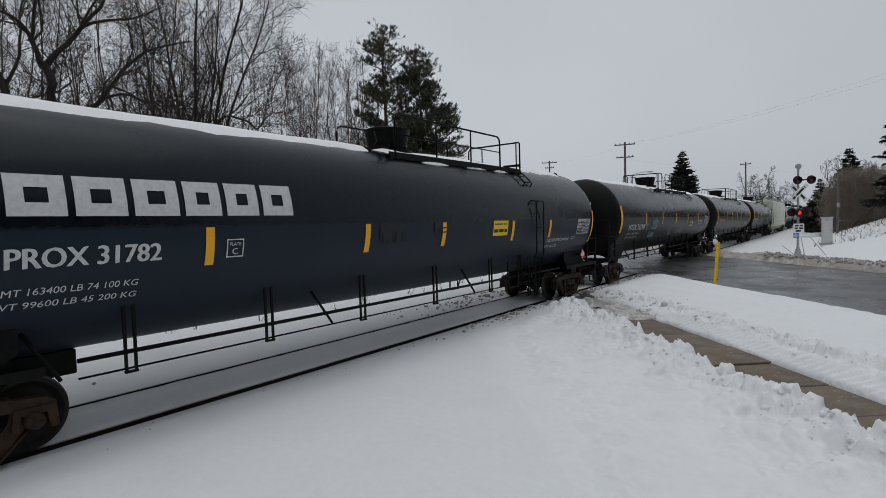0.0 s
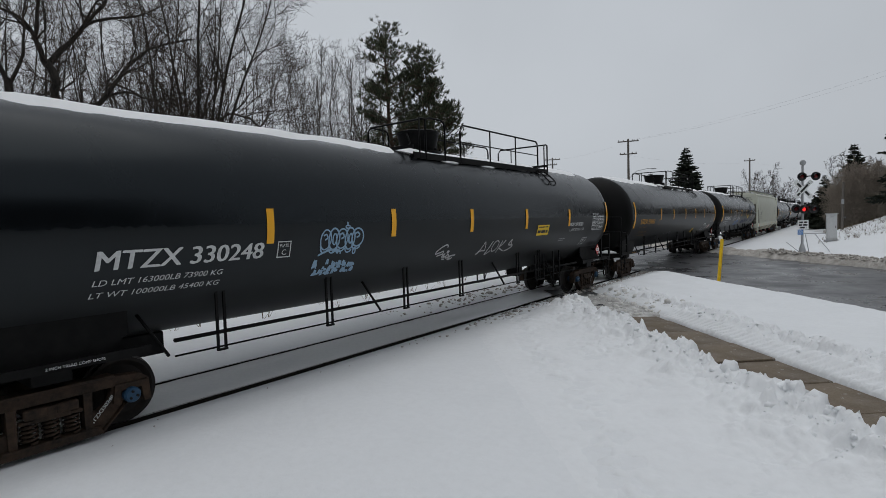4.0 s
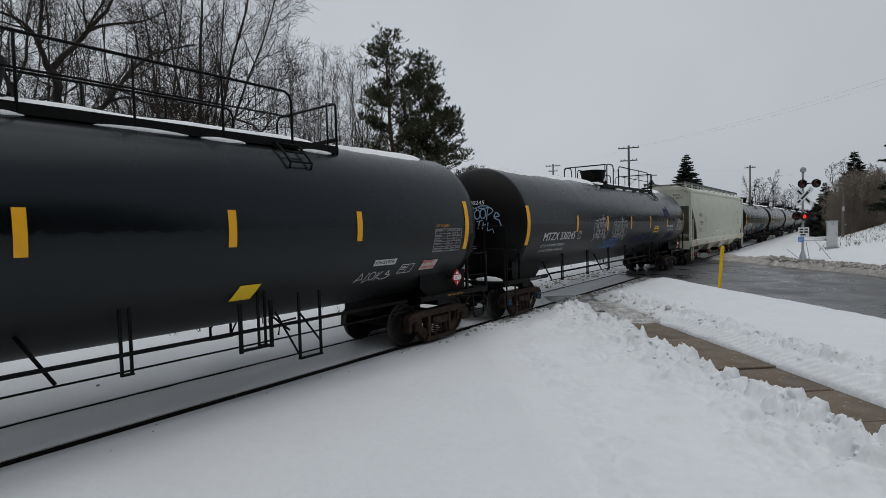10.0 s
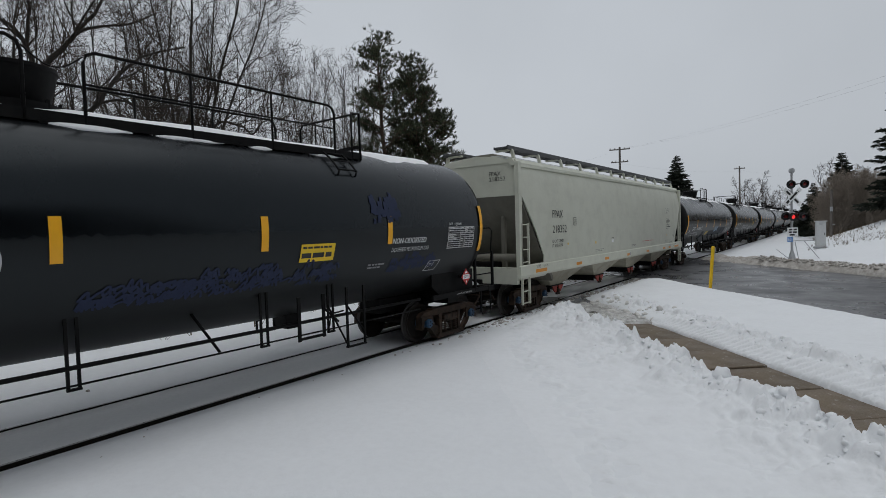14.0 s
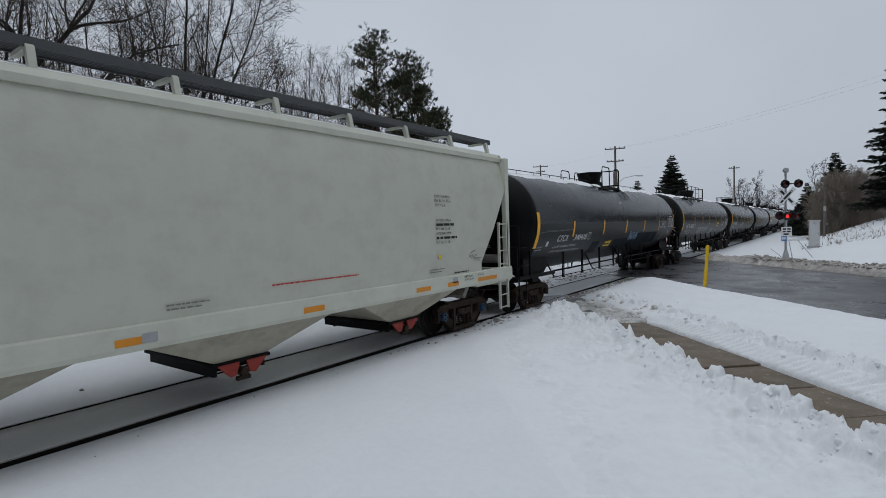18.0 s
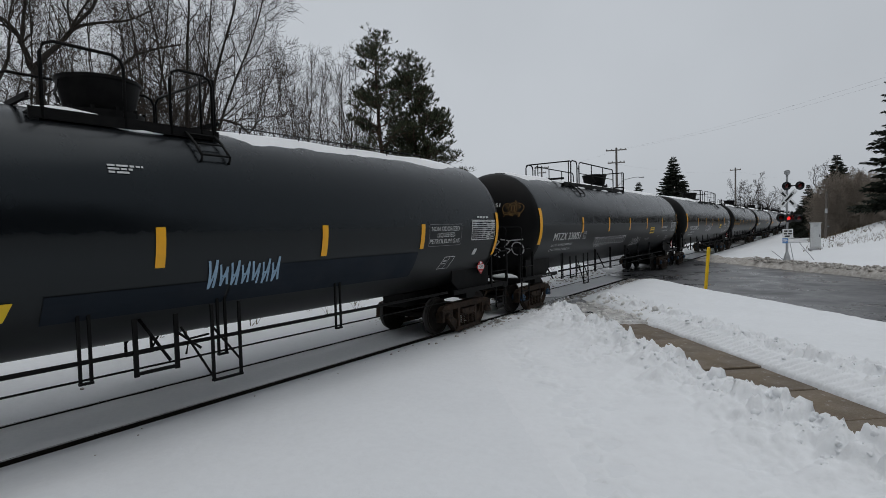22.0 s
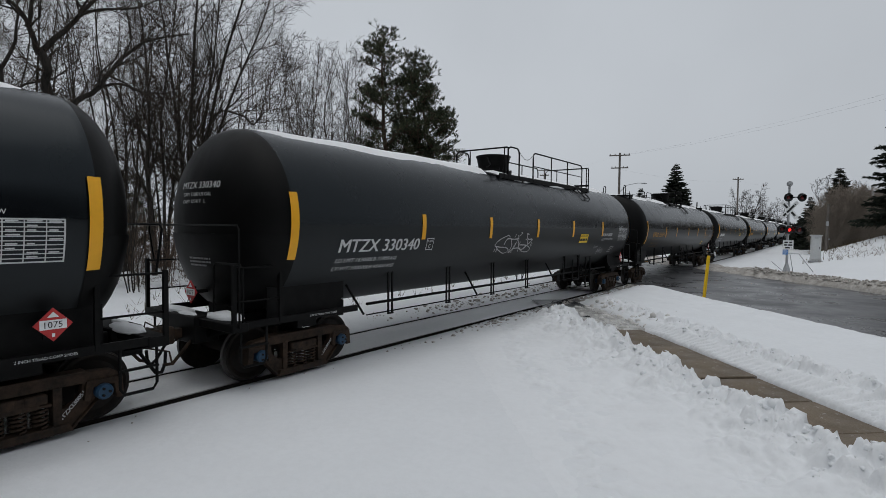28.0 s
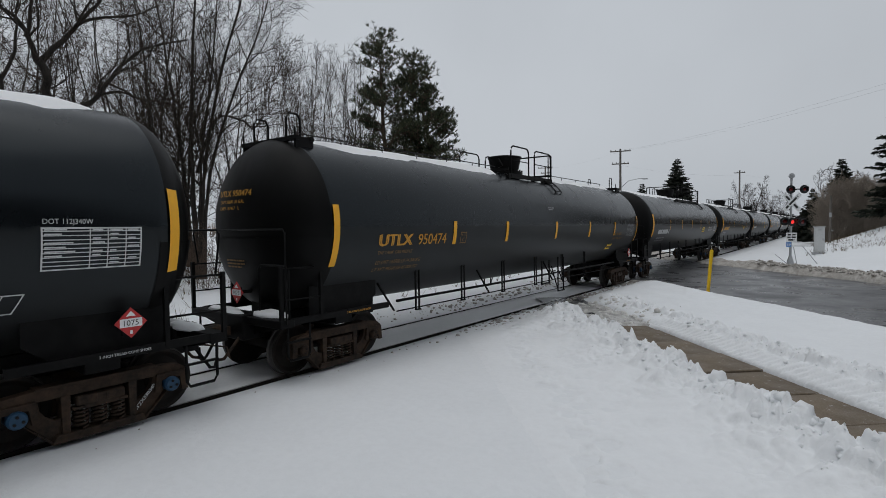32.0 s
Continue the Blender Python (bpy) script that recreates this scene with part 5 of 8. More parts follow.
def car_two():
    c = 30.32
    car = build_tank_car("black tank car with white numbers and sprayed signatures", c, dict(MTZX, seed=2, ladder=5.03))
    mtzx_marks(car, "330248")
    on_side("graffiti", bubbles(1.0, 0.52, 5, 0.030, 31), GRAFF_PALE, car, -4.55, 2.12, "pale blue sprayed scribble")
    on_side("graffiti", smear(0.95, 0.40, 40, 0.028, 32), GRAFF_PALE, car, -4.62, 1.74, "pale blue sprayed scribble")
    on_side("graffiti", tag(SIGNED, 0.80, 0.46, 0.040), GRAFF_WHITE, car, -1.2, 1.72, "white sprayed scribble")
    on_side("graffiti", tag(ALOKS, 1.7, 0.38, 0.036), GRAFF_WHITE, car, 0.5, 1.78, "white sprayed scribble")
    return car, c


def car_three():
    c = 51.35
    car = build_tank_car("black tank car with orange lettering on its side", c, dict(seed=3, ladder=4.24, ends=(-8.68, 8.68), stripes=(-4.7, -2.3, 0.28, 2.75, 5.26), stripe_z=2.70, spans=((-0.8, 4.4),), chains=(), guards=(-0.8, 5.42), platform=(-1.3, 5.45), brackets=(-6.3, -4.4, -2.2, -0.1, 1.4, 3.4)))
    lettering(car, "UTLX", -7.84, 2.27, 0.235, 1.02, ORANGE, 0.0, 0.014)
    lettering(car, "954963", -6.71, 2.26, 0.235, 1.0, ORANGE, 0.0, 0.002)
    lettering(car, "THE TANK CAR PEOPLE", -7.84, 2.10, 0.07, 1.02, DIM_ORANGE)
    lettering(car, "LD LMT 163600 LB 74 200 KG", -7.86, 1.89, 0.085, 1.4, DIM_ORANGE, 0.15)
    lettering(car, "LT WT 99400 LB 45 100 KG", -7.88, 1.75, 0.085, 1.4, DIM_ORANGE, 0.15)
    plate_box(car, -5.03, 2.21, DIM_ORANGE)
    on_side("yellow_decal", panel(0.36, 0.30, 0.35), DECAL_YELLOW, car, 2.88, 1.60)
    spec_table(1.0, 0.52, 9, (0.45, 0.63, 0.82), FAINT, car, 7.48, 2.11, 25)
    on_side("white_decal", panel(0.62, 0.13, 0.15), WHITE, car, 5.76, 1.93, "white decal with black print")
    bm = text_bm("NON-ODORIZED", 0.075, 0.54, 0.1, 0.002)
    for v in bm.verts:
        v.co.z = 0.004
    on_side("decal_print", bm, DARKTEXT, car, 5.80, 1.96)
    on_side("white_decal", panel(0.50, 0.24, 0.2), PINKISH, car, 7.24, 1.74, "stained decal with red print")
    for body, dz, w in (("LIQUEFIED", 0.145, 0.36), ("PETROLEUM GAS", 0.03, 0.45)):
        bm = text_bm(body, 0.065, w, 0.1, 0.002)
        for v in bm.verts:
            v.co.z = 0.004
        on_side("decal_print", bm, RED, car, 7.28, 1.74 + dz)
    lettering(car, "DOT 112J340W", 7.50, 2.65, 0.06, 0.50, ORANGE)
    test_box(car, 6.55, 1.72, 0.4, 0.22)
    on_side("graffiti", smear(1.4, 0.20, 34, 0.012, 35), FAINT, car, -3.2, 1.66, "faint chalk scribble")
    on_side("graffiti", tag(ALOKS, 0.95, 0.24, 0.024, 4), GRAFF_WHITE, car, 5.4, 1.62, "white sprayed scribble")
    head_block(car, "UTLX 954963", ORANGE, -0.6)
    shoe_text(car, -1, ORANGE)
    shoe_text(car, 1, ORANGE)
    placard(car, 8.55, 1.46, 1.44)
    placard(car, -9.78, 1.50, -0.03, True)
    return car, c


def car_four():
    c = 72.0
    car = build_tank_car("black tank car with sprayed outline letters and blue smears", c, dict(MTZX, seed=4, ladder=4.8, brackets=(-6.0, -3.85, -1.71, 0.23, 2.9, 4.3)))
    mtzx_marks(car, "330245")
    on_side("graffiti", bubbles(1.45, 0.86, 5, 0.022, 41), GRAFF_WHITE, car, -4.05, 2.02, "white sprayed outline letters")
    on_side("graffiti", bubbles(1.70, 0.82, 5, 0.022, 42), GRAFF_WHITE, car, -2.15, 1.98, "white sprayed outline letters")
    on_side("graffiti", bubbles(1.8, 0.42, 4, 0.026, 43), GRAFF_BLUE, car, -2.9, 1.68, "blue sprayed scribble")
    on_side("graffiti", smear(4.0, 0.62, 100, 0.035, 44), GRAFF_DARKBLUE, car, 0.2, 1.72, "dark blue sprayed smear")
    on_side("graffiti", smear(0.75, 0.80, 60, 0.04, 45), GRAFF_DARKBLUE, car, 5.1, 2.70, "dark blue sprayed smear")
    on_side("graffiti", smear(1.5, 0.55, 70, 0.03, 47), GRAFF_DARKBLUE, car, 5.7, 1.75, "dark blue sprayed smear")
    head_print(car, tag(CREW, 0.95, 0.72, 0.028), GRAFF_PALE, 0.15, 2.45, "graffiti")
    return car, c


def car_six():
    c = 113.1
    car = build_tank_car("black tank car with slanted white lettering and slate patches", c, dict(seed=6, short=0.22, stripe_z=2.48, stripes=(-5.9, -2.84, 0.05, 2.84, 5.58), platform=(-1.1, 1.36), spans=((-0.95, 0.0), (0.62, 1.27)), chains=(), guards=(1.3,), dome=0.05, ladder=1.05, snow=((-8.7, -1.15), (-1.0, 0.2), (1.5, 8.6)), hand_lines=((-9.2, -1.5), (2.0, 7.0)), brackets=(-6.1, -4.34, -2.49, -0.76, 1.06, 3.4)))
    lettering(car, "CTCX", -7.14, 2.08, 0.225, 0.90, WHITE, 0.22, 0.008)
    lettering(car, "340418", -5.75, 2.08, 0.225, 1.2, WHITE, 0.22, 0.008)
    lettering(car, "LD LMT 164000 LB  74400 KG", -7.3, 1.88, 0.085, 2.0, WHITE, 0.2)
    lettering(car, "LT WT  99000 LB  44900 KG NEW 9-04", -7.4, 1.73, 0.085, 2.5, WHITE, 0.2)
    plate_box(car, -4.42, 2.07, WHITE)
    lettering(car, "2 INCH HF", -8.60, 1.93, 0.055, 0.45, WHITE, 0.15)
    lettering(car, "COMP SHOES", -8.66, 1.84, 0.055, 0.52, WHITE, 0.15)
    bm = bmesh.new()
    ribbon(bm, [(0.0, 0.0), (0.2, 0.06), (1.0, 0.07), (1.9, 0.09), (2.7, 0.10)], 0.012)
    ribbon(bm, [(0.5, 0.10), (1.2, 0.09), (1.6, 0.07), (2.4, 0.13)], 0.008)
    on_side("scratch", bm, FAINT, car, -8.6, 2.36, "long pale scratches")
    on_side("white_decal", panel(0.16, 0.17), WHITE, car, -7.92, 1.96)
    yellow_decal(car, -2.27, 1.72, 0.72, 0.26, 0.25)
    for y, z, w, h in ((-1.2, 1.62, 2.3, 0.42), (1.15, 1.62, 4.35, 0.62), (-3.75, 1.52, 0.85, 0.55)):
        on_side("paint_patch", panel(w, h), PATCH, car, y, z, "slate blue paint patch")
    bm = spikes(1.25, 0.48, 7, 0.034, 62)
    for v in bm.verts:
        v.co.z = 0.004
    on_side("graffiti", bm, GRAFF_PALE, car, 0.74, 1.84, "pale sprayed lettering")
    small_print(car, -0.47, 3.52, [0.42, 0.28, 0.24], 0.03, 0.02, WHITE, 63)
    lettering(car, "NON ODORIZED", 5.88, 2.59, 0.105, 1.08, WHITE)
    lettering(car, "LIQUEFIED", 6.1, 2.45, 0.105, 0.68, WHITE)
    lettering(car, "PETROLEUM GAS", 5.84, 2.31, 0.105, 1.15, WHITE)
    on_side("text_frame", frame_box(1.26, 0.50, 0.008), FAINT, car, 5.80, 2.25)
    spec_table(1.10, 0.50, 10, (0.45, 0.63, 0.82), WHITE, car, 7.5, 2.34, 65)
    small_print(car, 7.75, 2.88, [0.5], 0.05, 0, WHITE, 66)
    test_box(car, 6.45, 1.70, 0.42, 0.34)
    on_side("white_decal", panel(0.14, 0.16, 0.2), WHITE, car, 7.7, 1.98)
    head_block(car, "CTCX 340418", WHITE, short=0.22)
    placard(car, 8.35, 1.62, 1.36)
    placard(car, -9.78, 1.50, -0.03, True)
    return car, c


def car_seven():
    c = 133.4
    car = build_tank_car("black tank car with a long white scrawl on its side", c, dict(MTZX, seed=7, platform=(-5.45, 1.5), spans=((-4.8, -4.2), (-4.0, 0.0)), chains=((-4.2, -4.0),), guards=(-4.8, 1.5), dome=0.2, ladder=-4.75, brackets=(-6.6, -3.4, -1.6, 0.4, 2.4, 4.4), brake=-1))
    mtzx_marks(car, "330051", "LD LMT 163100LB 74000 KG", "LT WT 99900LB 45300 KG")
    on_side("graffiti", loops(3.75, 0.44, 15, 0.030, 71), GRAFF_WHITE, car, -4.05, 1.80, "long white sprayed scrawl")
    on_side("graffiti", bubbles(1.4, 0.42, 6, 0.020, 72), GRAFF_WHITE, car, 0.8, 1.66, "white sprayed scrawl")
    on_side("graffiti", spikes(0.8, 0.16, 4, 0.022, 73), GRAFF_WHITE, car, 2.95, 1.84, "white sprayed scrawl")
    head_print(car, smear(0.55, 0.34, 26, 0.030, 74), GRAFF_WHITE, -0.1, 2.62, "graffiti")
    head_print(car, loops(0.9, 0.60, 3, 0.038, 75), GRAFF_WHITE, 0.35, 1.70, "graffiti")
    head_print(car, bubbles(0.55, 0.45, 3, 0.014, 76), DIM_ORANGE, 0.75, 2.95, "graffiti")
    return car, c


def car_eight():
    c = 154.15
    car = build_tank_car("black tank car with white numbers and a chalky tag", c, dict(MTZX, seed=8, ends=(-8.93, 9.05), platform=(-1.1, 5.9), guards=(-0.6, 5.9), spans=((-0.6, 0.1), (1.05, 5.2)), chains=((0.1, 1.05),)))
    mtzx_marks(car, "330340")
    on_side("graffiti", tag(ARROWED, 2.15, 0.66, 0.030), GRAFF_WHITE, car, -2.40, 1.90, "thin white sprayed tag")
    on_side("graffiti", smear(0.7, 0.42, 24, 0.02, 82), FAINT, car, 5.65, 1.66, "faint sprayed tag")
    return car, c


def hoops_bm():
    bm = bmesh.new()
    z = AXIS + R
    for x in (-0.5, 0.5):
        tube(bm, [(x, -0.16, z - 0.1), (x, -0.16, z + 0.34), (x, -0.10, z + 0.44), (x, 0.10, z + 0.44), (x, 0.16, z + 0.34), (x, 0.16, z - 0.1)], 0.022)
    box(bm, -0.85, 0.85, -0.22, -0.14, z - 0.10, z - 0.02)
    box(bm, -0.85, 0.85, 0.12, 0.20, z - 0.10, z - 0.02)
    for x in (-0.8, 0.8):
        box(bm, x - 0.03, x + 0.03, -0.2, 0.2, z - 0.32, z - 0.04)
        tube(bm, [(x, -0.2, z - 0.06), (x, -0.2, z + 0.14)], 0.018)
    return bm


def car_nine():
    c = 174.9
    car = build_tank_car("black tank car with orange lettering and a short crown walkway", c, dict(seed=9, ends=(-8.86, 8.93), stripe_z=2.52, stripes=(-5.22, -2.76, 0.4, 3.28, 6.0), platform=(-1.4, 1.6), spans=((-1.25, -0.1), (0.3, 1.5)), chains=(), guards=(1.55,), dome=0.0, ladder=1.2, hand_lines=((-8.9, -1.5), (2.0, 7.4)), snow=((-8.4, -1.45), (1.7, 8.4)), brackets=(-6.2, -4.4, -2.4, -0.4, 1.6, 3.6)))
    lettering(car, "UTLX", -7.76, 2.29, 0.24, 1.03, ORANGE, 0.0, 0.014)
    lettering(car, "950474", -6.55, 2.29, 0.24, 1.0, ORANGE, 0.0, 0.002)
    lettering(car, "THE TANK CAR PEOPLE", -7.74, 2.13, 0.07, 1.05, DIM_ORANGE)
    lettering(car, "LD LMT 163700 LB 74 300 KG", -7.72, 1.93, 0.085, 1.4, DIM_ORANGE, 0.15)
    lettering(car, "LT WT 99300 LB 45 000 KG", -7.74, 1.79, 0.085, 1.4, DIM_ORANGE, 0.15)
    plate_box(car, -4.98, 2.27, DIM_ORANGE)
    yellow_decal(car, 5.68, 1.70, 0.5, 0.26)
    lpg_lines(car, 5.9, 2.25, DIM_ORANGE)
    spec_table(0.9, 0.5, 9, (0.45, 0.63, 0.82), FAINT, car, 7.6, 2.2, 95)
    small_print(car, -0.1, 3.2, [0.42, 0.28], 0.04, 0.02, FAINT, 96)
    cached("crown_hoop", 0, hoops_bm, STEEL, car, pose(0, -8.85, 0))
    cached("crown_hoop", 0, hoops_bm, STEEL, car, pose(0, 8.85, 0))
    head_block(car, "UTLX 950474", ORANGE, -0.75)
    shoe_text(car, -1, ORANGE)
    shoe_text(car, 1, ORANGE)
    placard(car, 8.55, 1.46, 1.44)
    placard(car, -9.78, 1.50, -0.03, True)
    return car, c


# ---- the covered hopper


def hopper_profile(z):
    """Half the hopper body's width at the height z."""
    pts = ((1.18, 1.56), (1.5, 1.58), (2.5, 1.62), (3.6, 1.56), (4.2, 1.45), (4.5, 1.33), (4.62, 1.22))
    for (z0, w0), (z1, w1) in zip(pts, pts[1:]):
        if z <= z1:
            return w0 + (w1 - w0) * (z - z0) / (z1 - z0)
    return pts[-1][1]


def build_hopper():
    c = 92.9
    car = new("hopper_car")
    tagged(car, "pale grey covered hopper car with sloped ends and roof grating", "hopper car", "cars of the train")
    E0, S0 = 9.70, 8.30   # ends of the side sheets at the top, and where their slopes meet the sill
    zs = [1.50, 1.75, 2.1, 2.5, 3.0, 3.4, 3.70, 3.9, 4.2, 4.42]

    def end_at(z):
        return S0 + (E0 - S0) * min(1.0, (z - 1.75) / (3.70 - 1.75)) if z > 1.75 else S0
    # side sheets
    for m in (1, -1):
        bm = bmesh.new()
        n = 24
        rows = []
        for z in zs:
            e = end_at(z)
            rows.append([bm.verts.new((m * (hopper_profile(z) + 0.004 * math.sin(k * 1.7)), -e + 2 * e * k / n, z)) for k in range(n + 1)])
        inner = []
        for r0, r1 in zip(rows, rows[1:]):
            for k in range(n):
                bm.faces.new((r0[k], r0[k + 1], r1[k + 1], r1[k]))
        bmesh.ops.recalc_face_normals(bm, faces=bm.faces)
        g = bmesh.ops.solidify(bm, geom=list(bm.faces), thickness=0.03)
        ob = part("side_sheet", bm, HOPPER, car)
        soft_edges(ob)
        # sill and top chord
        bm = bmesh.new()
        prism(bm, [(m * 1.50, 1.18), (m * 1.60, 1.18), (m * 1.62, 1.24), (m * 1.62, 1.50), (m * 1.56, 1.54), (m * 1.50, 1.50)], -9.85, 9.85, "Y")
        part("side_sill", bm, HOPPER, car)
        bm = bmesh.new()
        prism(bm, [(m * 1.30, 4.40), (m * 1.42, 4.40), (m * 1.43, 4.50), (m * 1.36, 4.60), (m * 1.24, 4.64), (m * 1.2, 4.56)], -9.75, 9.75, "Y")
        soft_edges(part("top_chord", bm, HOPPER, car))
        # corner posts and their lower legs
        for e in (1, -1):
            bm = bmesh.new()
            box(bm, m * 1.52 - 0.07, m * 1.52 + 0.07, e * 9.72 - 0.09, e * 9.72 + 0.09, 1.15, 4.50, 0.012)
            part("corner_post", bm, HOPPER, car)
            bm = bmesh.new()
            for y in (9.25, 9.68):
                box(bm, m * 1.56 - 0.03, m * 1.56 + 0.03, e * y - 0.025, e * y + 0.025, 0.40, 2.75)
            for z in (0.44, 0.78, 1.62, 1.98, 2.34, 2.70):
                tube(bm, [(m * 1.56, e * 9.25, z), (m * 1.56, e * 9.68, z)], 0.018)
            part("ladder", bm, HOPPER, car)
    # roof
    bm = bmesh.new()
    prism(bm, [(-1.24, 4.58), (-0.8, 4.70), (0, 4.76), (0.8, 4.70), (1.24, 4.58), (1.24, 4.5), (-1.24, 4.5)], -9.7, 9.7, "Y")
    part("roof", bm, HOPPER, car)
    bm = bmesh.new()
    prism(bm, [(-0.35, 4.72), (0.35, 4.72), (0.40, 4.86), (0.3, 4.92), (-0.3, 4.92), (-0.40, 4.86)], -9.0, 9.0, "Y")
    part("roof_hatch", bm, HOPPER_DARK, car)
    snow_roof = bmesh.new()
    prism(snow_roof, [(0.42, 4.74), (1.2, 4.61), (1.15, 4.68), (0.8, 4.76), (0.42, 4.80)], -9.3, 9.3, "Y")
    part("snow", snow_roof, SNOW, car, "thin snow on the roof")
    for m in (1, -1):
        bm = bmesh.new()
        for k in range(7):
            x = m * (0.72 + k * 0.065)
            box(bm, x - 0.008, x + 0.008, -9.6, 9.6, 4.95, 4.99)
        for k in range(150):
            y = -9.6 + 19.2 * k / 149
            box(bm, min(m * 0.70, m * 1.13), max(m * 0.70, m * 1.13), y - 0.007, y + 0.007, 4.955, 4.985)
        part("running_board", bm, GRATING, car, "dull grey steel grating")
        bm = bmesh.new()
        box(bm, m * 1.14 - 0.02, m * 1.14 + 0.02, -9.6, 9.6, 4.90, 5.02)
        box(bm, m * 0.69 - 0.012, m * 0.69 + 0.012, -9.6, 9.6, 4.92, 5.0)
        part("running_board_edge", bm, GRATING, car)
        for k in range(12):
            y = -9.35 + 18.7 * k / 11
            bm = bmesh.new()
            prism(bm, [(m * 0.62, 4.93), (m * 1.16, 4.93), (m * 1.19, 4.90), (m * 1.27, 4.56), (m * 1.20, 4.56), (m * 1.10, 4.88), (m * 0.62, 4.88)], y - 0.045, y + 0.045, "Y")
            part("board_bracket", bm, HOPPER, car)
    # ends: upper sheet, slope sheet, shear plate
    for e in (1, -1):
        bm = bmesh.new()
        box(bm, -1.42, 1.42, min(e * 9.62, e * 9.68), max(e * 9.62, e * 9.68), 3.55, 4.58)
        prism(bm, [(-1.30, 4.5), (1.30, 4.5), (0.8, 4.72), (0, 4.78), (-0.8, 4.72)], e * 9.60, e * 9.66, "Y")
        part("end_sheet", bm, HOPPER, car)
        bm = bmesh.new()
        prism(bm, [(e * 9.66, 3.62), (e * 9.66, 3.54), (e * 7.6, 0.90), (e * 7.5, 0.98)], -1.52, 1.52, "X")
        part("slope_sheet", bm, HOPPER_DARK, car)
        bm = bmesh.new()
        box(bm, -1.55, 1.55, min(e * 8.1, e * 9.85), max(e * 8.1, e * 9.85), 1.12, 1.20, 0.01)
        box(bm, -1.5, 1.5, min(e * 9.72, e * 9.86), max(e * 9.72, e * 9.86), 1.0, 1.48, 0.01)
        part("end_platform", bm, HOPPER, car)
        bm = bmesh.new()
        for x in (-0.7, 0.7):
            box(bm, x - 0.06, x + 0.06, min(e * 9.1, e * 9.22), max(e * 9.1, e * 9.22), 1.2, 3.0)
        tube(bm, [(-1.4, e * 9.5, 1.75), (1.4, e * 9.5, 1.75)], 0.12, 12)
        part("end_strut", bm, HOPPER_DARK, car)
        bm = bmesh.new()
        box(bm, -0.33, 0.33, min(e * 7.2, e * 9.95), max(e * 7.2, e * 9.95), 0.74, 1.12, 0.01)
        part("stub_sill", bm, STEEL, car)
        cached("coupler", 0, coupler_bm, IRON, car, Matrix.Identity(4) if e > 0 else pose(0, 0, 0, 0, 0, 180))
        build_truck(car, 8.15 if e > 0 else -8.25, WHEELS_BLUE)
        bm = bmesh.new()
        spin(bm, [(-0.45, 0.20), (-0.42, 0.24), (0.42, 0.24), (0.45, 0.20)], 16, "X", 0, (-0.2, e * 8.75, 1.45))
        part("air_tank", bm, STEEL, car)
    cached("brake_wheel", 0, brake_wheel_bm, STEEL, car, pose(-0.8, 9.78, 2.4))
    cached("brake_gear_box", 0, brake_box_bm, STEEL, car, pose(-0.8, 9.78, 2.4))
    for y, ln, sd in ((-4.0, 0.85, 301), (0.35, 0.60, 302), (6.1, 0.55, 304)):
        small_print(car, y, 1.70, [ln, ln * 0.8], 0.022, 0.035, HOPPER_PRINT, sd, side=1.612)
    small_print(car, 2.0, 1.80, [1.9], 0.025, 0.0, RED, 305, side=1.612)
    # bays and outlet gates
    for y in (-6.30, -2.27, 1.76, 5.79):
        bm = bmesh.new()
        lo, hi = max(y - 1.95, -8.1), min(y + 1.95, 8.1)
        a = [bm.verts.new((px, py, 1.30)) for px, py in ((-1.54, lo), (1.54, lo), (1.54, hi), (-1.54, hi))]
        b = [bm.verts.new((px, py, 0.64)) for px, py in ((-1.06, y - 0.46), (1.06, y - 0.46), (1.06, y + 0.46), (-1.06, y + 0.46))]
        for k in range(4):
            bm.faces.new((a[k], a[(k + 1) % 4], b[(k + 1) % 4], b[k]))
        bm.faces.new(b)
        bm.faces.new(a[::-1])
        bmesh.ops.recalc_face_normals(bm, faces=bm.faces)
        bay = part("hopper_bay", bm, HOPPER_BAY, car, "grimy sloping bay")
        bm = bmesh.new()
        box(bm, -1.10, 1.10, y - 0.52, y + 0.52, 0.58, 0.64, 0.006)
        box(bm, -1.02, 1.02, y - 0.46, y - 0.40, 0.42, 0.58)
        box(bm, -1.02, 1.02, y + 0.40, y + 0.46, 0.42, 0.58)
        box(bm, -1.0, 1.0, y - 0.40, y + 0.40, 0.50, 0.55)
        part("outlet_gate", bm, STEEL, bay, "black sliding gate")
        for m in (1, -1):
            for f in (1, -1):
                bm = bmesh.new()
                prism(bm, [(y + f * 0.44, 0.60), (y + f * 0.06, 0.60), (y + f * 0.12, 0.40), (y + f * 0.22, 0.38)], m * 1.08, m * 1.12, "X")
                part("gate_plate", bm, GATE_RED, bay, "red painted gate plate")
            bm = bmesh.new()
            spin(bm, [(m * 1.0, 0.07), (m * 1.16, 0.07), (m * 1.17, 0.04)], 10, "X", 0, (0, y + 0.0, 0.43))
            box(bm, m * 1.10 - 0.04, m * 1.10 + 0.04, y - 0.12, y + 0.12, 0.30, 0.37, 0.012)
            part("capstan", bm, IRON, bay)
    # print
    W = 1.62
    lettering(car, "FPAX", -7.67, 2.90, 0.25, 0.80, DARKTEXT, side=1.605)
    lettering(car, "218352", -7.70, 2.42, 0.25, 1.08, DARKTEXT, side=1.618)
    lettering(car, "LD LMT 218900", -7.72, 2.11, 0.10, 0.85, DARKTEXT, side=1.606)
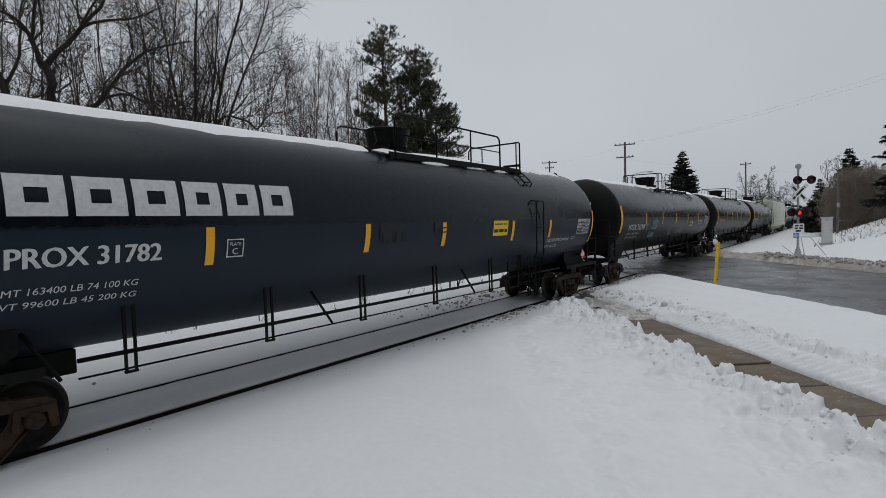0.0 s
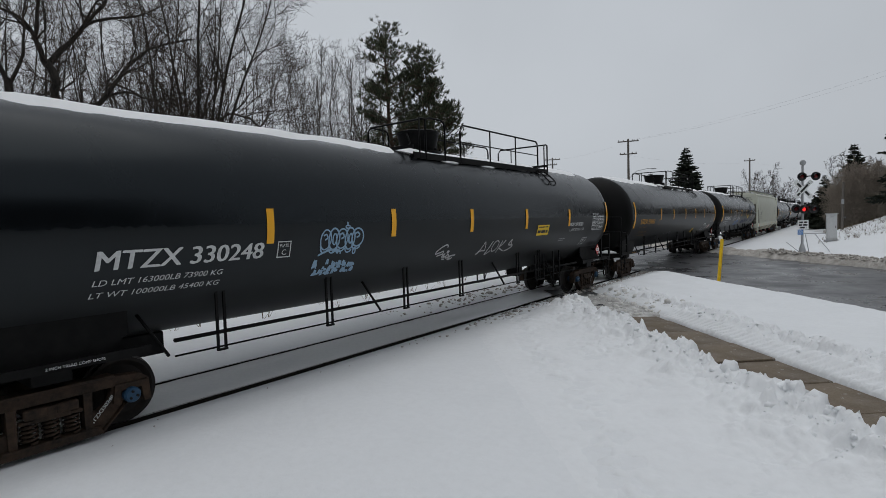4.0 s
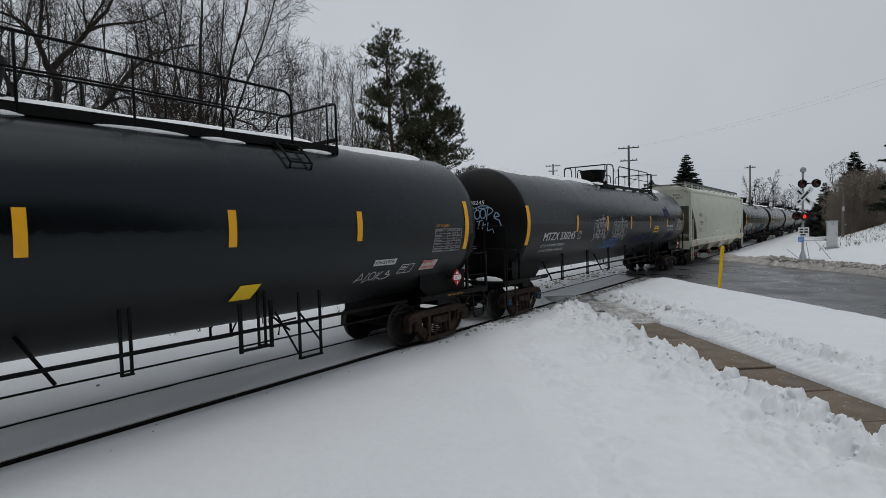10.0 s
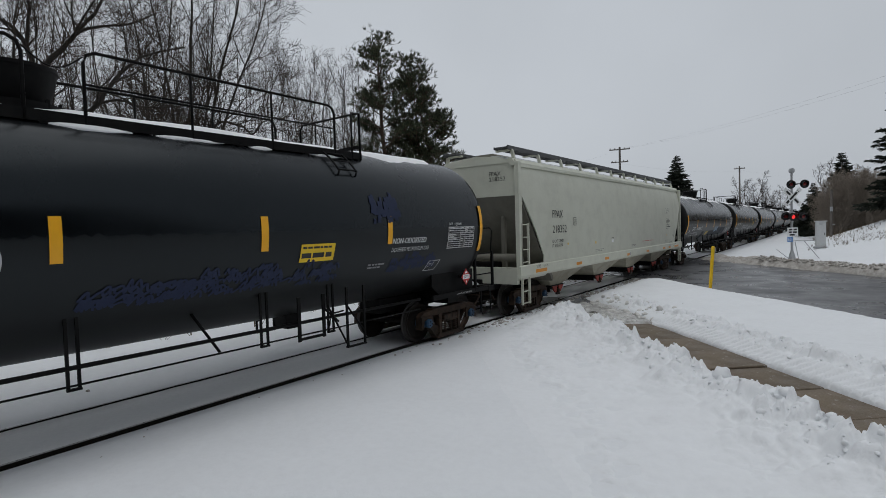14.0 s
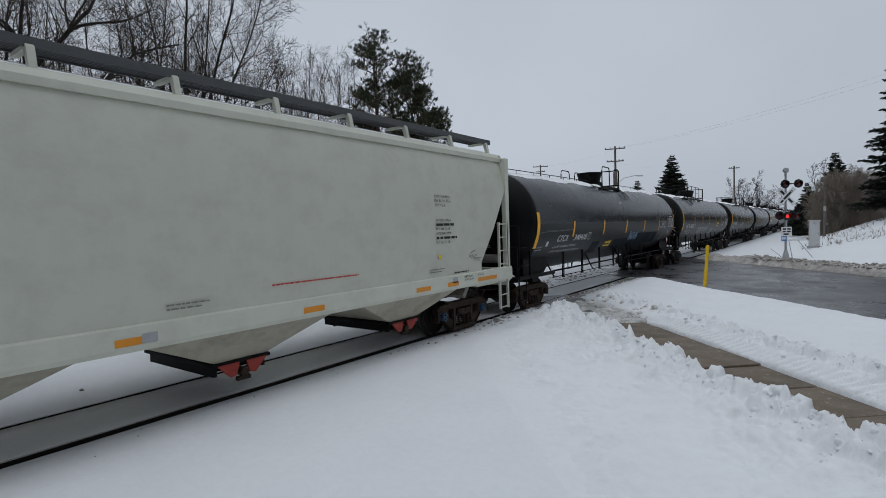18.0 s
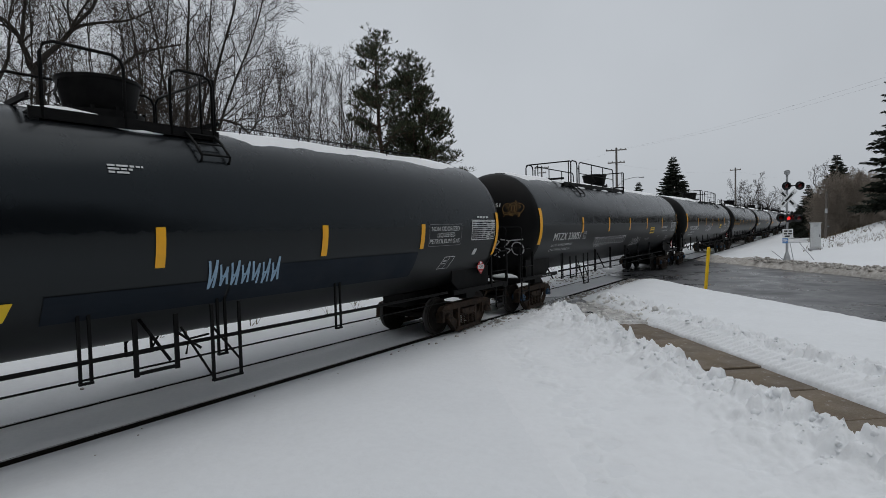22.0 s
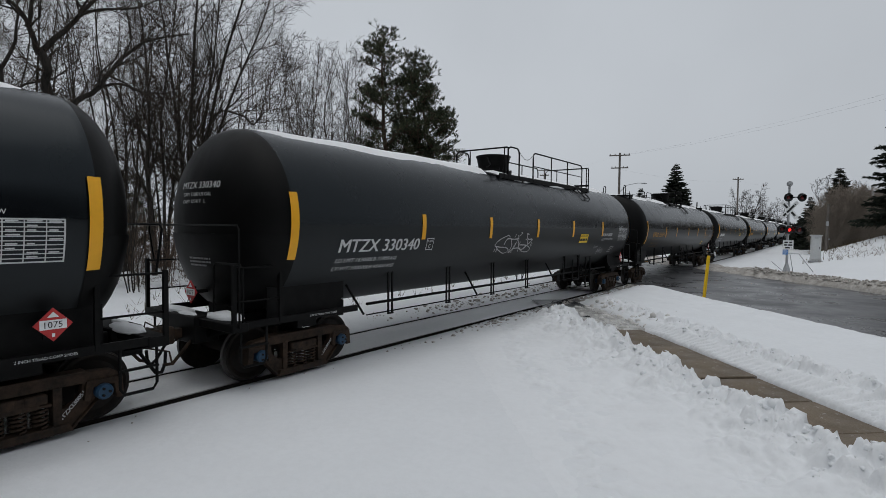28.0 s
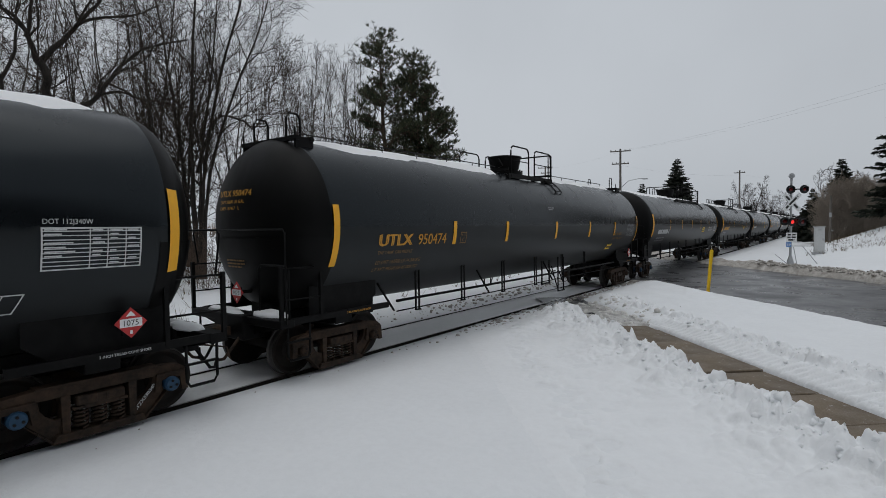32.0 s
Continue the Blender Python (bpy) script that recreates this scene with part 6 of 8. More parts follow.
    lettering(car, "LT WT 67100", -7.73, 1.97, 0.10, 0.82, DARKTEXT, side=1.602)
    plate_box(car, -6.05, 2.64, DARKTEXT, 0.25, 0.27, "C", side=1.62)
    for y, w in ((-8.93, 0.75), (-5.86, 0.5), (-3.06, 0.48), (-0.3, 0.45), (2.6, 0.45), (5.6, 0.5), (6.75, 0.45), (8.05, 0.93)):
        bm = panel(w, 0.10)
        on_side("reflective_stripe", bm, AMBER, car, y, 1.27, "", 1.62)
    lettering(car, "JACK HERE", -8.4, 1.42, 0.05, 0.30, DARKTEXT, side=1.62)
    lettering(car, "PULL HERE", -8.9, 1.46, 0.04, 0.28, DARKTEXT, side=1.62)
    lettering(car, "LIFT HERE", -8.88, 1.40, 0.04, 0.26, DARKTEXT, side=1.62)
    lettering(car, "JACK HERE", 8.05, 1.42, 0.045, 0.28, DARKTEXT, side=1.62)
    for z, body, w in ((3.33, "EXW 10-8 H 8-3", 0.62), (3.23, "EW 8-2 H 15-2", 0.62), (3.13, "CU FT 6241", 0.40)):
        lettering(car, body, 6.38, z, 0.065, w, DARKTEXT, side=1.582 if z > 3.2 else 1.59)
    for k, (body, w) in enumerate((("EXTERIOR PAINT", 0.58), ("", 0.68), ("PLT 442 11-18", 0.52), ("INTERIOR LINING", 0.58), ("", 0.80), ("PLT 442 11-18", 0.52))):
        z = 2.79 - 0.10 * k
        if body:
            lettering(car, body, 6.37, z, 0.06, w, DARKTEXT, side=1.62)
        else:
            small_print(car, 6.37, z, [w], 0.055, 0, DARKTEXT, 51 + k, side=1.62)
    lettering(car, "EMPTY LOAD", 7.45, 1.42, 0.05, 0.36, DARKTEXT, side=1.62)
    lettering(car, "NO ADJ. BLOCK", 7.45, 1.35, 0.05, 0.42, DARKTEXT, side=1.62)
    small_print(car, 7.05, 1.56, [0.6], 0.03, 0.02, DARKTEXT, 58, side=1.605)
    on_side("paint_dot", panel(0.10, 0.10), DECAL_YELLOW, car, 6.45, 1.93, "", 1.605)
    on_side("paint_dot", panel(0.09, 0.07), DECAL_YELLOW, car, -6.55, 2.0, "", 1.606)
    on_side("graffiti", tag(SIGNED, 0.55, 0.30, 0.012), DARKTEXT, car, 7.7, 1.76, "thin dark scribble", 1.606)
    on_side("data_tag", panel(0.22, 0.13), GALV, car, 6.95, 1.34, "", 1.62)
    on_side("data_tag", panel(0.20, 0.13), GALV, car, 0.02, 1.27, "dull metal plate", 1.622)
    on_side("data_tag", panel(0.22, 0.11), SIGN_WHITE, car, -2.2, 1.92, "small white plate", 1.606)
    small_print(car, -2.22, 2.08, [0.24], 0.03, 0.0, DARKTEXT, 307, side=1.608)
    on_side("paint_dot", panel(0.10, 0.10), DECAL_YELLOW, car, -4.0, 1.93, "", 1.606)
    for z, body, w in ((4.16, "FPAX", 0.4), (4.0, "218352", 0.55)):
        bm = text_bm(body, 0.12, w)
        for v in bm.verts:
            v.co = (0.55 + v.co.x, -9.688, z + v.co.y)
        part("end_lettering", bm, DARKTEXT, car)
    car.matrix_basis = pose(TRACK, c, 0)
    return car, c


for maker in (car_one, car_two, car_three, car_four, build_hopper, car_six, car_seven, car_eight, car_nine):
    add_car(*maker())


def distant_cars():
    """The rest of the train, of three alike kinds of tank car."""
    kinds = []
    for k, (sp, lab) in enumerate(((dict(MTZX, seed=12, far=True), "black tank car far down the train"), (dict(seed=13, far=True, platform=(-1.4, 1.6), spans=((-1.25, -0.1), (0.3, 1.5)), chains=(), guards=(1.55,), dome=0.0, ladder=1.2, hand_lines=((-8.9, -1.5), (2.0, 7.4))), "black tank car with a short walkway down the train"), (dict(MTZX, seed=14, far=True, platform=(-5.45, 1.5), spans=((-4.8, -4.2), (-4.0, 0.0)), chains=(), guards=(-4.8, 1.5), dome=0.2, ladder=-4.75), "black tank car with its walkway set forward"))):
        c = 195.55 + 20.65 * k
        car = build_tank_car(lab, c, sp)
        mat = (WHITE, ORANGE, WHITE)[k]
        small_print(car, -7.9, 2.2, [2.2], 0.22, 0, mat, 101 + k)
        small_print(car, -7.9, 1.95, [1.6, 1.6], 0.08, 0.07, FAINT, 104 + k)
        spec_table(1.0, 0.5, 5, (0.5,), WHITE, car, 7.56, 2.2, 107)
        lpg_lines(car, 5.7, 2.38)
        yellow_decal(car, 3.42, 2.16)
        kinds.append(car)
        add_car(car, c)
    for k in range(3, 13):
        c = 195.55 + 20.65 * k
        add_car(copy_thing(kinds[(k * 2 + k // 3) % 3], pose(TRACK, c, 0)), c)


distant_cars()

# ---------------------------------------------------------------- footway, verge and crossing


def place(w, s_, z=0.0):
    return Vector((NX * w + UX * s_, NY * w + UY * s_, z))




def build_footway():
    base = quad_strip("pavement", ASPHALT, WALK0 - 0.05, WALK1 + 0.05, -14, 17.2, -0.035, "wet concrete footway cleared of snow", nw=2, ns=20, cat="footway")
    bm = bmesh.new()
    box(bm, -0.618, 0.618, WALK0, WALK1, -0.10, 0.0, 0.012)
    me = bpy.data.meshes.new("slab")
    bm.to_mesh(me)
    bm.free()
    me.materials.append(CONCRETE)
    rnd = random.Random(3)
    turn = math.degrees(math.atan2(UY, UX))
    m = Matrix(((UX, NX, 0, 0), (UY, NY, 0, 0), (0, 0, 1, 0), (0, 0, 0, 1)))
    for k in range(22):
        s_ = 13.235 - 1.27 * k
        ob = link("slab", me, [], base)
        ob.matrix_basis = m @ pose(s_, 0, rnd.uniform(-0.012, 0.006), rnd.uniform(-0.35, 0.35), rnd.uniform(-0.35, 0.35), 0)


build_footway()
quad_strip("crossing_apron", ASPHALT, WALK0 + 0.1, WALK1 + 0.9, 14.3, 19.2, -0.012, "wet asphalt apron beside the rails", nw=8, ns=16, cat="apron")


def blob_template(seed):
    bm = bmesh.new()
    bmesh.ops.create_icosphere(bm, subdivisions=2 if seed % 2 else 1, radius=1.0)
    vs = []
    for v in bm.verts:
        n = v.co.normalized()
        q = 1 + 0.55 * noise.noise(n * 1.6 + Vector((seed * 3.1, 0, 0))) + 0.35 * noise.noise(n * 3.7 + Vector((0, seed * 2.3, 0)))
        vs.append(tuple(n * q))
    bm.verts.index_update()
    fs = [tuple(v.index for v in f.verts) for f in bm.faces]
    bm.free()
    return vs, fs


BLOBS = [blob_template(k) for k in range(8)]


def lump_field(name, label, mat, spots):
    """Loose lumps of snow: spots are (x, y, z, size)."""
    rnd = random.Random(len(spots))
    verts, faces = [], []
    for x, y, z, size in spots:
        vs, fs = BLOBS[rnd.randrange(8)]
        a = rnd.uniform(0, 6.28)
        ca, sa = math.cos(a), math.sin(a)
        kx, ky, kz = size * rnd.uniform(0.7, 1.3), size * rnd.uniform(0.7, 1.3), size * rnd.uniform(0.5, 0.95)
        o = len(verts)
        verts += [(x + kx * p[0] * ca - ky * p[1] * sa, y + kx * p[0] * sa + ky * p[1] * ca, z + kz * p[2]) for p in vs]
        faces += [tuple(i + o for i in f) for f in fs]
    ob = link(name, from_lists(name, verts, faces, True), mat)
    return tagged(ob, label, "snow", kind="stuff")  # crumbs too many to count


def chunks(x, y, f, seed):
    """Broken blocks: flat tops of uneven height, parted by cracks."""
    d, near = noise.voronoi(Vector((x * f + 0.5 * noise.noise(Vector((x * 2, y * 2, seed))), y * f + 0.5 * noise.noise(Vector((y * 2, x * 2, seed))), seed)))
    return min(1.0, (d[1] - d[0]) * 3.2) * (0.55 + 0.75 * noise.noise(near[0] * 3.7))


def bank_strip(name, label, mat, w0, w1, s0, s1, dw, ds, rise, soft=3):
    nw, ns = int((w1 - w0) / dw), int((s1 - s0) / ds)
    verts, faces = [], []
    for j in range(ns + 1):
        for i in range(nw + 1):
            w, s_ = w0 + (w1 - w0) * i / nw, s0 + (s1 - s0) * j / ns
            p = place(w, s_)
            fade = step(0, soft, i) * step(0, 3, nw - i) * step(0, 4, j) * step(0, 4, ns - j)
            z = rise(w, s_, p.x, p.y)
            low = min(z, ground_height(p.x, p.y)) - 0.02
            verts.append((p.x + 0.02 * noise.noise(p * 9), p.y + 0.02 * noise.noise(p * 9 + Vector((5, 0, 0))), z * fade + low * (1 - fade)))
    n = nw + 1
    for j in range(ns):
        for i in range(nw):
            faces.append((j * n + i, j * n + i + 1, (j + 1) * n + i + 1, (j + 1) * n + i))
    ob = link(name, from_lists(name, verts, faces, True), mat)
    return tagged(ob, label, "snow bank", kind="structure")


def near_rise(w, s_, x, y):
    crest = WALK0 - 0.22 + 0.13 * noise.noise(Vector((s_ * 0.9, 3.0, 0))) + 0.05 * noise.noise(Vector((s_ * 3.4, 5.0, 0)))
    tall = 0.23 + 0.12 * noise.noise(Vector((s_ * 0.75, 7.0, 0))) + 0.16 * max(0.0, noise.noise(Vector((s_ * 2.3, 9.0, 0))))
    tall *= step(16.2, 14.6, s_)
    q = w - crest
    shape = math.exp(-(q / 0.75) ** 2) if q < 0 else math.exp(-(q / 0.24) ** 2)
    body = tall * shape
    broken = step(-1.3, -0.2, q) * step(0.5, 0.2, q)
    trod = step(-2.4, -0.9, q) * step(0.4, -0.1, q)
    rough = broken * (0.12 * (chunks(x, y, 3.1, 1.0) - 0.4) + 0.065 * (chunks(x, y, 7, 2.0) - 0.4) + 0.030 * (chunks(x, y, 15, 3.0) - 0.4)) * (0.35 + 1.3 * shape)
    rough += 0.034 * noise.fractal(Vector((x * 6, y * 6, 0)), 0.9, 2.0, 5) * (0.06 + 0.94 * broken)
    rough += trod * (0.060 * noise.noise(Vector((x * 2.6, y * 2.6, 4))) + 0.085 * (chunks(x, y, 5.5, 8.0) - 0.4) * max(0.0, 0.4 + noise.noise(Vector((x * 0.9, y * 0.9, 14)))))
    # an old trail of footprints that wanders along the bank
    way = 2.12 + 0.10 * math.sin(s_ * 1.1) + 0.085 * (s_ - 4.7)
    side = w - way
    if abs(side) < 0.6:
        pace = math.sin(s_ * math.tau / 0.66 + (math.pi if side > 0 else 0.0) + 1.2 * noise.noise(Vector((s_, 3, 3))))
        rough -= 0.10 * step(0.1, 0.8, pace) * math.exp(-((abs(side) - 0.14) / 0.10) ** 2) * (0.5 + noise.noise(Vector((x * 1.3, y * 1.3, 24))))
        rough += 0.055 * math.exp(-(side / 0.35) ** 2) * noise.noise(Vector((x * 6, y * 6, 34)))
    wl = min(w, 4.45)
    p = place(wl, s_)
    base = (ground_height(p.x, p.y) + 0.012) * step(0.42, -0.15, q)
    return base + body + rough


def verge_rise(w, s_, x, y):
    q = w - WALK1
    tall = 0.31 + 0.08 * noise.noise(Vector((s_ * 0.8, 13.0, 0)))
    crest = 0.72 + 0.10 * noise.noise(Vector((s_ * 0.7, 17.0, 0)))
    shape = step(0.02, crest, q)
    back = 1.0 if q < crest else math.exp(-((q - crest) / 0.55) ** 2)
    worn = 0.45 + 0.75 * abs(noise.noise(Vector((s_ * 0.6, q * 1.5, 61.0))))
    lug = abs(math.sin((s_ + 0.60 * q + 0.05 * noise.noise(Vector((s_ * 2, q * 3, 5)))) * math.pi / 0.19))
    ribs = 0.10 * worn * step(0.12, 0.55, lug) * step(0.0, 0.06, q) * step(0.56, 0.36, q) * step(13.6, 12.4, s_)
    broken = step(0.32, 0.55, q) * step(1.9, 1.0, q)
    rough = broken * (0.18 * (chunks(x, y, 3.4, 4.0) - 0.4) + 0.08 * (chunks(x, y, 7.5, 6.0) - 0.4) + 0.03 * (chunks(x, y, 16, 7.0) - 0.4)) + (0.012 + 0.035 * broken) * noise.fractal(Vector((x * 6, y * 6, 2)), 0.9, 2.0, 5)
    return 0.02 + tall * shape * (0.45 + 0.55 * back) + ribs + rough


bank_strip("snow_bank_1", "broken ridge of shovelled snow beside the footway", CLODS, 1.2, WALK0 + 0.45, 0.8, 16.6, 0.030, 0.036, near_rise, 20)
bank_strip("snow_bank_2", "ploughed snow edge with tyre ribs along the footway", CLODS, WALK1 - 0.02, WALK1 + 2.2, 0.5, 17.6, 0.04, 0.03, verge_rise)


def bank_spots():
    rnd = random.Random(8)
    out = []
    for _ in range(700):
        s_ = rnd.uniform(1.5, 15.4)
        w = WALK0 - 0.20 + rnd.gauss(-0.1, 0.28)
        p = place(w, s_)
        if p.x < -7.3 or w > WALK0 + 0.3:
            continue
        size = 0.012 + 0.045 * rnd.random() ** 3
        out.append((p.x, p.y, near_rise(w, s_, p.x, p.y) - size * 0.15, size))
    for w, s_, size in ((4.72, 7.35, 0.15), (4.76, 7.15, 0.11), (4.76, 6.3, 0.11), (4.7, 5.7, 0.12), (4.68, 6.0, 0.10), (4.74, 9.4, 0.09), (4.74, 10.8, 0.08), (4.76, 12.3, 0.09)):
        p = place(w, s_)
        out.append((p.x, p.y, near_rise(w, s_, p.x, p.y) - size * 0.1, size))
    return out


def verge_spots():
    rnd = random.Random(9)
    out = []
    for _ in range(600):
        s_ = rnd.uniform(0.8, 17.2)
        w = WALK1 + 0.75 + rnd.gauss(0, 0.28)
        p = place(w, s_)
        if p.x < -7.5 or not WALK1 + 0.3 < w < WALK1 + 2:
            continue
        size = 0.010 + 0.045 * rnd.random() ** 3
        out.append((p.x, p.y, verge_rise(w, s_, p.x, p.y) - size * 0.15, size))
    return out


def far_bank_spots():
    rnd = random.Random(10)
    out = []
    for _ in range(2200):
        s_ = rnd.uniform(6, 30)
        w = ROAD1 + 0.55 + abs(rnd.gauss(0, 0.5)) - 0.25
        p = place(w, s_)
        if abs(p.x - TRACK) < 1.8:
            continue
        size = 0.018 + 0.06 * rnd.random() ** 2.5
        out.append((p.x, p.y, ground_height(p.x, p.y) + size * 0.25, size))
    return out


def rail_side_spots():
    """Crumbs along the rails, thick near the crossing and rare elsewhere."""
    rnd = random.Random(11)
    out = []
    for _ in range(2600):
        y = rnd.uniform(2.5, 30)
        if rnd.random() > 0.02 + 0.98 * step(9, 14, y):
            continue
        x = TRACK + (0.86 + abs(rnd.gauss(0, 0.16)) if rnd.random() < 0.6 else -0.95 - abs(rnd.gauss(0, 0.25)))
        if ROAD0 - 0.6 < across(x, y) < ROAD1 + 0.5:
            continue
        size = 0.008 + 0.06 * rnd.random() ** 3
        x += 0.5 * rnd.random() * (1 if x > TRACK else -1)
        out.append((x, y, ground_height(x, y) + size * 0.3, size))
    return out


def slush_rise(w, s_, x, y):
    thick = 0.055 * noise.noise(Vector((x * 1.3, y * 1.3, 71))) + 0.030 * noise.noise(Vector((x * 4.0, y * 4.0, 73))) + 0.05 * step(5.6, 6.5, w)
    return -0.006 + thick + 0.012 * noise.fractal(Vector((x * 9, y * 9, 75)), 1.0, 2.0, 3) if x > TRACK + 0.9 else -0.20


bank_strip("slush", "thin grey slush over the wet apron", SLUSH, 4.55, 7.2, 13.1, 17.4, 0.045, 0.045, slush_rise)


def slush_spots():
    """Gritty lumps heaped where the ploughed verge ends at the track."""
    rnd = random.Random(14)
    out = []
    for _ in range(420):
        s_, w = rnd.uniform(13.4, 17.3), 6.75 + rnd.gauss(0, 0.45)
        p = place(w, s_)
        if p.x < TRACK + 1.0 or w < 5.4:
            continue
        size = 0.015 + 0.085 * rnd.random() ** 3
        out.append((p.x, p.y, max(0.0, slush_rise(w, s_, p.x, p.y)) + 0.25 * step(6.5, 7.1, w) * rnd.random(), size))
    return out


lump_field("slush_clods", "gritty lumps of ploughed snow beside the track", SLUSH_CLOD, slush_spots())
lump_field("snow_clods", "loose white lumps of shovelled snow along the footway", CLODS, bank_spots())
lump_field("verge_clods", "ploughed snow lumps and tyre ribs on the verge", CLODS, verge_spots())
lump_field("dirty_clods", "brown gritty snow thrown up beside the road", DIRTY, far_bank_spots())
lump_field("track_clods", "small crumbs of snow beside the rails", DIRTY, rail_side_spots())

# ---------------------------------------------------------------- crossing signal, cabinet, posts


def ground_at(x, y):
    return ground_height(x, y) - 0.01


def build_marker_post():
    x, y = -3.83, 22.38
    z = ground_at(x, y)
    post = new("marker_post")
    bm = bmesh.new()
    n = 12
    rings = []
    spin(bm, [(0.0, 0.062), (1.86, 0.062), (1.90, 0.054), (1.915, 0.03)], n, "Z")
    soft_edges(part("tube", bm, POST_YELLOW, post))
    bm = bmesh.new()
    spin(bm, [(1.60, 0.065), (1.84, 0.065)], n, "Z")
    part("printed_band", bm, DECAL_YELLOW, post)
    post.matrix_basis = pose(x, y, z, 0, 4.2, 0)
    tagged(post, "leaning yellow plastic utility marker post in the verge", "marker post")


build_marker_post()


def hood_bm():
    """A signal head: a round backing, a lamp case and an open visor; it faces -y."""
    bm = bmesh.new()
    spin(bm, [(0.0, 0.26), (0.02, 0.26), (0.03, 0.16), (0.22, 0.13), (0.25, 0.06)], 24, "Y")
    n = 14
    for k in range(n):
        a0, a1 = math.radians(-35 + 250 * k / n), math.radians(-35 + 250 * (k + 1) / n)
        l0, l1 = 0.14 + 0.16 * max(0, math.sin(a0)), 0.14 + 0.16 * max(0, math.sin(a1))
        q = [(0.165 * math.cos(a0), 0.0, 0.165 * math.sin(a0)), (0.165 * math.cos(a1), 0.0, 0.165 * math.sin(a1)), (0.175 * math.cos(a1), -l1, 0.175 * math.sin(a1)), (0.175 * math.cos(a0), -l0, 0.175 * math.sin(a0))]
        bm.faces.new([bm.verts.new(p) for p in q])
    return bm


def lens_bm():
    bm = bmesh.new()
    spin(bm, [(-0.035, 0.02), (-0.03, 0.08), (-0.015, 0.13), (-0.002, 0.15)], 20, "Y")
    return bm


def signal_pair(mast, z, turn, lit, gap=0.48, shift=0.0, back=0.0):
    """A crossarm with two lamps; shift: how far it is set off to one side of the mast."""
    arm = bmesh.new()
    at = pose(0, 0, z, 0, 0, turn) @ pose(shift, back, 0)
    tube(arm, [(-gap, 0, 0), (-0.1, 0, 0.02), (0.1, 0, 0.02), (gap, 0, 0)], 0.035, 8)
    tube(arm, [(0, 0, 0), (-shift, -back, 0)], 0.04, 8)
    part("crossarm", arm, SIGNAL_BLACK, mast, at=at)
    for x in (-gap, gap):
        lamp_on = lit and x < 0
        h = part("signal_head", hood_bm(), SIGNAL_BLACK, mast, "black round signal head", at @ pose(x, -0.06, 0))
        l = part("lens", lens_bm(), LIT if lamp_on else LENS, h, "glowing red lens" if lamp_on else "dark red lens", Matrix.Diagonal((0.8, 1, 0.8, 1)))
        soft_edges(l, 60)


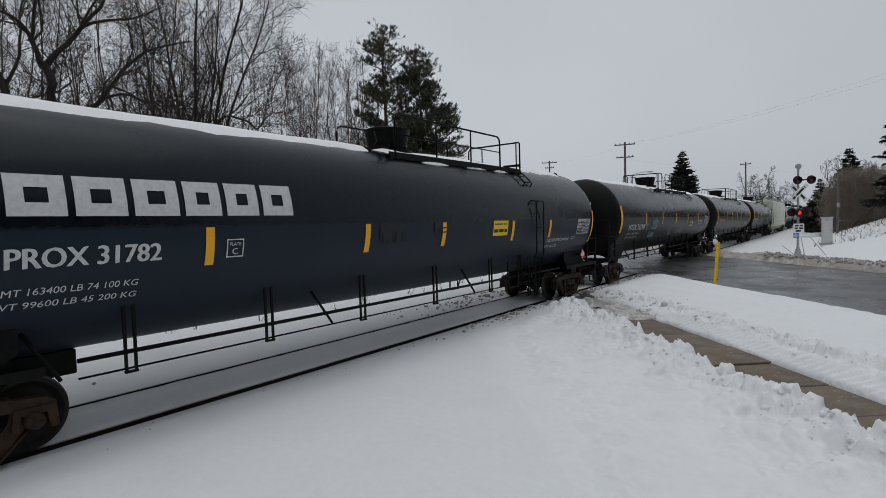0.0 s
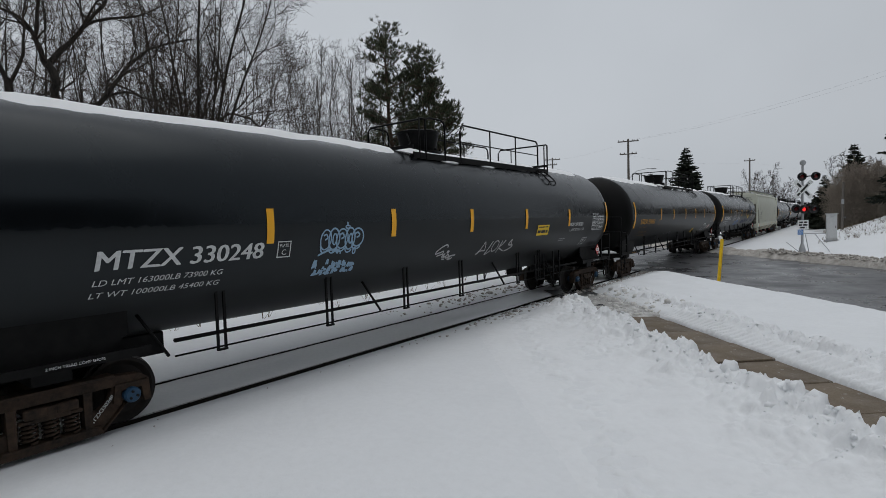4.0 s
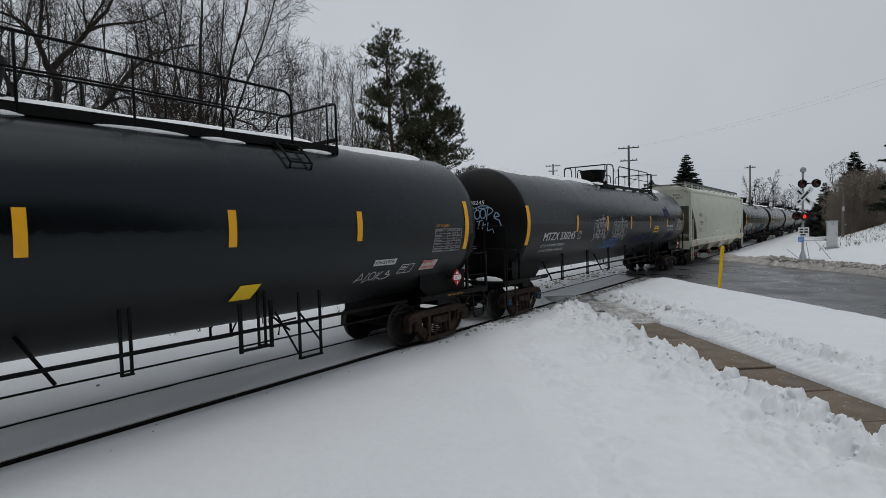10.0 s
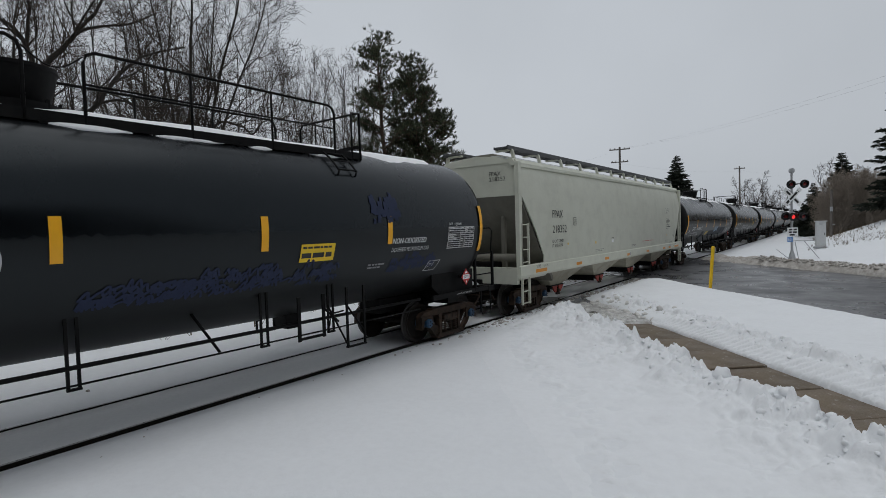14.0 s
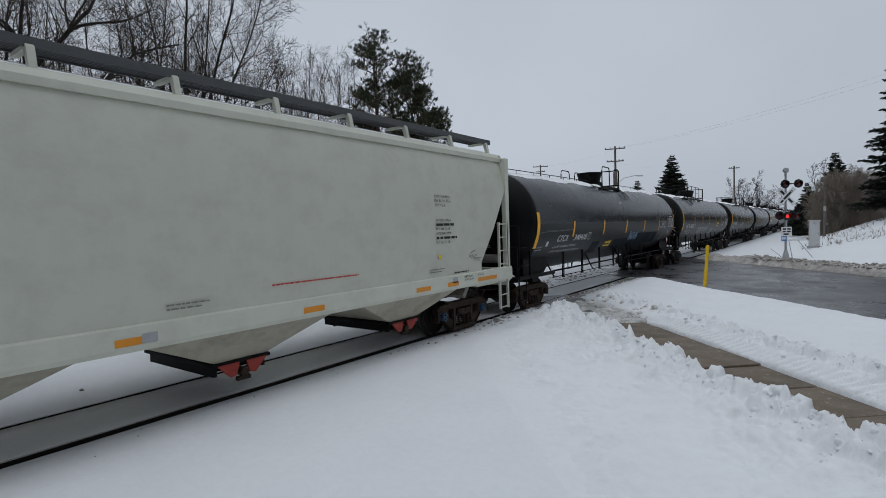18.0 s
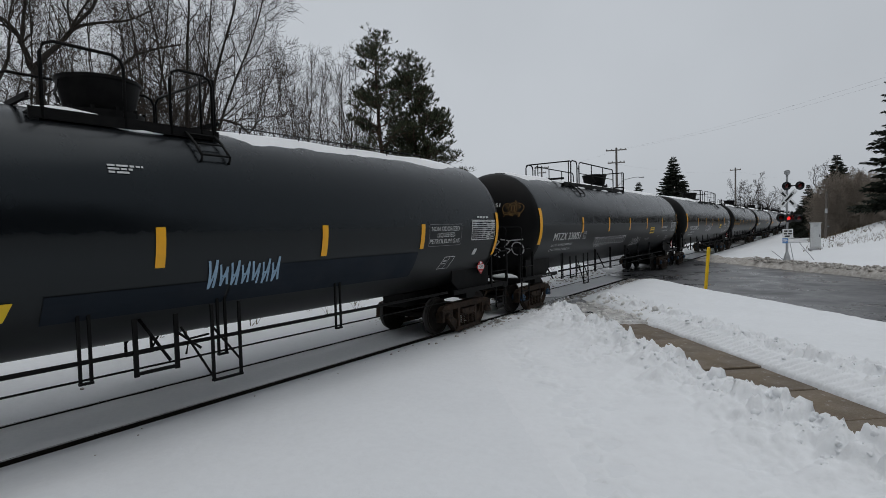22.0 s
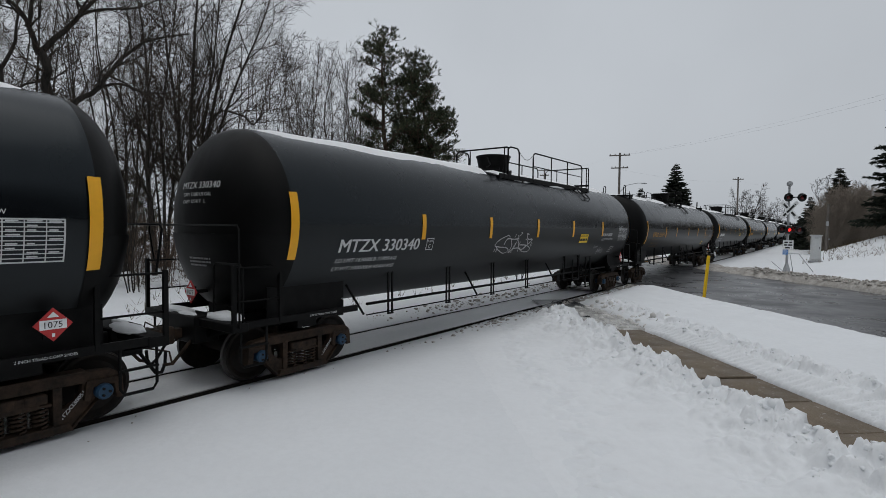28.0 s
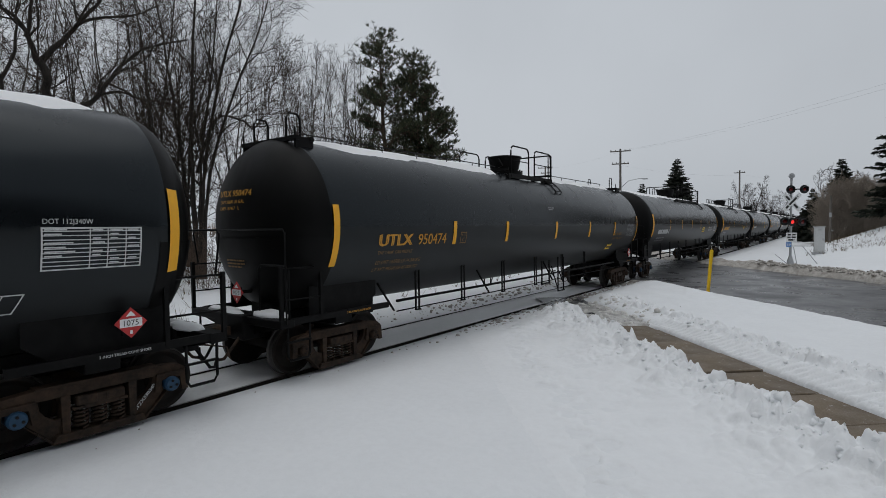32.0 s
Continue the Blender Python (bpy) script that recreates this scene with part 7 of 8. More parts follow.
def build_signal():
    x, y = -2.02, 38.85
    z = ground_at(x, y)
    mast = new("crossing_signal")
    bm = bmesh.new()
    spin(bm, [(0.0, 0.075), (5.2, 0.06)], 14, "Z")
    soft_edges(part("pole", bm, GALV, mast, "grey steel pole"))
    bm = bmesh.new()
    spin(bm, [(0.0, 0.20), (0.25, 0.17), (0.5, 0.09), (0.55, 0.08)], 14, "Z")
    part("base", bm, GALV, mast)
    bm = bmesh.new()
    spin(bm, [(-0.09, 0.05), (-0.06, 0.16), (0.0, 0.175), (0.06, 0.155), (0.09, 0.05)], 22, "Y", 0, (0, -0.02, 5.46))
    box(bm, -0.05, 0.05, -0.05, 0.05, 5.15, 5.30)
    soft_edges(part("bell", bm, GALV, mast, "grey warning bell"))
    signal_pair(mast, 4.62, 0, False, 0.38, 0.28, -0.10)
    signal_pair(mast, 2.64, 6, True, 0.30, 0.22, -0.22)
    signal_pair(mast, 2.68, -10, False, 0.34, 0.06, 0.22)
    for e, ang in (("a", 48), ("b", -48)):
        bm = bmesh.new()
        box(bm, -0.68, 0.68, -0.012, 0.0, -0.125, 0.125)
        blade = part("crossbuck_blade", bm, SIGN_WHITE, mast, "white reflective blade", pose(0, -0.085 if e == "a" else -0.10, 3.85, 0, ang, 0))
        bm = bars([0.98], 0.12, 0, 71 if e == "a" else 72)
        for v in bm.verts:
            v.co = (v.co.x - 0.5, -0.016, v.co.y - 0.06)
        part("blade_print", bm, DARKTEXT, blade)
    bm = bmesh.new()
    box(bm, -0.30, 0.30, -0.10, -0.085, 1.42, 1.98)
    sg = part("stop_sign_plate", bm, SIGN_WHITE, mast, "small white sign with black print")
    bm = bmesh.new()
    for zz, w in ((1.80, 0.44), (1.64, 0.46), (1.48, 0.36)):
        b2 = bars([w], 0.10, 0, int(zz * 100))
        vs = [(v.co.x - w / 2, -0.104, zz + v.co.y) for v in b2.verts]
        idx = {v: i for i, v in enumerate(b2.verts)}
        nv = [bm.verts.new(p) for p in vs]
        for f in b2.faces:
            bm.faces.new([nv[idx[v]] for v in f.verts])
        b2.free()
    part("sign_print", bm, DARKTEXT, sg)
    bm = bmesh.new()
    box(bm, -0.30, 0.0, -0.10, -0.085, 1.10, 1.41)
    bl = part("notice_plate", bm, SIGN_BLUE, mast, "pale blue notice plate")
    bm = bars([0.2, 0.22, 0.16], 0.03, 0.04, 75)
    for v in bm.verts:
        v.co = (v.co.x - 0.26, -0.103, 1.32 + v.co.y)
    part("notice_print", bm, SIGN_WHITE, bl)
    mast.matrix_basis = pose(x, y, z, 0, 0, 28)
    tagged(mast, "railway crossing signal mast with crossbuck and red lamps", "crossing signal")
    st = new("mast_stay")
    for k, (p, q) in enumerate((((0.0, 0.0, 1.15), (1.1, 1.0, 1.12)), ((0.55, 0.5, 1.12), (1.35, 0.2, 0.0)), ((-0.9, 0.5, 0.6), (-0.25, 0.1, 0.05)), ((0.10, 0.05, 1.1), (0.28, 0.1, 0.0)))):
        bm = bmesh.new()
        tube(bm, [p, q], 0.022, 6)
        part("stay_bar", bm, GALV, st)
    st.matrix_basis = pose(x + 0.05, y + 0.12, z)
    tagged(st, "thin grey stay bars beside the signal mast", "stay")


build_signal()


def build_cabinet():
    x, y = -0.70, 46.5
    z = ground_at(x, y)
    cab = new("signal_cabinet")
    bm = bmesh.new()
    box(bm, -0.30, 0.30, -0.25, 0.25, 0.12, 1.92, 0.015)
    body = part("body", bm, CABINET, cab)
    bm = bmesh.new()
    box(bm, -0.36, 0.36, -0.31, 0.31, 1.92, 1.98, 0.012)
    part("lid", bm, CABINET, cab)
    bm = bmesh.new()
    box(bm, -0.27, 0.27, -0.275, -0.252, 0.22, 1.86, 0.008)
    door = part("door", bm, CABINET, cab)
    bm = bmesh.new()
    box(bm, 0.18, 0.21, -0.30, -0.276, 0.95, 1.12)
    part("handle", bm, SIGNAL_BLACK, door)
    bm = bmesh.new()
    for k in range(4):
        box(bm, -0.10, 0.10, -0.282, -0.276, 1.70 + k * 0.03, 1.715 + k * 0.03)
    part("vent", bm, GALV, door)
    bm = bmesh.new()
    box(bm, -0.42, 0.42, -0.32, 0.32, 0.0, 0.12, 0.01)
    part("plinth", bm, GALV, cab)
    cab.matrix_basis = pose(x, y, z, 0, 0, 8)
    tagged(cab, "pale grey metal signal cabinet standing in the snow", "cabinet")
    # a far crossbuck on the other side of the next crossing
    p = new("far_crossbuck")
    bm = bmesh.new()
    spin(bm, [(0, 0.05), (3.6, 0.05)], 8, "Z")
    part("pole", bm, GALV, p)
    for ang in (46, -46):
        bm = bmesh.new()
        box(bm, -0.6, 0.6, -0.09 - (0.02 if ang > 0 else 0), -0.075 - (0.02 if ang > 0 else 0), -0.11, 0.11)
        part("blade", bm, SIGN_WHITE, p, at=pose(0, 0, 3.0, 0, ang, 0))
    p.matrix_basis = pose(-0.85, 90, ground_at(-0.85, 90))
    tagged(p, "weathered white crossbuck far down the line", "crossbuck")
    w = new("wooden_post")
    bm = bmesh.new()
    spin(bm, [(0, 0.11), (4.1, 0.085)], 10, "Z")
    part("post", bm, POLE_WOOD, w)
    bm = bmesh.new()
    box(bm, -0.05, 0.25, -0.05, 0.05, 1.0, 1.1)
    box(bm, -0.10, 0.10, -0.14, -0.10, 2.2, 2.6)
    part("bracket", bm, GALV, w)
    w.matrix_basis = pose(-0.12, 57, ground_at(-0.12, 57), 0, 0.8, 0)
    tagged(w, "plain weathered wooden post in the snow", "post")


build_cabinet()


def utility_pole(x, y, height, arms, turn, label, lamp=False):
    p = new("utility_pole")
    bm = bmesh.new()
    spin(bm, [(0, 0.17), (height, 0.11)], 12, "Z")
    soft_edges(part("pole", bm, POLE_WOOD, p))
    for z, half in arms:
        bm = bmesh.new()
        box(bm, -half, half, -0.17, -0.06, z - 0.06, z + 0.06, 0.008)
        arm = part("crossarm", bm, POLE_WOOD, p)
        for x_ in (-half + 0.1, -half * 0.45, half * 0.45, half - 0.1):
            bm = bmesh.new()
            spin(bm, [(z + 0.06, 0.03), (z + 0.10, 0.055), (z + 0.16, 0.055), (z + 0.20, 0.03)], 8, "Z", 0, (x_, -0.115, 0))
            part("insulator", bm, INSULATOR, arm)
    if lamp:
        bm = bmesh.new()
        tube(bm, [(0.1, 0, 7.0), (0.9, 0, 7.75), (2.0, 0, 7.95), (2.5, 0, 7.95)], 0.035)
        box(bm, 2.4, 3.0, -0.12, 0.12, 7.84, 7.97, 0.03)
        part("street_lamp_arm", bm, GALV, p)
    p.matrix_basis = pose(x, y, ground_at(x, y), 0, 0, turn)
    return tagged(p, label, "utility pole", "utility poles")


utility_pole(-19.9, 61.9, 11.5, ((11.2, 1.15), (9.75, 0.95)), 14, "wooden utility pole with two crossarms and a street lamp", True)
utility_pole(-36.5, 76.8, 12.1, ((11.8, 1.15), (11.0, 0.7)), 24, "wooden utility pole beyond the trees")
utility_pole(-12.3, 99.2, 11.3, ((10.9, 0.8),), 5, "wooden utility pole far down the road")
utility_pole(16.0, 26.0, 11.5, ((11.2, 1.15),), 14, "wooden utility pole beside the road")


def cable(a, b, sag, name="cable"):
    bm = bmesh.new()
    a, b = Vector(a), Vector(b)
    tube(bm, [a.lerp(b, k / 24) - Vector((0, 0, sag * 4 * (k / 24) * (1 - k / 24))) for k in range(25)], 0.004, 4)
    tagged(part(name, bm, CABLE), "thin overhead wire strung between poles", "wire")


for dx in (-0.9, 0.5):
    cable((-19.9 + dx, 61.9, 11.35), (16.0 + dx, 26.0, 11.35), 1.0)
cable((-19.9, 61.9, 9.7), (-12.3, 99.2, 10.8), 0.5)
cable((-19.9, 61.9, 11.3), (-36.5, 76.8, 11.9), 0.4)
cable((-12.3, 99.2, 10.9), (22, 180, 10.5), 1.2)

# ---------------------------------------------------------------- trees


def tubes_lists(lines, sides):
    """Tapered limbs as bare lists: lines are (points, radii)."""
    verts, faces = [], []
    for pts, rad in lines:
        n = len(pts)
        o = len(verts)
        for i, p in enumerate(pts):
            d = (pts[min(i + 1, n - 1)] - pts[max(i - 1, 0)]).normalized()
            a = d.cross(Vector((0.21, 0.17, 0.96)))
            a = a.normalized() if a.length > 0.03 else Vector((1, 0, 0))
            b = d.cross(a)
            for k in range(sides):
                t = k * math.tau / sides
                q = p + (a * math.cos(t) + b * math.sin(t)) * rad[i]
                verts.append((q.x, q.y, q.z))
        for i in range(n - 1):
            for k in range(sides):
                faces.append((o + i * sides + k, o + i * sides + (k + 1) % sides, o + (i + 1) * sides + (k + 1) % sides, o + (i + 1) * sides + k))
    return verts, faces


def wander(rnd, start, way, length, r0, r1, n, kink, lift):
    pts, rad = [start.copy()], [r0]
    d = way.normalized()
    for k in range(1, n + 1):
        d = (d + Vector((rnd.gauss(0, kink), rnd.gauss(0, kink), rnd.gauss(0, kink) + lift))).normalized()
        pts.append(pts[-1] + d * (length / n))
        rad.append(r0 + (r1 - r0) * k / n)
    return pts, rad


def smooth_line(rnd, pts, r0, r1, kink, steps=3):
    """A limb bent softly through its control points, tapering from r0 to r1."""
    out, n = [], len(pts) - 1
    for i in range(n):
        a, b, c, d = pts[max(i - 1, 0)], pts[i], pts[i + 1], pts[min(i + 2, n)]
        for k in range(steps):
            t = k / steps
            p = 0.5 * ((2 * b) + (c - a) * t + (2 * a - 5 * b + 4 * c - d) * t * t + (3 * b - a - 3 * c + d) * t ** 3)
            out.append(p + (Vector((rnd.gauss(0, kink), rnd.gauss(0, kink), 0)) if out else Vector()))
    out.append(pts[-1].copy())
    m = len(out) - 1
    return out, [r0 + (r1 - r0) * (k / m) ** 0.8 for k in range(m + 1)]


def bare_tree(seed, limbs, counts=(10, 7, 6), reach=3.0, spread=(25, 60), first=0.25, fine=0.008, kink=0.16, lift=0.10, shrink=0.52):
    """A leafless tree: given limbs, each with ever finer twigs. limbs: (control points, r0, r1, share of twigs)."""
    rnd = random.Random(seed)
    heavy, thin = [], []

    def sprout(pts, rad, level, size, share):
        n, total = len(pts) - 1, max(1, round(counts[level] * share))
        start = first if level == 0 else 0.12
        for k in range(total):
            f = min(0.999, start + (1 - start) * (k + rnd.random()) / total)
            i = min(n - 1, int(f * n))
            p = pts[i].lerp(pts[i + 1], f * n - i)
            d = (pts[i + 1] - pts[i]).normalized()
            side = d.cross(Vector((rnd.gauss(0, 1), rnd.gauss(0, 1), rnd.gauss(0, 1)))).normalized()
            ang = math.radians(rnd.uniform(*spread))
            ln = size * (1.15 - 0.60 * f) * rnd.uniform(0.6, 1.25)
            r = max(fine, min(rad[i] * rnd.uniform(0.35, 0.6), ln * 0.016))
            steps = (6, 4, 3)[level]
            q, w = wander(rnd, p, d * math.cos(ang) + side * math.sin(ang), ln, r, max(0.5 * fine, r * 0.3), steps, kink, lift)
            (heavy if r > 0.03 else thin).append((q, w))
            if level + 1 < len(counts):
                sprout(q, w, level + 1, ln * shrink + 0.12, 0.55 + 0.45 * min(1.0, ln / size))

    for ctrl, r0, r1, share in limbs:
        pts, rad = smooth_line(rnd, [Vector(p) for p in ctrl], r0, r1, 0.02)
        heavy.append((pts, rad))
        sprout(pts, rad, 0, reach, share)
    return heavy, thin


def fan(seed, stems, height, tilt, r, base=0.3):
    """Stems that rise from one foot and spread apart."""
    rnd = random.Random(seed)
    out = []
    for k in range(stems):
        a = k * math.tau / stems + rnd.uniform(-0.5, 0.5)
        q = rnd.uniform(0.25, 1.0) * tilt
        h = height * rnd.uniform(0.78, 1.0)
        c, s_ = math.cos(a), math.sin(a)
        ctrl = [(base * c, base * s_, -0.3)]
        for j in (0.25, 0.5, 0.75, 1.0):
            out_by = base + q * h * j ** 1.25
            ctrl.append((out_by * c + rnd.gauss(0, 0.02 * h), out_by * s_ + rnd.gauss(0, 0.02 * h), h * j))
        out.append((ctrl, r * rnd.uniform(0.7, 1.0), 0.014, 1.0))
    return out


def leaning(points, depth, seed):
    """Limbs drawn as (sideways, up), set going to and fro in depth."""
    rnd = random.Random(seed)
    drift = rnd.uniform(-depth, depth)
    return [(u, drift * (z - points[0][1]) + (0.05 * rnd.gauss(0, 1) if k else 0.0), z) for k, (u, z) in enumerate(points)]


TREES = {}


def plant_bare(key, x, y, turn, scale, label, **how):
    if key not in TREES:
        heavy, thin = bare_tree(**how)
        TREES[key] = (from_lists("limbs", *tubes_lists(heavy, 6), True), from_lists("twigs", *tubes_lists(thin, 3), True))
        TREES[key][0].materials.append(BARK)
        TREES[key][1].materials.append(TWIG)
    t = new("tree")
    link("trunk", TREES[key][0], [], t, "dark bare trunk and limbs")
    link("crown", TREES[key][1], [], t, "fine leafless twigs")
    t.matrix_basis = pose(x, y, ground_at(x, y), 0, 0, turn) @ Matrix.Diagonal((scale, scale, scale, 1))
    return tagged(t, label, "tree", "trees beyond the railway")


def polar(az, dist):
    a = math.radians(az)
    return -dist * math.sin(a), dist * math.cos(a)


OAK = dict(seed=5, counts=(11, 7, 5), reach=2.6, spread=(28, 70), fine=0.0075, kink=0.22, lift=0.08, limbs=[
    ([(0.25, 0, -0.3), (0.2, 0, 2.0), (0.1, 0, 4.6), (0.1, 0, 6.1)], 0.25, 0.20, 0.3),
    (leaning([(0.1, 5.9), (-0.2, 7.0), (-0.2, 7.8), (-0.4, 8.2)], 0.05, 1), 0.16, 0.12, 0.5),
    (leaning([(-0.4, 8.1), (-0.6, 8.8), (-0.9, 9.4), (-1.4, 9.7), (-2.4, 9.9)], 0.05, 1), 0.10, 0.03, 1.0),
    (leaning([(-0.4, 8.1), (0.3, 9.0), (0.8, 9.7), (1.5, 10.8), (1.9, 12.4)], 0.05, 1), 0.11, 0.03, 1.2),
    (leaning([(0.8, 9.7), (1.4, 10.0), (2.3, 10.2), (3.2, 10.8)], 0.05, 1), 0.06, 0.02, 0.8),
    (leaning([(-0.7, 8.9), (-0.5, 10.2), (-0.7, 11.6), (-0.2, 13.0)], 0.1, 3), 0.07, 0.02, 0.9),
    (leaning([(0.1, 6.0), (0.6, 6.7), (1.2, 7.2), (1.6, 7.9), (2.2, 8.7), (2.9, 9.2), (4.1, 9.7)], 0.1, 4), 0.12, 0.03, 1.3),
    (leaning([(1.2, 7.2), (1.8, 7.5), (2.6, 7.3), (3.8, 7.5)], 0.2, 5), 0.06, 0.02, 0.8)])
OAK_SLIM = dict(seed=7, counts=(11, 7, 5), reach=2.5, spread=(28, 70), fine=0.0085, kink=0.22, lift=0.08, limbs=[
    ([(0.3, 0, -0.3), (0.2, 0, 3.0), (0.0, 0, 6.2), (-0.1, 0, 8.5)], 0.21, 0.13, 0.5),
    (leaning([(-0.1, 8.3), (-0.5, 9.6), (-0.9, 10.6), (-1.4, 12.4)], 0.1, 2), 0.10, 0.02, 1.1),
    (leaning([(-0.1, 8.2), (0.4, 9.5), (0.5, 11.0), (1.0, 13.0)], 0.1, 5), 0.08, 0.02, 1.1),
    (leaning([(0.0, 6.5), (-0.8, 7.4), (-1.8, 7.9), (-2.8, 8.8)], 0.1, 6), 0.07, 0.02, 0.8),
    (leaning([(0.0, 7.2), (0.7, 7.9), (1.6, 8.3), (2.4, 9.2)], 0.1, 8), 0.06, 0.02, 0.8)])
ELM = dict(seed=11, counts=(22, 10, 6), reach=3.9, spread=(24, 62), first=0.20, fine=0.0085, kink=0.13, lift=0.06, limbs=[
    (leaning([(-0.8, -0.3), (-0.9, 4.0), (-0.9, 8.4), (-0.6, 14.0), (-0.5, 18.0)], 0.05, 1), 0.17, 0.02, 1.0),
    (leaning([(-1.0, -0.3), (-1.3, 5.0), (-1.8, 9.7), (-2.4, 14.0), (-2.9, 17.0)], 0.12, 2), 0.13, 0.02, 1.0),
    (leaning([(-0.6, -0.3), (-0.4, 5.0), (0.5, 10.4), (1.5, 14.0), (2.0, 17.2)], 0.12, 3), 0.13, 0.02, 1.0),
    (leaning([(-0.5, -0.3), (-0.1, 5.5), (1.4, 10.2), (2.5, 13.0), (3.1, 15.2)], 0.15, 4), 0.11, 0.02, 1.0),
    (leaning([(-2.6, -0.3), (-2.9, 4.6), (-2.8, 8.2), (-3.1, 12.5), (-3.6, 16.0)], 0.10, 5), 0.14, 0.02, 0.9),
    (leaning([(-2.2, -0.3), (-2.2, 4.9), (-2.3, 8.2), (-1.8, 12.5), (-1.4, 16.5)], 0.15, 6), 0.10, 0.02, 0.9),
    (leaning([(-0.7, -0.3), (-0.5, 6.0), (0.2, 11.0), (0.6, 16.5)], 0.20, 7), 0.10, 0.02, 0.9),
    (leaning([(-0.7, 5.5), (-0.1, 7.6), (0.5, 8.5), (1.6, 8.3), (2.1, 7.9), (2.5, 8.5), (2.9, 8.9), (2.95, 10.0), (3.4, 10.9), (3.9, 12.2)], 0.02, 8), 0.08, 0.015, 0.8)])
CLUMP = dict(seed=13, limbs=fan(13, 5, 17.5, 0.20, 0.12), counts=(16, 8, 4), reach=3.7, spread=(24, 62), first=0.16, fine=0.009, kink=0.13, lift=0.06)
SLIM = dict(seed=17, limbs=fan(17, 5, 15.6, 0.13, 0.075), counts=(18, 7, 4), reach=2.6, spread=(20, 58), first=0.10, fine=0.009, kink=0.13, lift=0.07)
SCRUB = dict(seed=23, limbs=fan(23, 5, 6.0, 0.25, 0.04), counts=(9, 5), reach=1.6, fine=0.006, kink=0.2)
FARTREE = dict(seed=29, limbs=fan(29, 4, 10.0, 0.40, 0.16), counts=(12, 7, 4), reach=2.6, fine=0.016, kink=0.2)

plant_bare("oak", *polar(72.5, 22), 72.5, 1.0, "old bare tree with dark crooked limbs", **OAK)
plant_bare("oak_slim", *polar(76.0, 26), 76, 1.0, "old bare tree with a slender dark trunk", **OAK_SLIM)
plant_bare("oak_slim", *polar(79.5, 31), 200, 1.1, "old bare tree with a slender dark trunk", **OAK_SLIM)
plant_bare("elm", *polar(60.0, 30), 60, 1.0, "bare many-stemmed tree with an arching low limb", **ELM)
for az, d, turn, k in ((57.8, 37, 70, 0.86), (64.3, 35, 190, 0.95), (67.4, 33, 250, 0.90), (69.8, 38, 310, 1.0), (74.4, 36, 120, 1.0), (78.5, 40, 20, 1.1), (62.5, 42, 90, 1.0)):
    plant_bare("clump", *polar(az, d), turn, k, "bare many-stemmed tree with upright branches", **CLUMP)
for az, d, turn, k in ((54.4, 40, 0, 0.93), (52.6, 38, 100, 0.90), (50.9, 40, 200, 0.98), (49.2, 39, 300, 0.97), (47.4, 41, 50, 1.03), (45.8, 42, 150, 1.04), (44.6, 44, 20, 0.96), (71.8, 46, 80, 1.1)):
    plant_bare("slim", *polar(az, d), turn, k, "slim bare tree in a thicket", **SLIM)
rnd_scrub = random.Random(77)
for k in range(20):
    az, d = rnd_scrub.uniform(44, 90), rnd_scrub.uniform(22, 42)
    plant_bare("scrub", *polar(az, d), rnd_scrub.uniform(0, 360), rnd_scrub.uniform(0.35, 0.8), "thin bare shrub standing in snow", **SCRUB)
for az, d, turn, k in ((6.3, 112, 0, 1.05), (5.2, 120, 90, 1.0), (35.5, 75, 40, 0.9), (33.0, 80, 140, 0.8), (-0.3, 88, 60, 1.0), (4.0, 150, 10, 1.0)):
    plant_bare("fartree", *polar(az, d), turn, k, "bare tree in the distance", **FARTREE)


def needles(verts, faces, rnd, p, way, length, width, count, spread):
    for _ in range(count):
        d = (way + Vector((rnd.gauss(0, spread), rnd.gauss(0, spread), rnd.gauss(0, spread)))).normalized()
        side = d.cross(Vector((rnd.gauss(0, 1), rnd.gauss(0, 1), rnd.gauss(0, 1)))).normalized() * width
        q = p + d * rnd.uniform(0.0, 0.15) * length
        e = q + d * length * rnd.uniform(0.7, 1.2)
        o = len(verts)
        m = q.lerp(e, 0.45)
        verts += [tuple(q), tuple(m + side), tuple(e), tuple(m - side)]
        faces.append((o, o + 1, o + 2, o + 3))


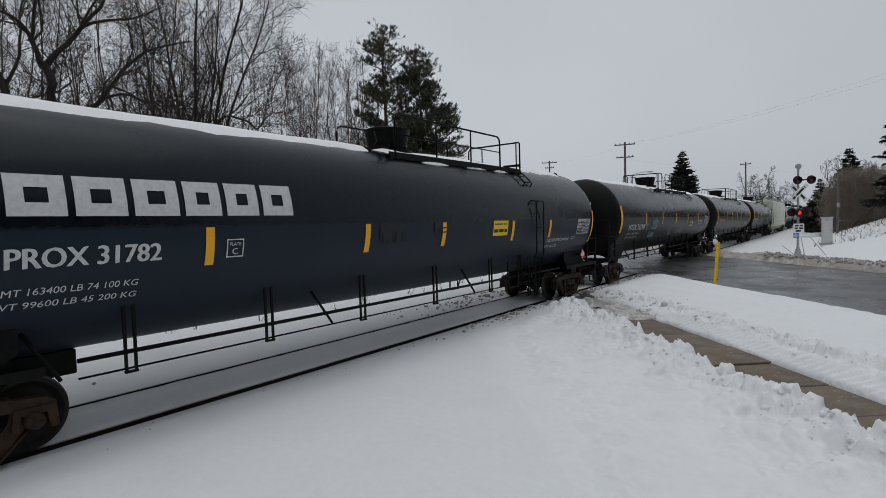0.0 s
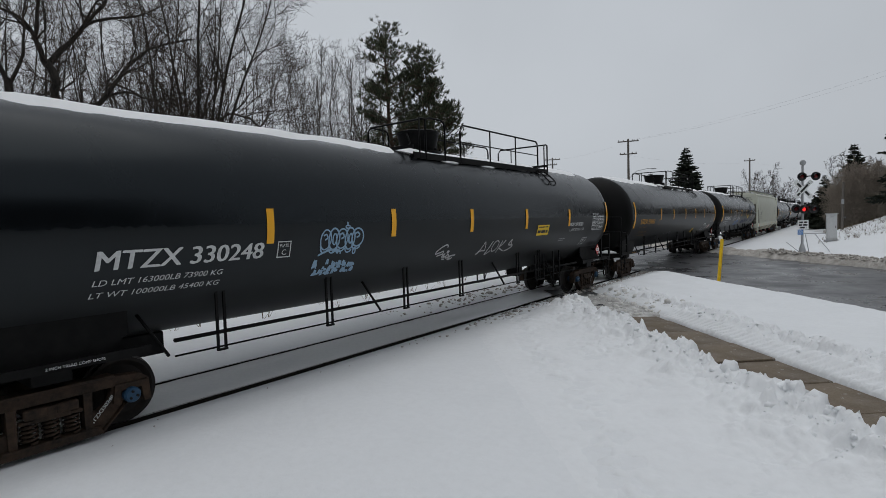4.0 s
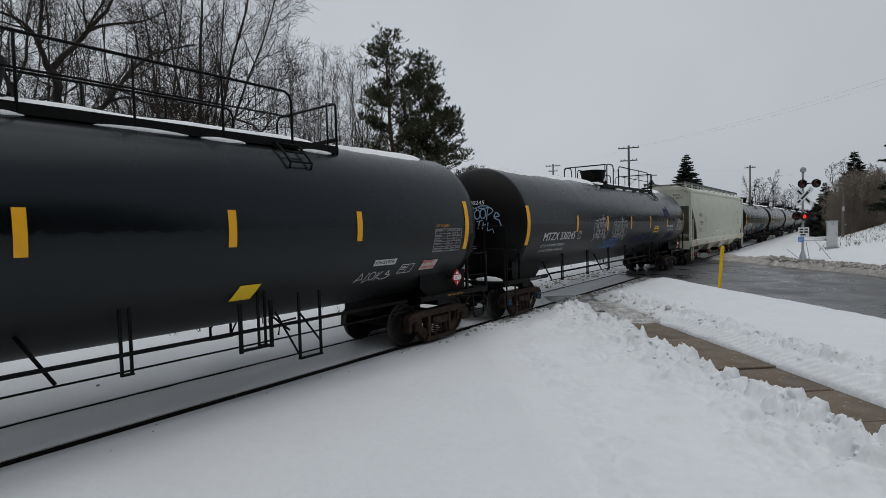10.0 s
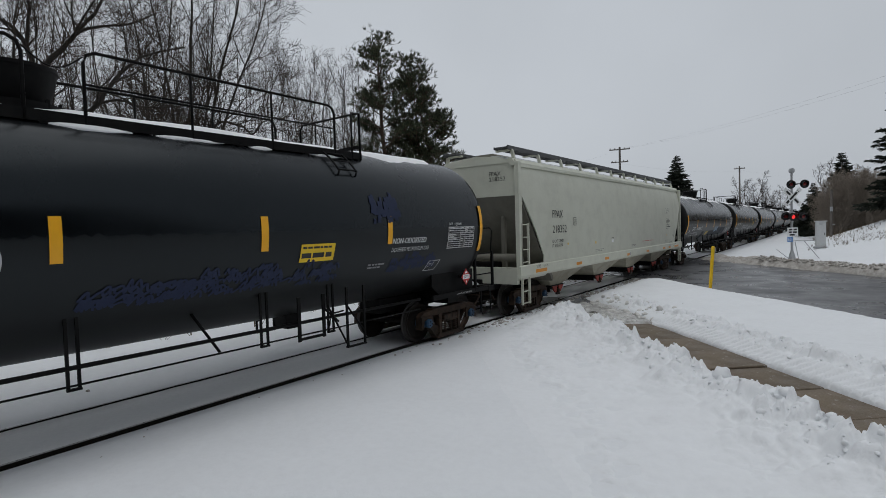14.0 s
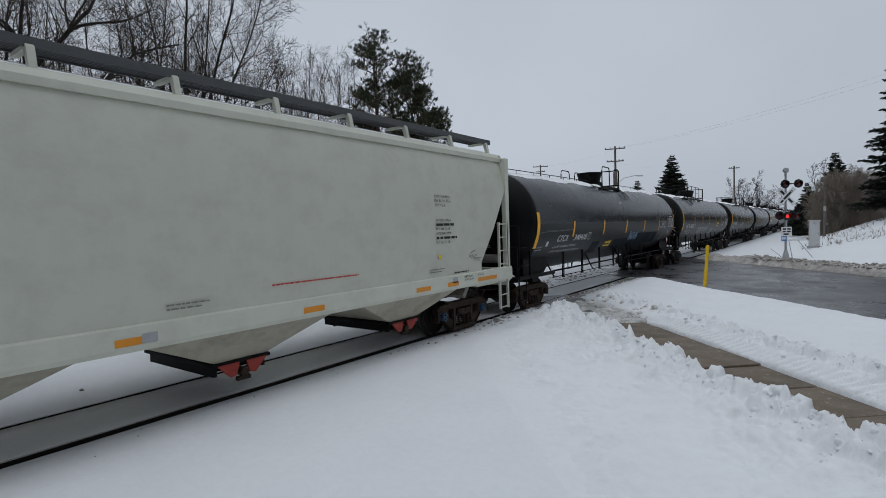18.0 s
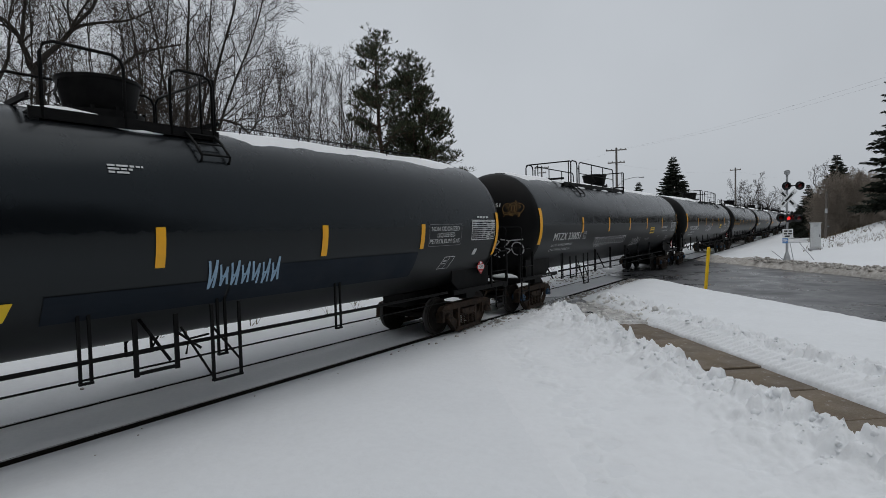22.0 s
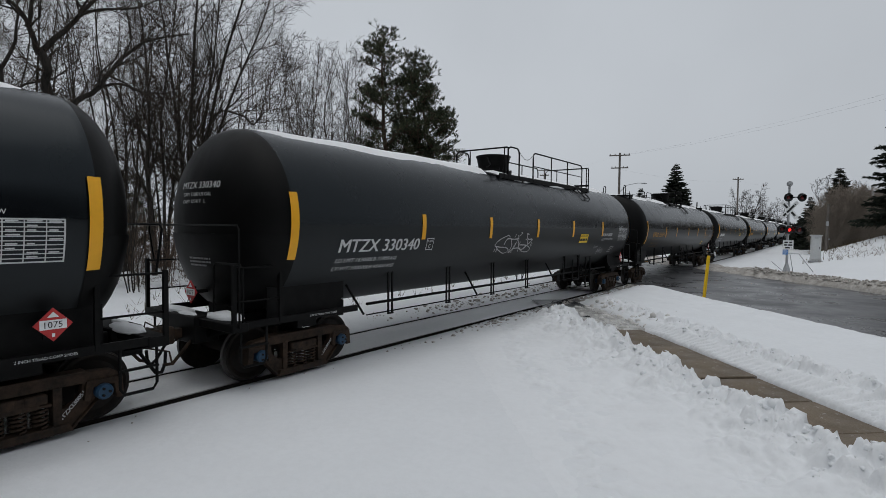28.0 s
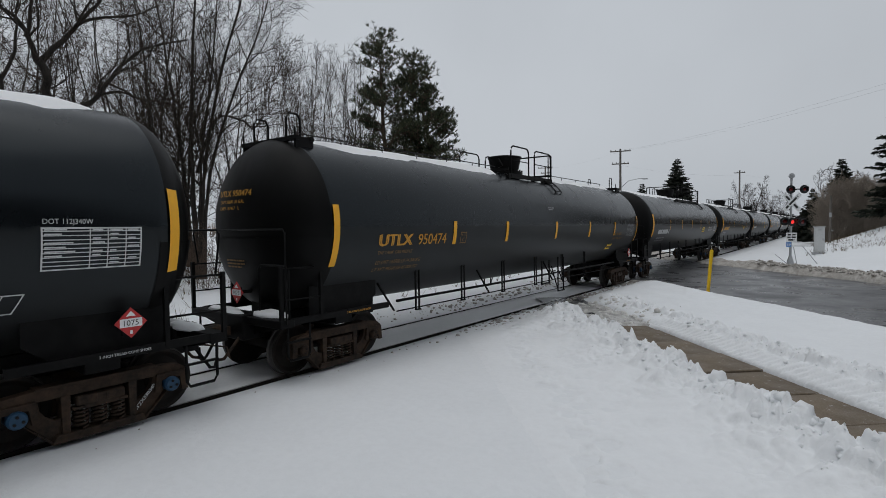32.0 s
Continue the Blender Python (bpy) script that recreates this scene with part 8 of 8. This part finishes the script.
def conifer(kind, seed, height, radius, bare=0.12, tufts=1.0):
    """A needle tree: trunk, whorled limbs and many small sprays."""
    rnd = random.Random(seed)
    limbs = [wander(rnd, Vector((0, 0, -0.3)), Vector((0, 0, 1)), height + 0.3, height * 0.018, 0.02, 12, 0.012 if kind == "spruce" else 0.05, 0.02)]
    trunk = limbs[0][0]
    verts, faces = [], []
    z = height * bare
    while z < height * 0.985:
        f = z / height
        i = min(11, int((z + 0.3) / (height + 0.3) * 12))
        p = trunk[i].lerp(trunk[i + 1], (z + 0.3) / (height + 0.3) * 12 - i)
        if kind == "spruce":
            reach = radius * ((1 - f) ** 0.85) * (0.9 + 0.1 / (1 + f))
            n, gap = 10, height * 0.024
        else:
            reach = radius * (1.0 if f < 0.62 else 0.12 + 0.88 * ((1 - f) / 0.38) ** 0.75)
            n, gap = 4, height * 0.030
        for k in range(n):
            if kind == "pine" and rnd.random() < 0.12:
                continue
            a = rnd.uniform(0, math.tau)
            r = reach * (rnd.uniform(0.72, 1.12) if kind == "spruce" else rnd.uniform(0.5, 1.3))
            rise = rnd.uniform(-0.30, -0.02) if kind == "spruce" else rnd.uniform(-0.15, 0.35) + 0.5 * f
            way = Vector((math.cos(a), math.sin(a), rise))
            pts, rad = wander(rnd, p, way, r, 0.012 + 0.014 * r, 0.008, 5, 0.06, 0.05 if kind == "pine" else 0.035)
            limbs.append((pts, rad))
            if kind == "spruce":
                m = max(3, int(r / 0.20 * tufts))
                for j in range(m):
                    t = (j + 0.7) / m
                    ii = min(4, int(t * 5))
                    q = pts[ii].lerp(pts[ii + 1], t * 5 - ii)
                    d = (pts[ii + 1] - pts[ii]).normalized()
                    sd = Vector((-d.y, d.x, 0)).normalized()
                    w = 0.55 * reach * (1 - t * 0.75) * 0.55 + 0.12
                    for sg in (1, -1):
                        needles(verts, faces, rnd, q, d * 0.55 + sd * sg * 0.8 + Vector((0, 0, -0.28)), w, 0.05 + 0.018 * w, 3, 0.20)
                    needles(verts, faces, rnd, q, d + Vector((0, 0, -0.12)), 0.30, 0.045, 2, 0.22)
            else:
                m = max(3, int(r / 0.30 * tufts))
                for j in range(m):
                    t = 0.45 + 0.55 * (j + 0.9) / m
                    t = min(0.999, t)
                    ii = min(4, int(t * 5))
                    q = pts[ii].lerp(pts[ii + 1], t * 5 - ii)
                    for _ in range(3):
                        off = Vector((rnd.gauss(0, 0.22), rnd.gauss(0, 0.22), rnd.gauss(0.10, 0.10)))
                        limbs.append(([q, q + off * 1.1], [0.012, 0.006]))
                        needles(verts, faces, rnd, q + off, Vector((off.x, off.y, off.z + 0.35)).normalized(), 0.32, 0.020, 9 if f > 0.5 else 5, 0.36)
        z += gap * rnd.uniform(0.8, 1.25)
    return limbs, (verts, faces)


def plant_conifer(key, x, y, turn, scale, label, bark_mat, leaf_mat, **how):
    if key not in TREES:
        limbs, leaves = conifer(**how)
        TREES[key] = (from_lists("trunk", *tubes_lists(limbs, 4), True), from_lists("crown", *leaves))
        TREES[key][0].materials.append(bark_mat)
        TREES[key][1].materials.append(leaf_mat)
    t = new("conifer")
    link("trunk", TREES[key][0], [], t)
    link("crown", TREES[key][1], [], t, "dark green needle sprays")
    t.matrix_basis = pose(x, y, ground_at(x, y), 0, 0, turn) @ Matrix.Diagonal((scale, scale, scale, 1))
    return tagged(t, label, "conifer tree", "needle trees")


plant_conifer("pine", *polar(42.1, 38.0), 0, 1.0, "tall pine with tufted dark green needles", PINE_BARK, NEEDLES, kind="pine", seed=41, height=16.3, radius=2.5, bare=0.10, tufts=1.5)
plant_conifer("pine2", *polar(39.5, 39.0), 60, 1.0, "tall pine crowded by its neighbours", PINE_BARK, NEEDLES, kind="pine", seed=43, height=15.1, radius=2.6, bare=0.10, tufts=1.5)
plant_conifer("pine3", *polar(37.3, 38.0), 20, 1.0, "pine with long low boughs", PINE_BARK, NEEDLES, kind="pine", seed=47, height=13.6, radius=2.2, bare=0.10, tufts=1.5)
for az, d, k, tn in ((70.2, 44, 0.55, 30), (68.0, 50, 0.62, 80), (74.0, 47, 0.60, 140), (65.8, 52, 0.5, 10)):
    plant_conifer("pine3", *polar(az, d), tn, k, "half-grown pine under the bare trees", PINE_BARK, NEEDLES)
plant_conifer("spruce", *polar(12.6, 80), 0, 1.10, "dark pointed spruce beyond the crossing", BARK, SPRUCE, kind="spruce", seed=51, height=10.8, radius=4.2, bare=0.06, tufts=2.0)
for az, d, k in ((15.7, 96, 0.90), (16.7, 99, 0.70), (25.0, 90, 1.0), (13.9, 110, 0.7)):
    plant_conifer("spruce", *polar(az, d), 40 * k * d, k, "small dark spruce in the distance", BARK, SPRUCE)
plant_conifer("bigspruce", *polar(-6.7, 58), 0, 1.0, "large drooping spruce beside the line", BARK, SPRUCE, kind="spruce", seed=53, height=19.5, radius=5.0, bare=0.05, tufts=1.7)
for az, d, k, tn in ((-0.66, 76, 0.90, 30), (1.3, 86, 0.66, 90), (2.1, 95, 0.45, 50)):
    plant_conifer("spruce", *polar(az, d), tn, k, "dark spruce among grey shrubs", BARK, SPRUCE)

THICKET = dict(seed=61, limbs=fan(61, 9, 6.6, 0.28, 0.045), counts=(12, 6, 4), reach=1.7, spread=(20, 55), first=0.08, fine=0.013, kink=0.18, lift=0.06)
BRAMBLE_BUSH = dict(seed=67, limbs=fan(67, 8, 6.0, 0.35, 0.03), counts=(9, 6), reach=1.5, spread=(25, 65), first=0.05, fine=0.012, kink=0.22, lift=0.04)


def plant_thicket(key, how, mat, x, y, turn, scale, label):
    if key not in TREES:
        heavy, thin = bare_tree(**how)
        TREES[key] = from_lists("stems", *tubes_lists(heavy + thin, 3), True)
        TREES[key].materials.append(mat)
    t = link("shrub", TREES[key], [])
    t.matrix_basis = pose(x, y, ground_at(x, y), 0, 0, turn) @ Matrix.Diagonal((scale, scale, scale, 1))
    tagged(t, label, "shrub", "shrubs along the line")


rnd_th = random.Random(5)
for k in range(26):
    az = rnd_th.uniform(-3.4, 0.5)
    plant_thicket("thicket", THICKET, BRUSH, *polar(az, rnd_th.uniform(66, 73)), rnd_th.uniform(0, 360), rnd_th.uniform(0.62, 0.92) + 0.07 * (0.5 - az) * (az > -2.4), "dense leafless grey-brown shrub in snow")
# Those out of view to the left are added to darken the heads' reflections.
for k in range(70):
    plant_thicket("bramble", BRAMBLE_BUSH, BRAMBLE, *polar(rnd_th.uniform(43, 128), rnd_th.uniform(36, 54)), rnd_th.uniform(0, 360), rnd_th.uniform(0.4, 0.75), "tangled leafless brown shrub under the trees")


for k in range(34):
    plant_thicket("bramble", BRAMBLE_BUSH, BRAMBLE, *polar(rnd_th.uniform(55, 84), rnd_th.uniform(24, 37)), rnd_th.uniform(0, 360), rnd_th.uniform(0.28, 0.52), "tangled leafless brown shrub under the trees")


def far_woods():
    """A low line of leafless woods where the land ends."""
    rnd = random.Random(91)
    verts, faces = [], []
    for _ in range(2600):
        az = rnd.uniform(-60, 110)
        d = rnd.uniform(230, 330)
        x, y = polar(az, d)
        if abs(x - TRACK) < 9:
            continue
        h = rnd.uniform(5, 11)
        w = rnd.uniform(0.5, 1.6)
        for _ in range(7):
            a = rnd.uniform(0, math.tau)
            r0, r1 = rnd.uniform(0, 0.4), rnd.uniform(0.3, 1.0) * w
            z0, z1 = rnd.uniform(-1, h * 0.4), rnd.uniform(h * 0.5, h)
            t = rnd.uniform(0.06, 0.16)
            o = len(verts)
            verts += [(x + r0 * math.cos(a) - t * math.sin(a), y + r0 * math.sin(a) + t * math.cos(a), z0), (x + r0 * math.cos(a) + t * math.sin(a), y + r0 * math.sin(a) - t * math.cos(a), z0), (x + r1 * math.cos(a), y + r1 * math.sin(a), z1)]
            faces.append((o, o + 1, o + 2))
    ob = link("far_woods", from_lists("far_woods", verts, faces), BRUSH)
    tagged(ob, "thin line of leafless woods in the distance", "woods", kind="stuff")


far_woods()


def unseen_belt():
    """Unseen dark spruces behind road, lawn and line, added to darken reflections."""
    rnd = random.Random(101)
    for lo, hi, count, near, far in ((-60, -126, 62, 31, 38), (-126, -146, 12, 30, 36), (125, 216, 40, 25, 31), (97, 127, 14, 34, 40)):
        for k in range(count):
            az = lo + (hi - lo) * (k + rnd.random()) / count
            x, y = polar(az, rnd.uniform(near, far))
            if ROAD0 - 2 < across(x, y) < ROAD1 + 3 or (hi < 0 and across(x, y) < ROAD1 + 3 and az > -126):
                continue
            plant_conifer("beltspruce", x, y, rnd.uniform(0, 360), rnd.uniform(1.6, 2.0), "unseen dark spruce added to darken reflections", BARK, SPRUCE, kind="spruce", seed=57, height=10.8, radius=4.2, bare=0.04, tufts=0.5)


unseen_belt()


def dry_stalks():
    """Brown stalks and fallen sticks that stick out of the snow beyond the crossing."""
    rnd = random.Random(19)
    verts, faces = [], []
    for _ in range(900):
        if rnd.random() < 0.6:
            x, y = rnd.uniform(-1.5, 9), rnd.uniform(45, 66)
        else:
            x, y = rnd.uniform(-26, -11.5), rnd.uniform(4, 40)
        z = ground_height(x, y)
        for _ in range(4):
            h, a, t = rnd.uniform(0.1, 0.45), rnd.uniform(0, 6.28), 0.012
            lean = rnd.uniform(0.05, 0.5)
            o = len(verts)
            verts += [(x - t * math.sin(a), y + t * math.cos(a), z - 0.05), (x + t * math.sin(a), y - t * math.cos(a), z - 0.05), (x + lean * math.cos(a), y + lean * math.sin(a), z + h)]
            faces.append((o, o + 1, o + 2))
    ob = link("dry_stalks", from_lists("dry_stalks", verts, faces), STRAW)
    tagged(ob, "dry brown stalks poking out of the snow", "stalks", kind="stuff")


dry_stalks()


def motions():
    """The train rolls by at an even speed, and its wheels turn with it."""
    end, n = 32.0, 270
    for car, c in CARS:
        walk(car, [(t, pose(TRACK, c - SPEED * t, 0)) for t in (0, 8, 16, 24, 32)])
        for truck in car.children:
            if truck.name.startswith("truck"):
                for ws in truck.children:
                    if ws.name.startswith("wheelset"):
                        p = ws.matrix_basis.translation.copy()
                        walk(ws, [(end * k / n, pose(*p, math.degrees(SPEED * end * k / n / WHEEL))) for k in range(n + 1)])


motions()
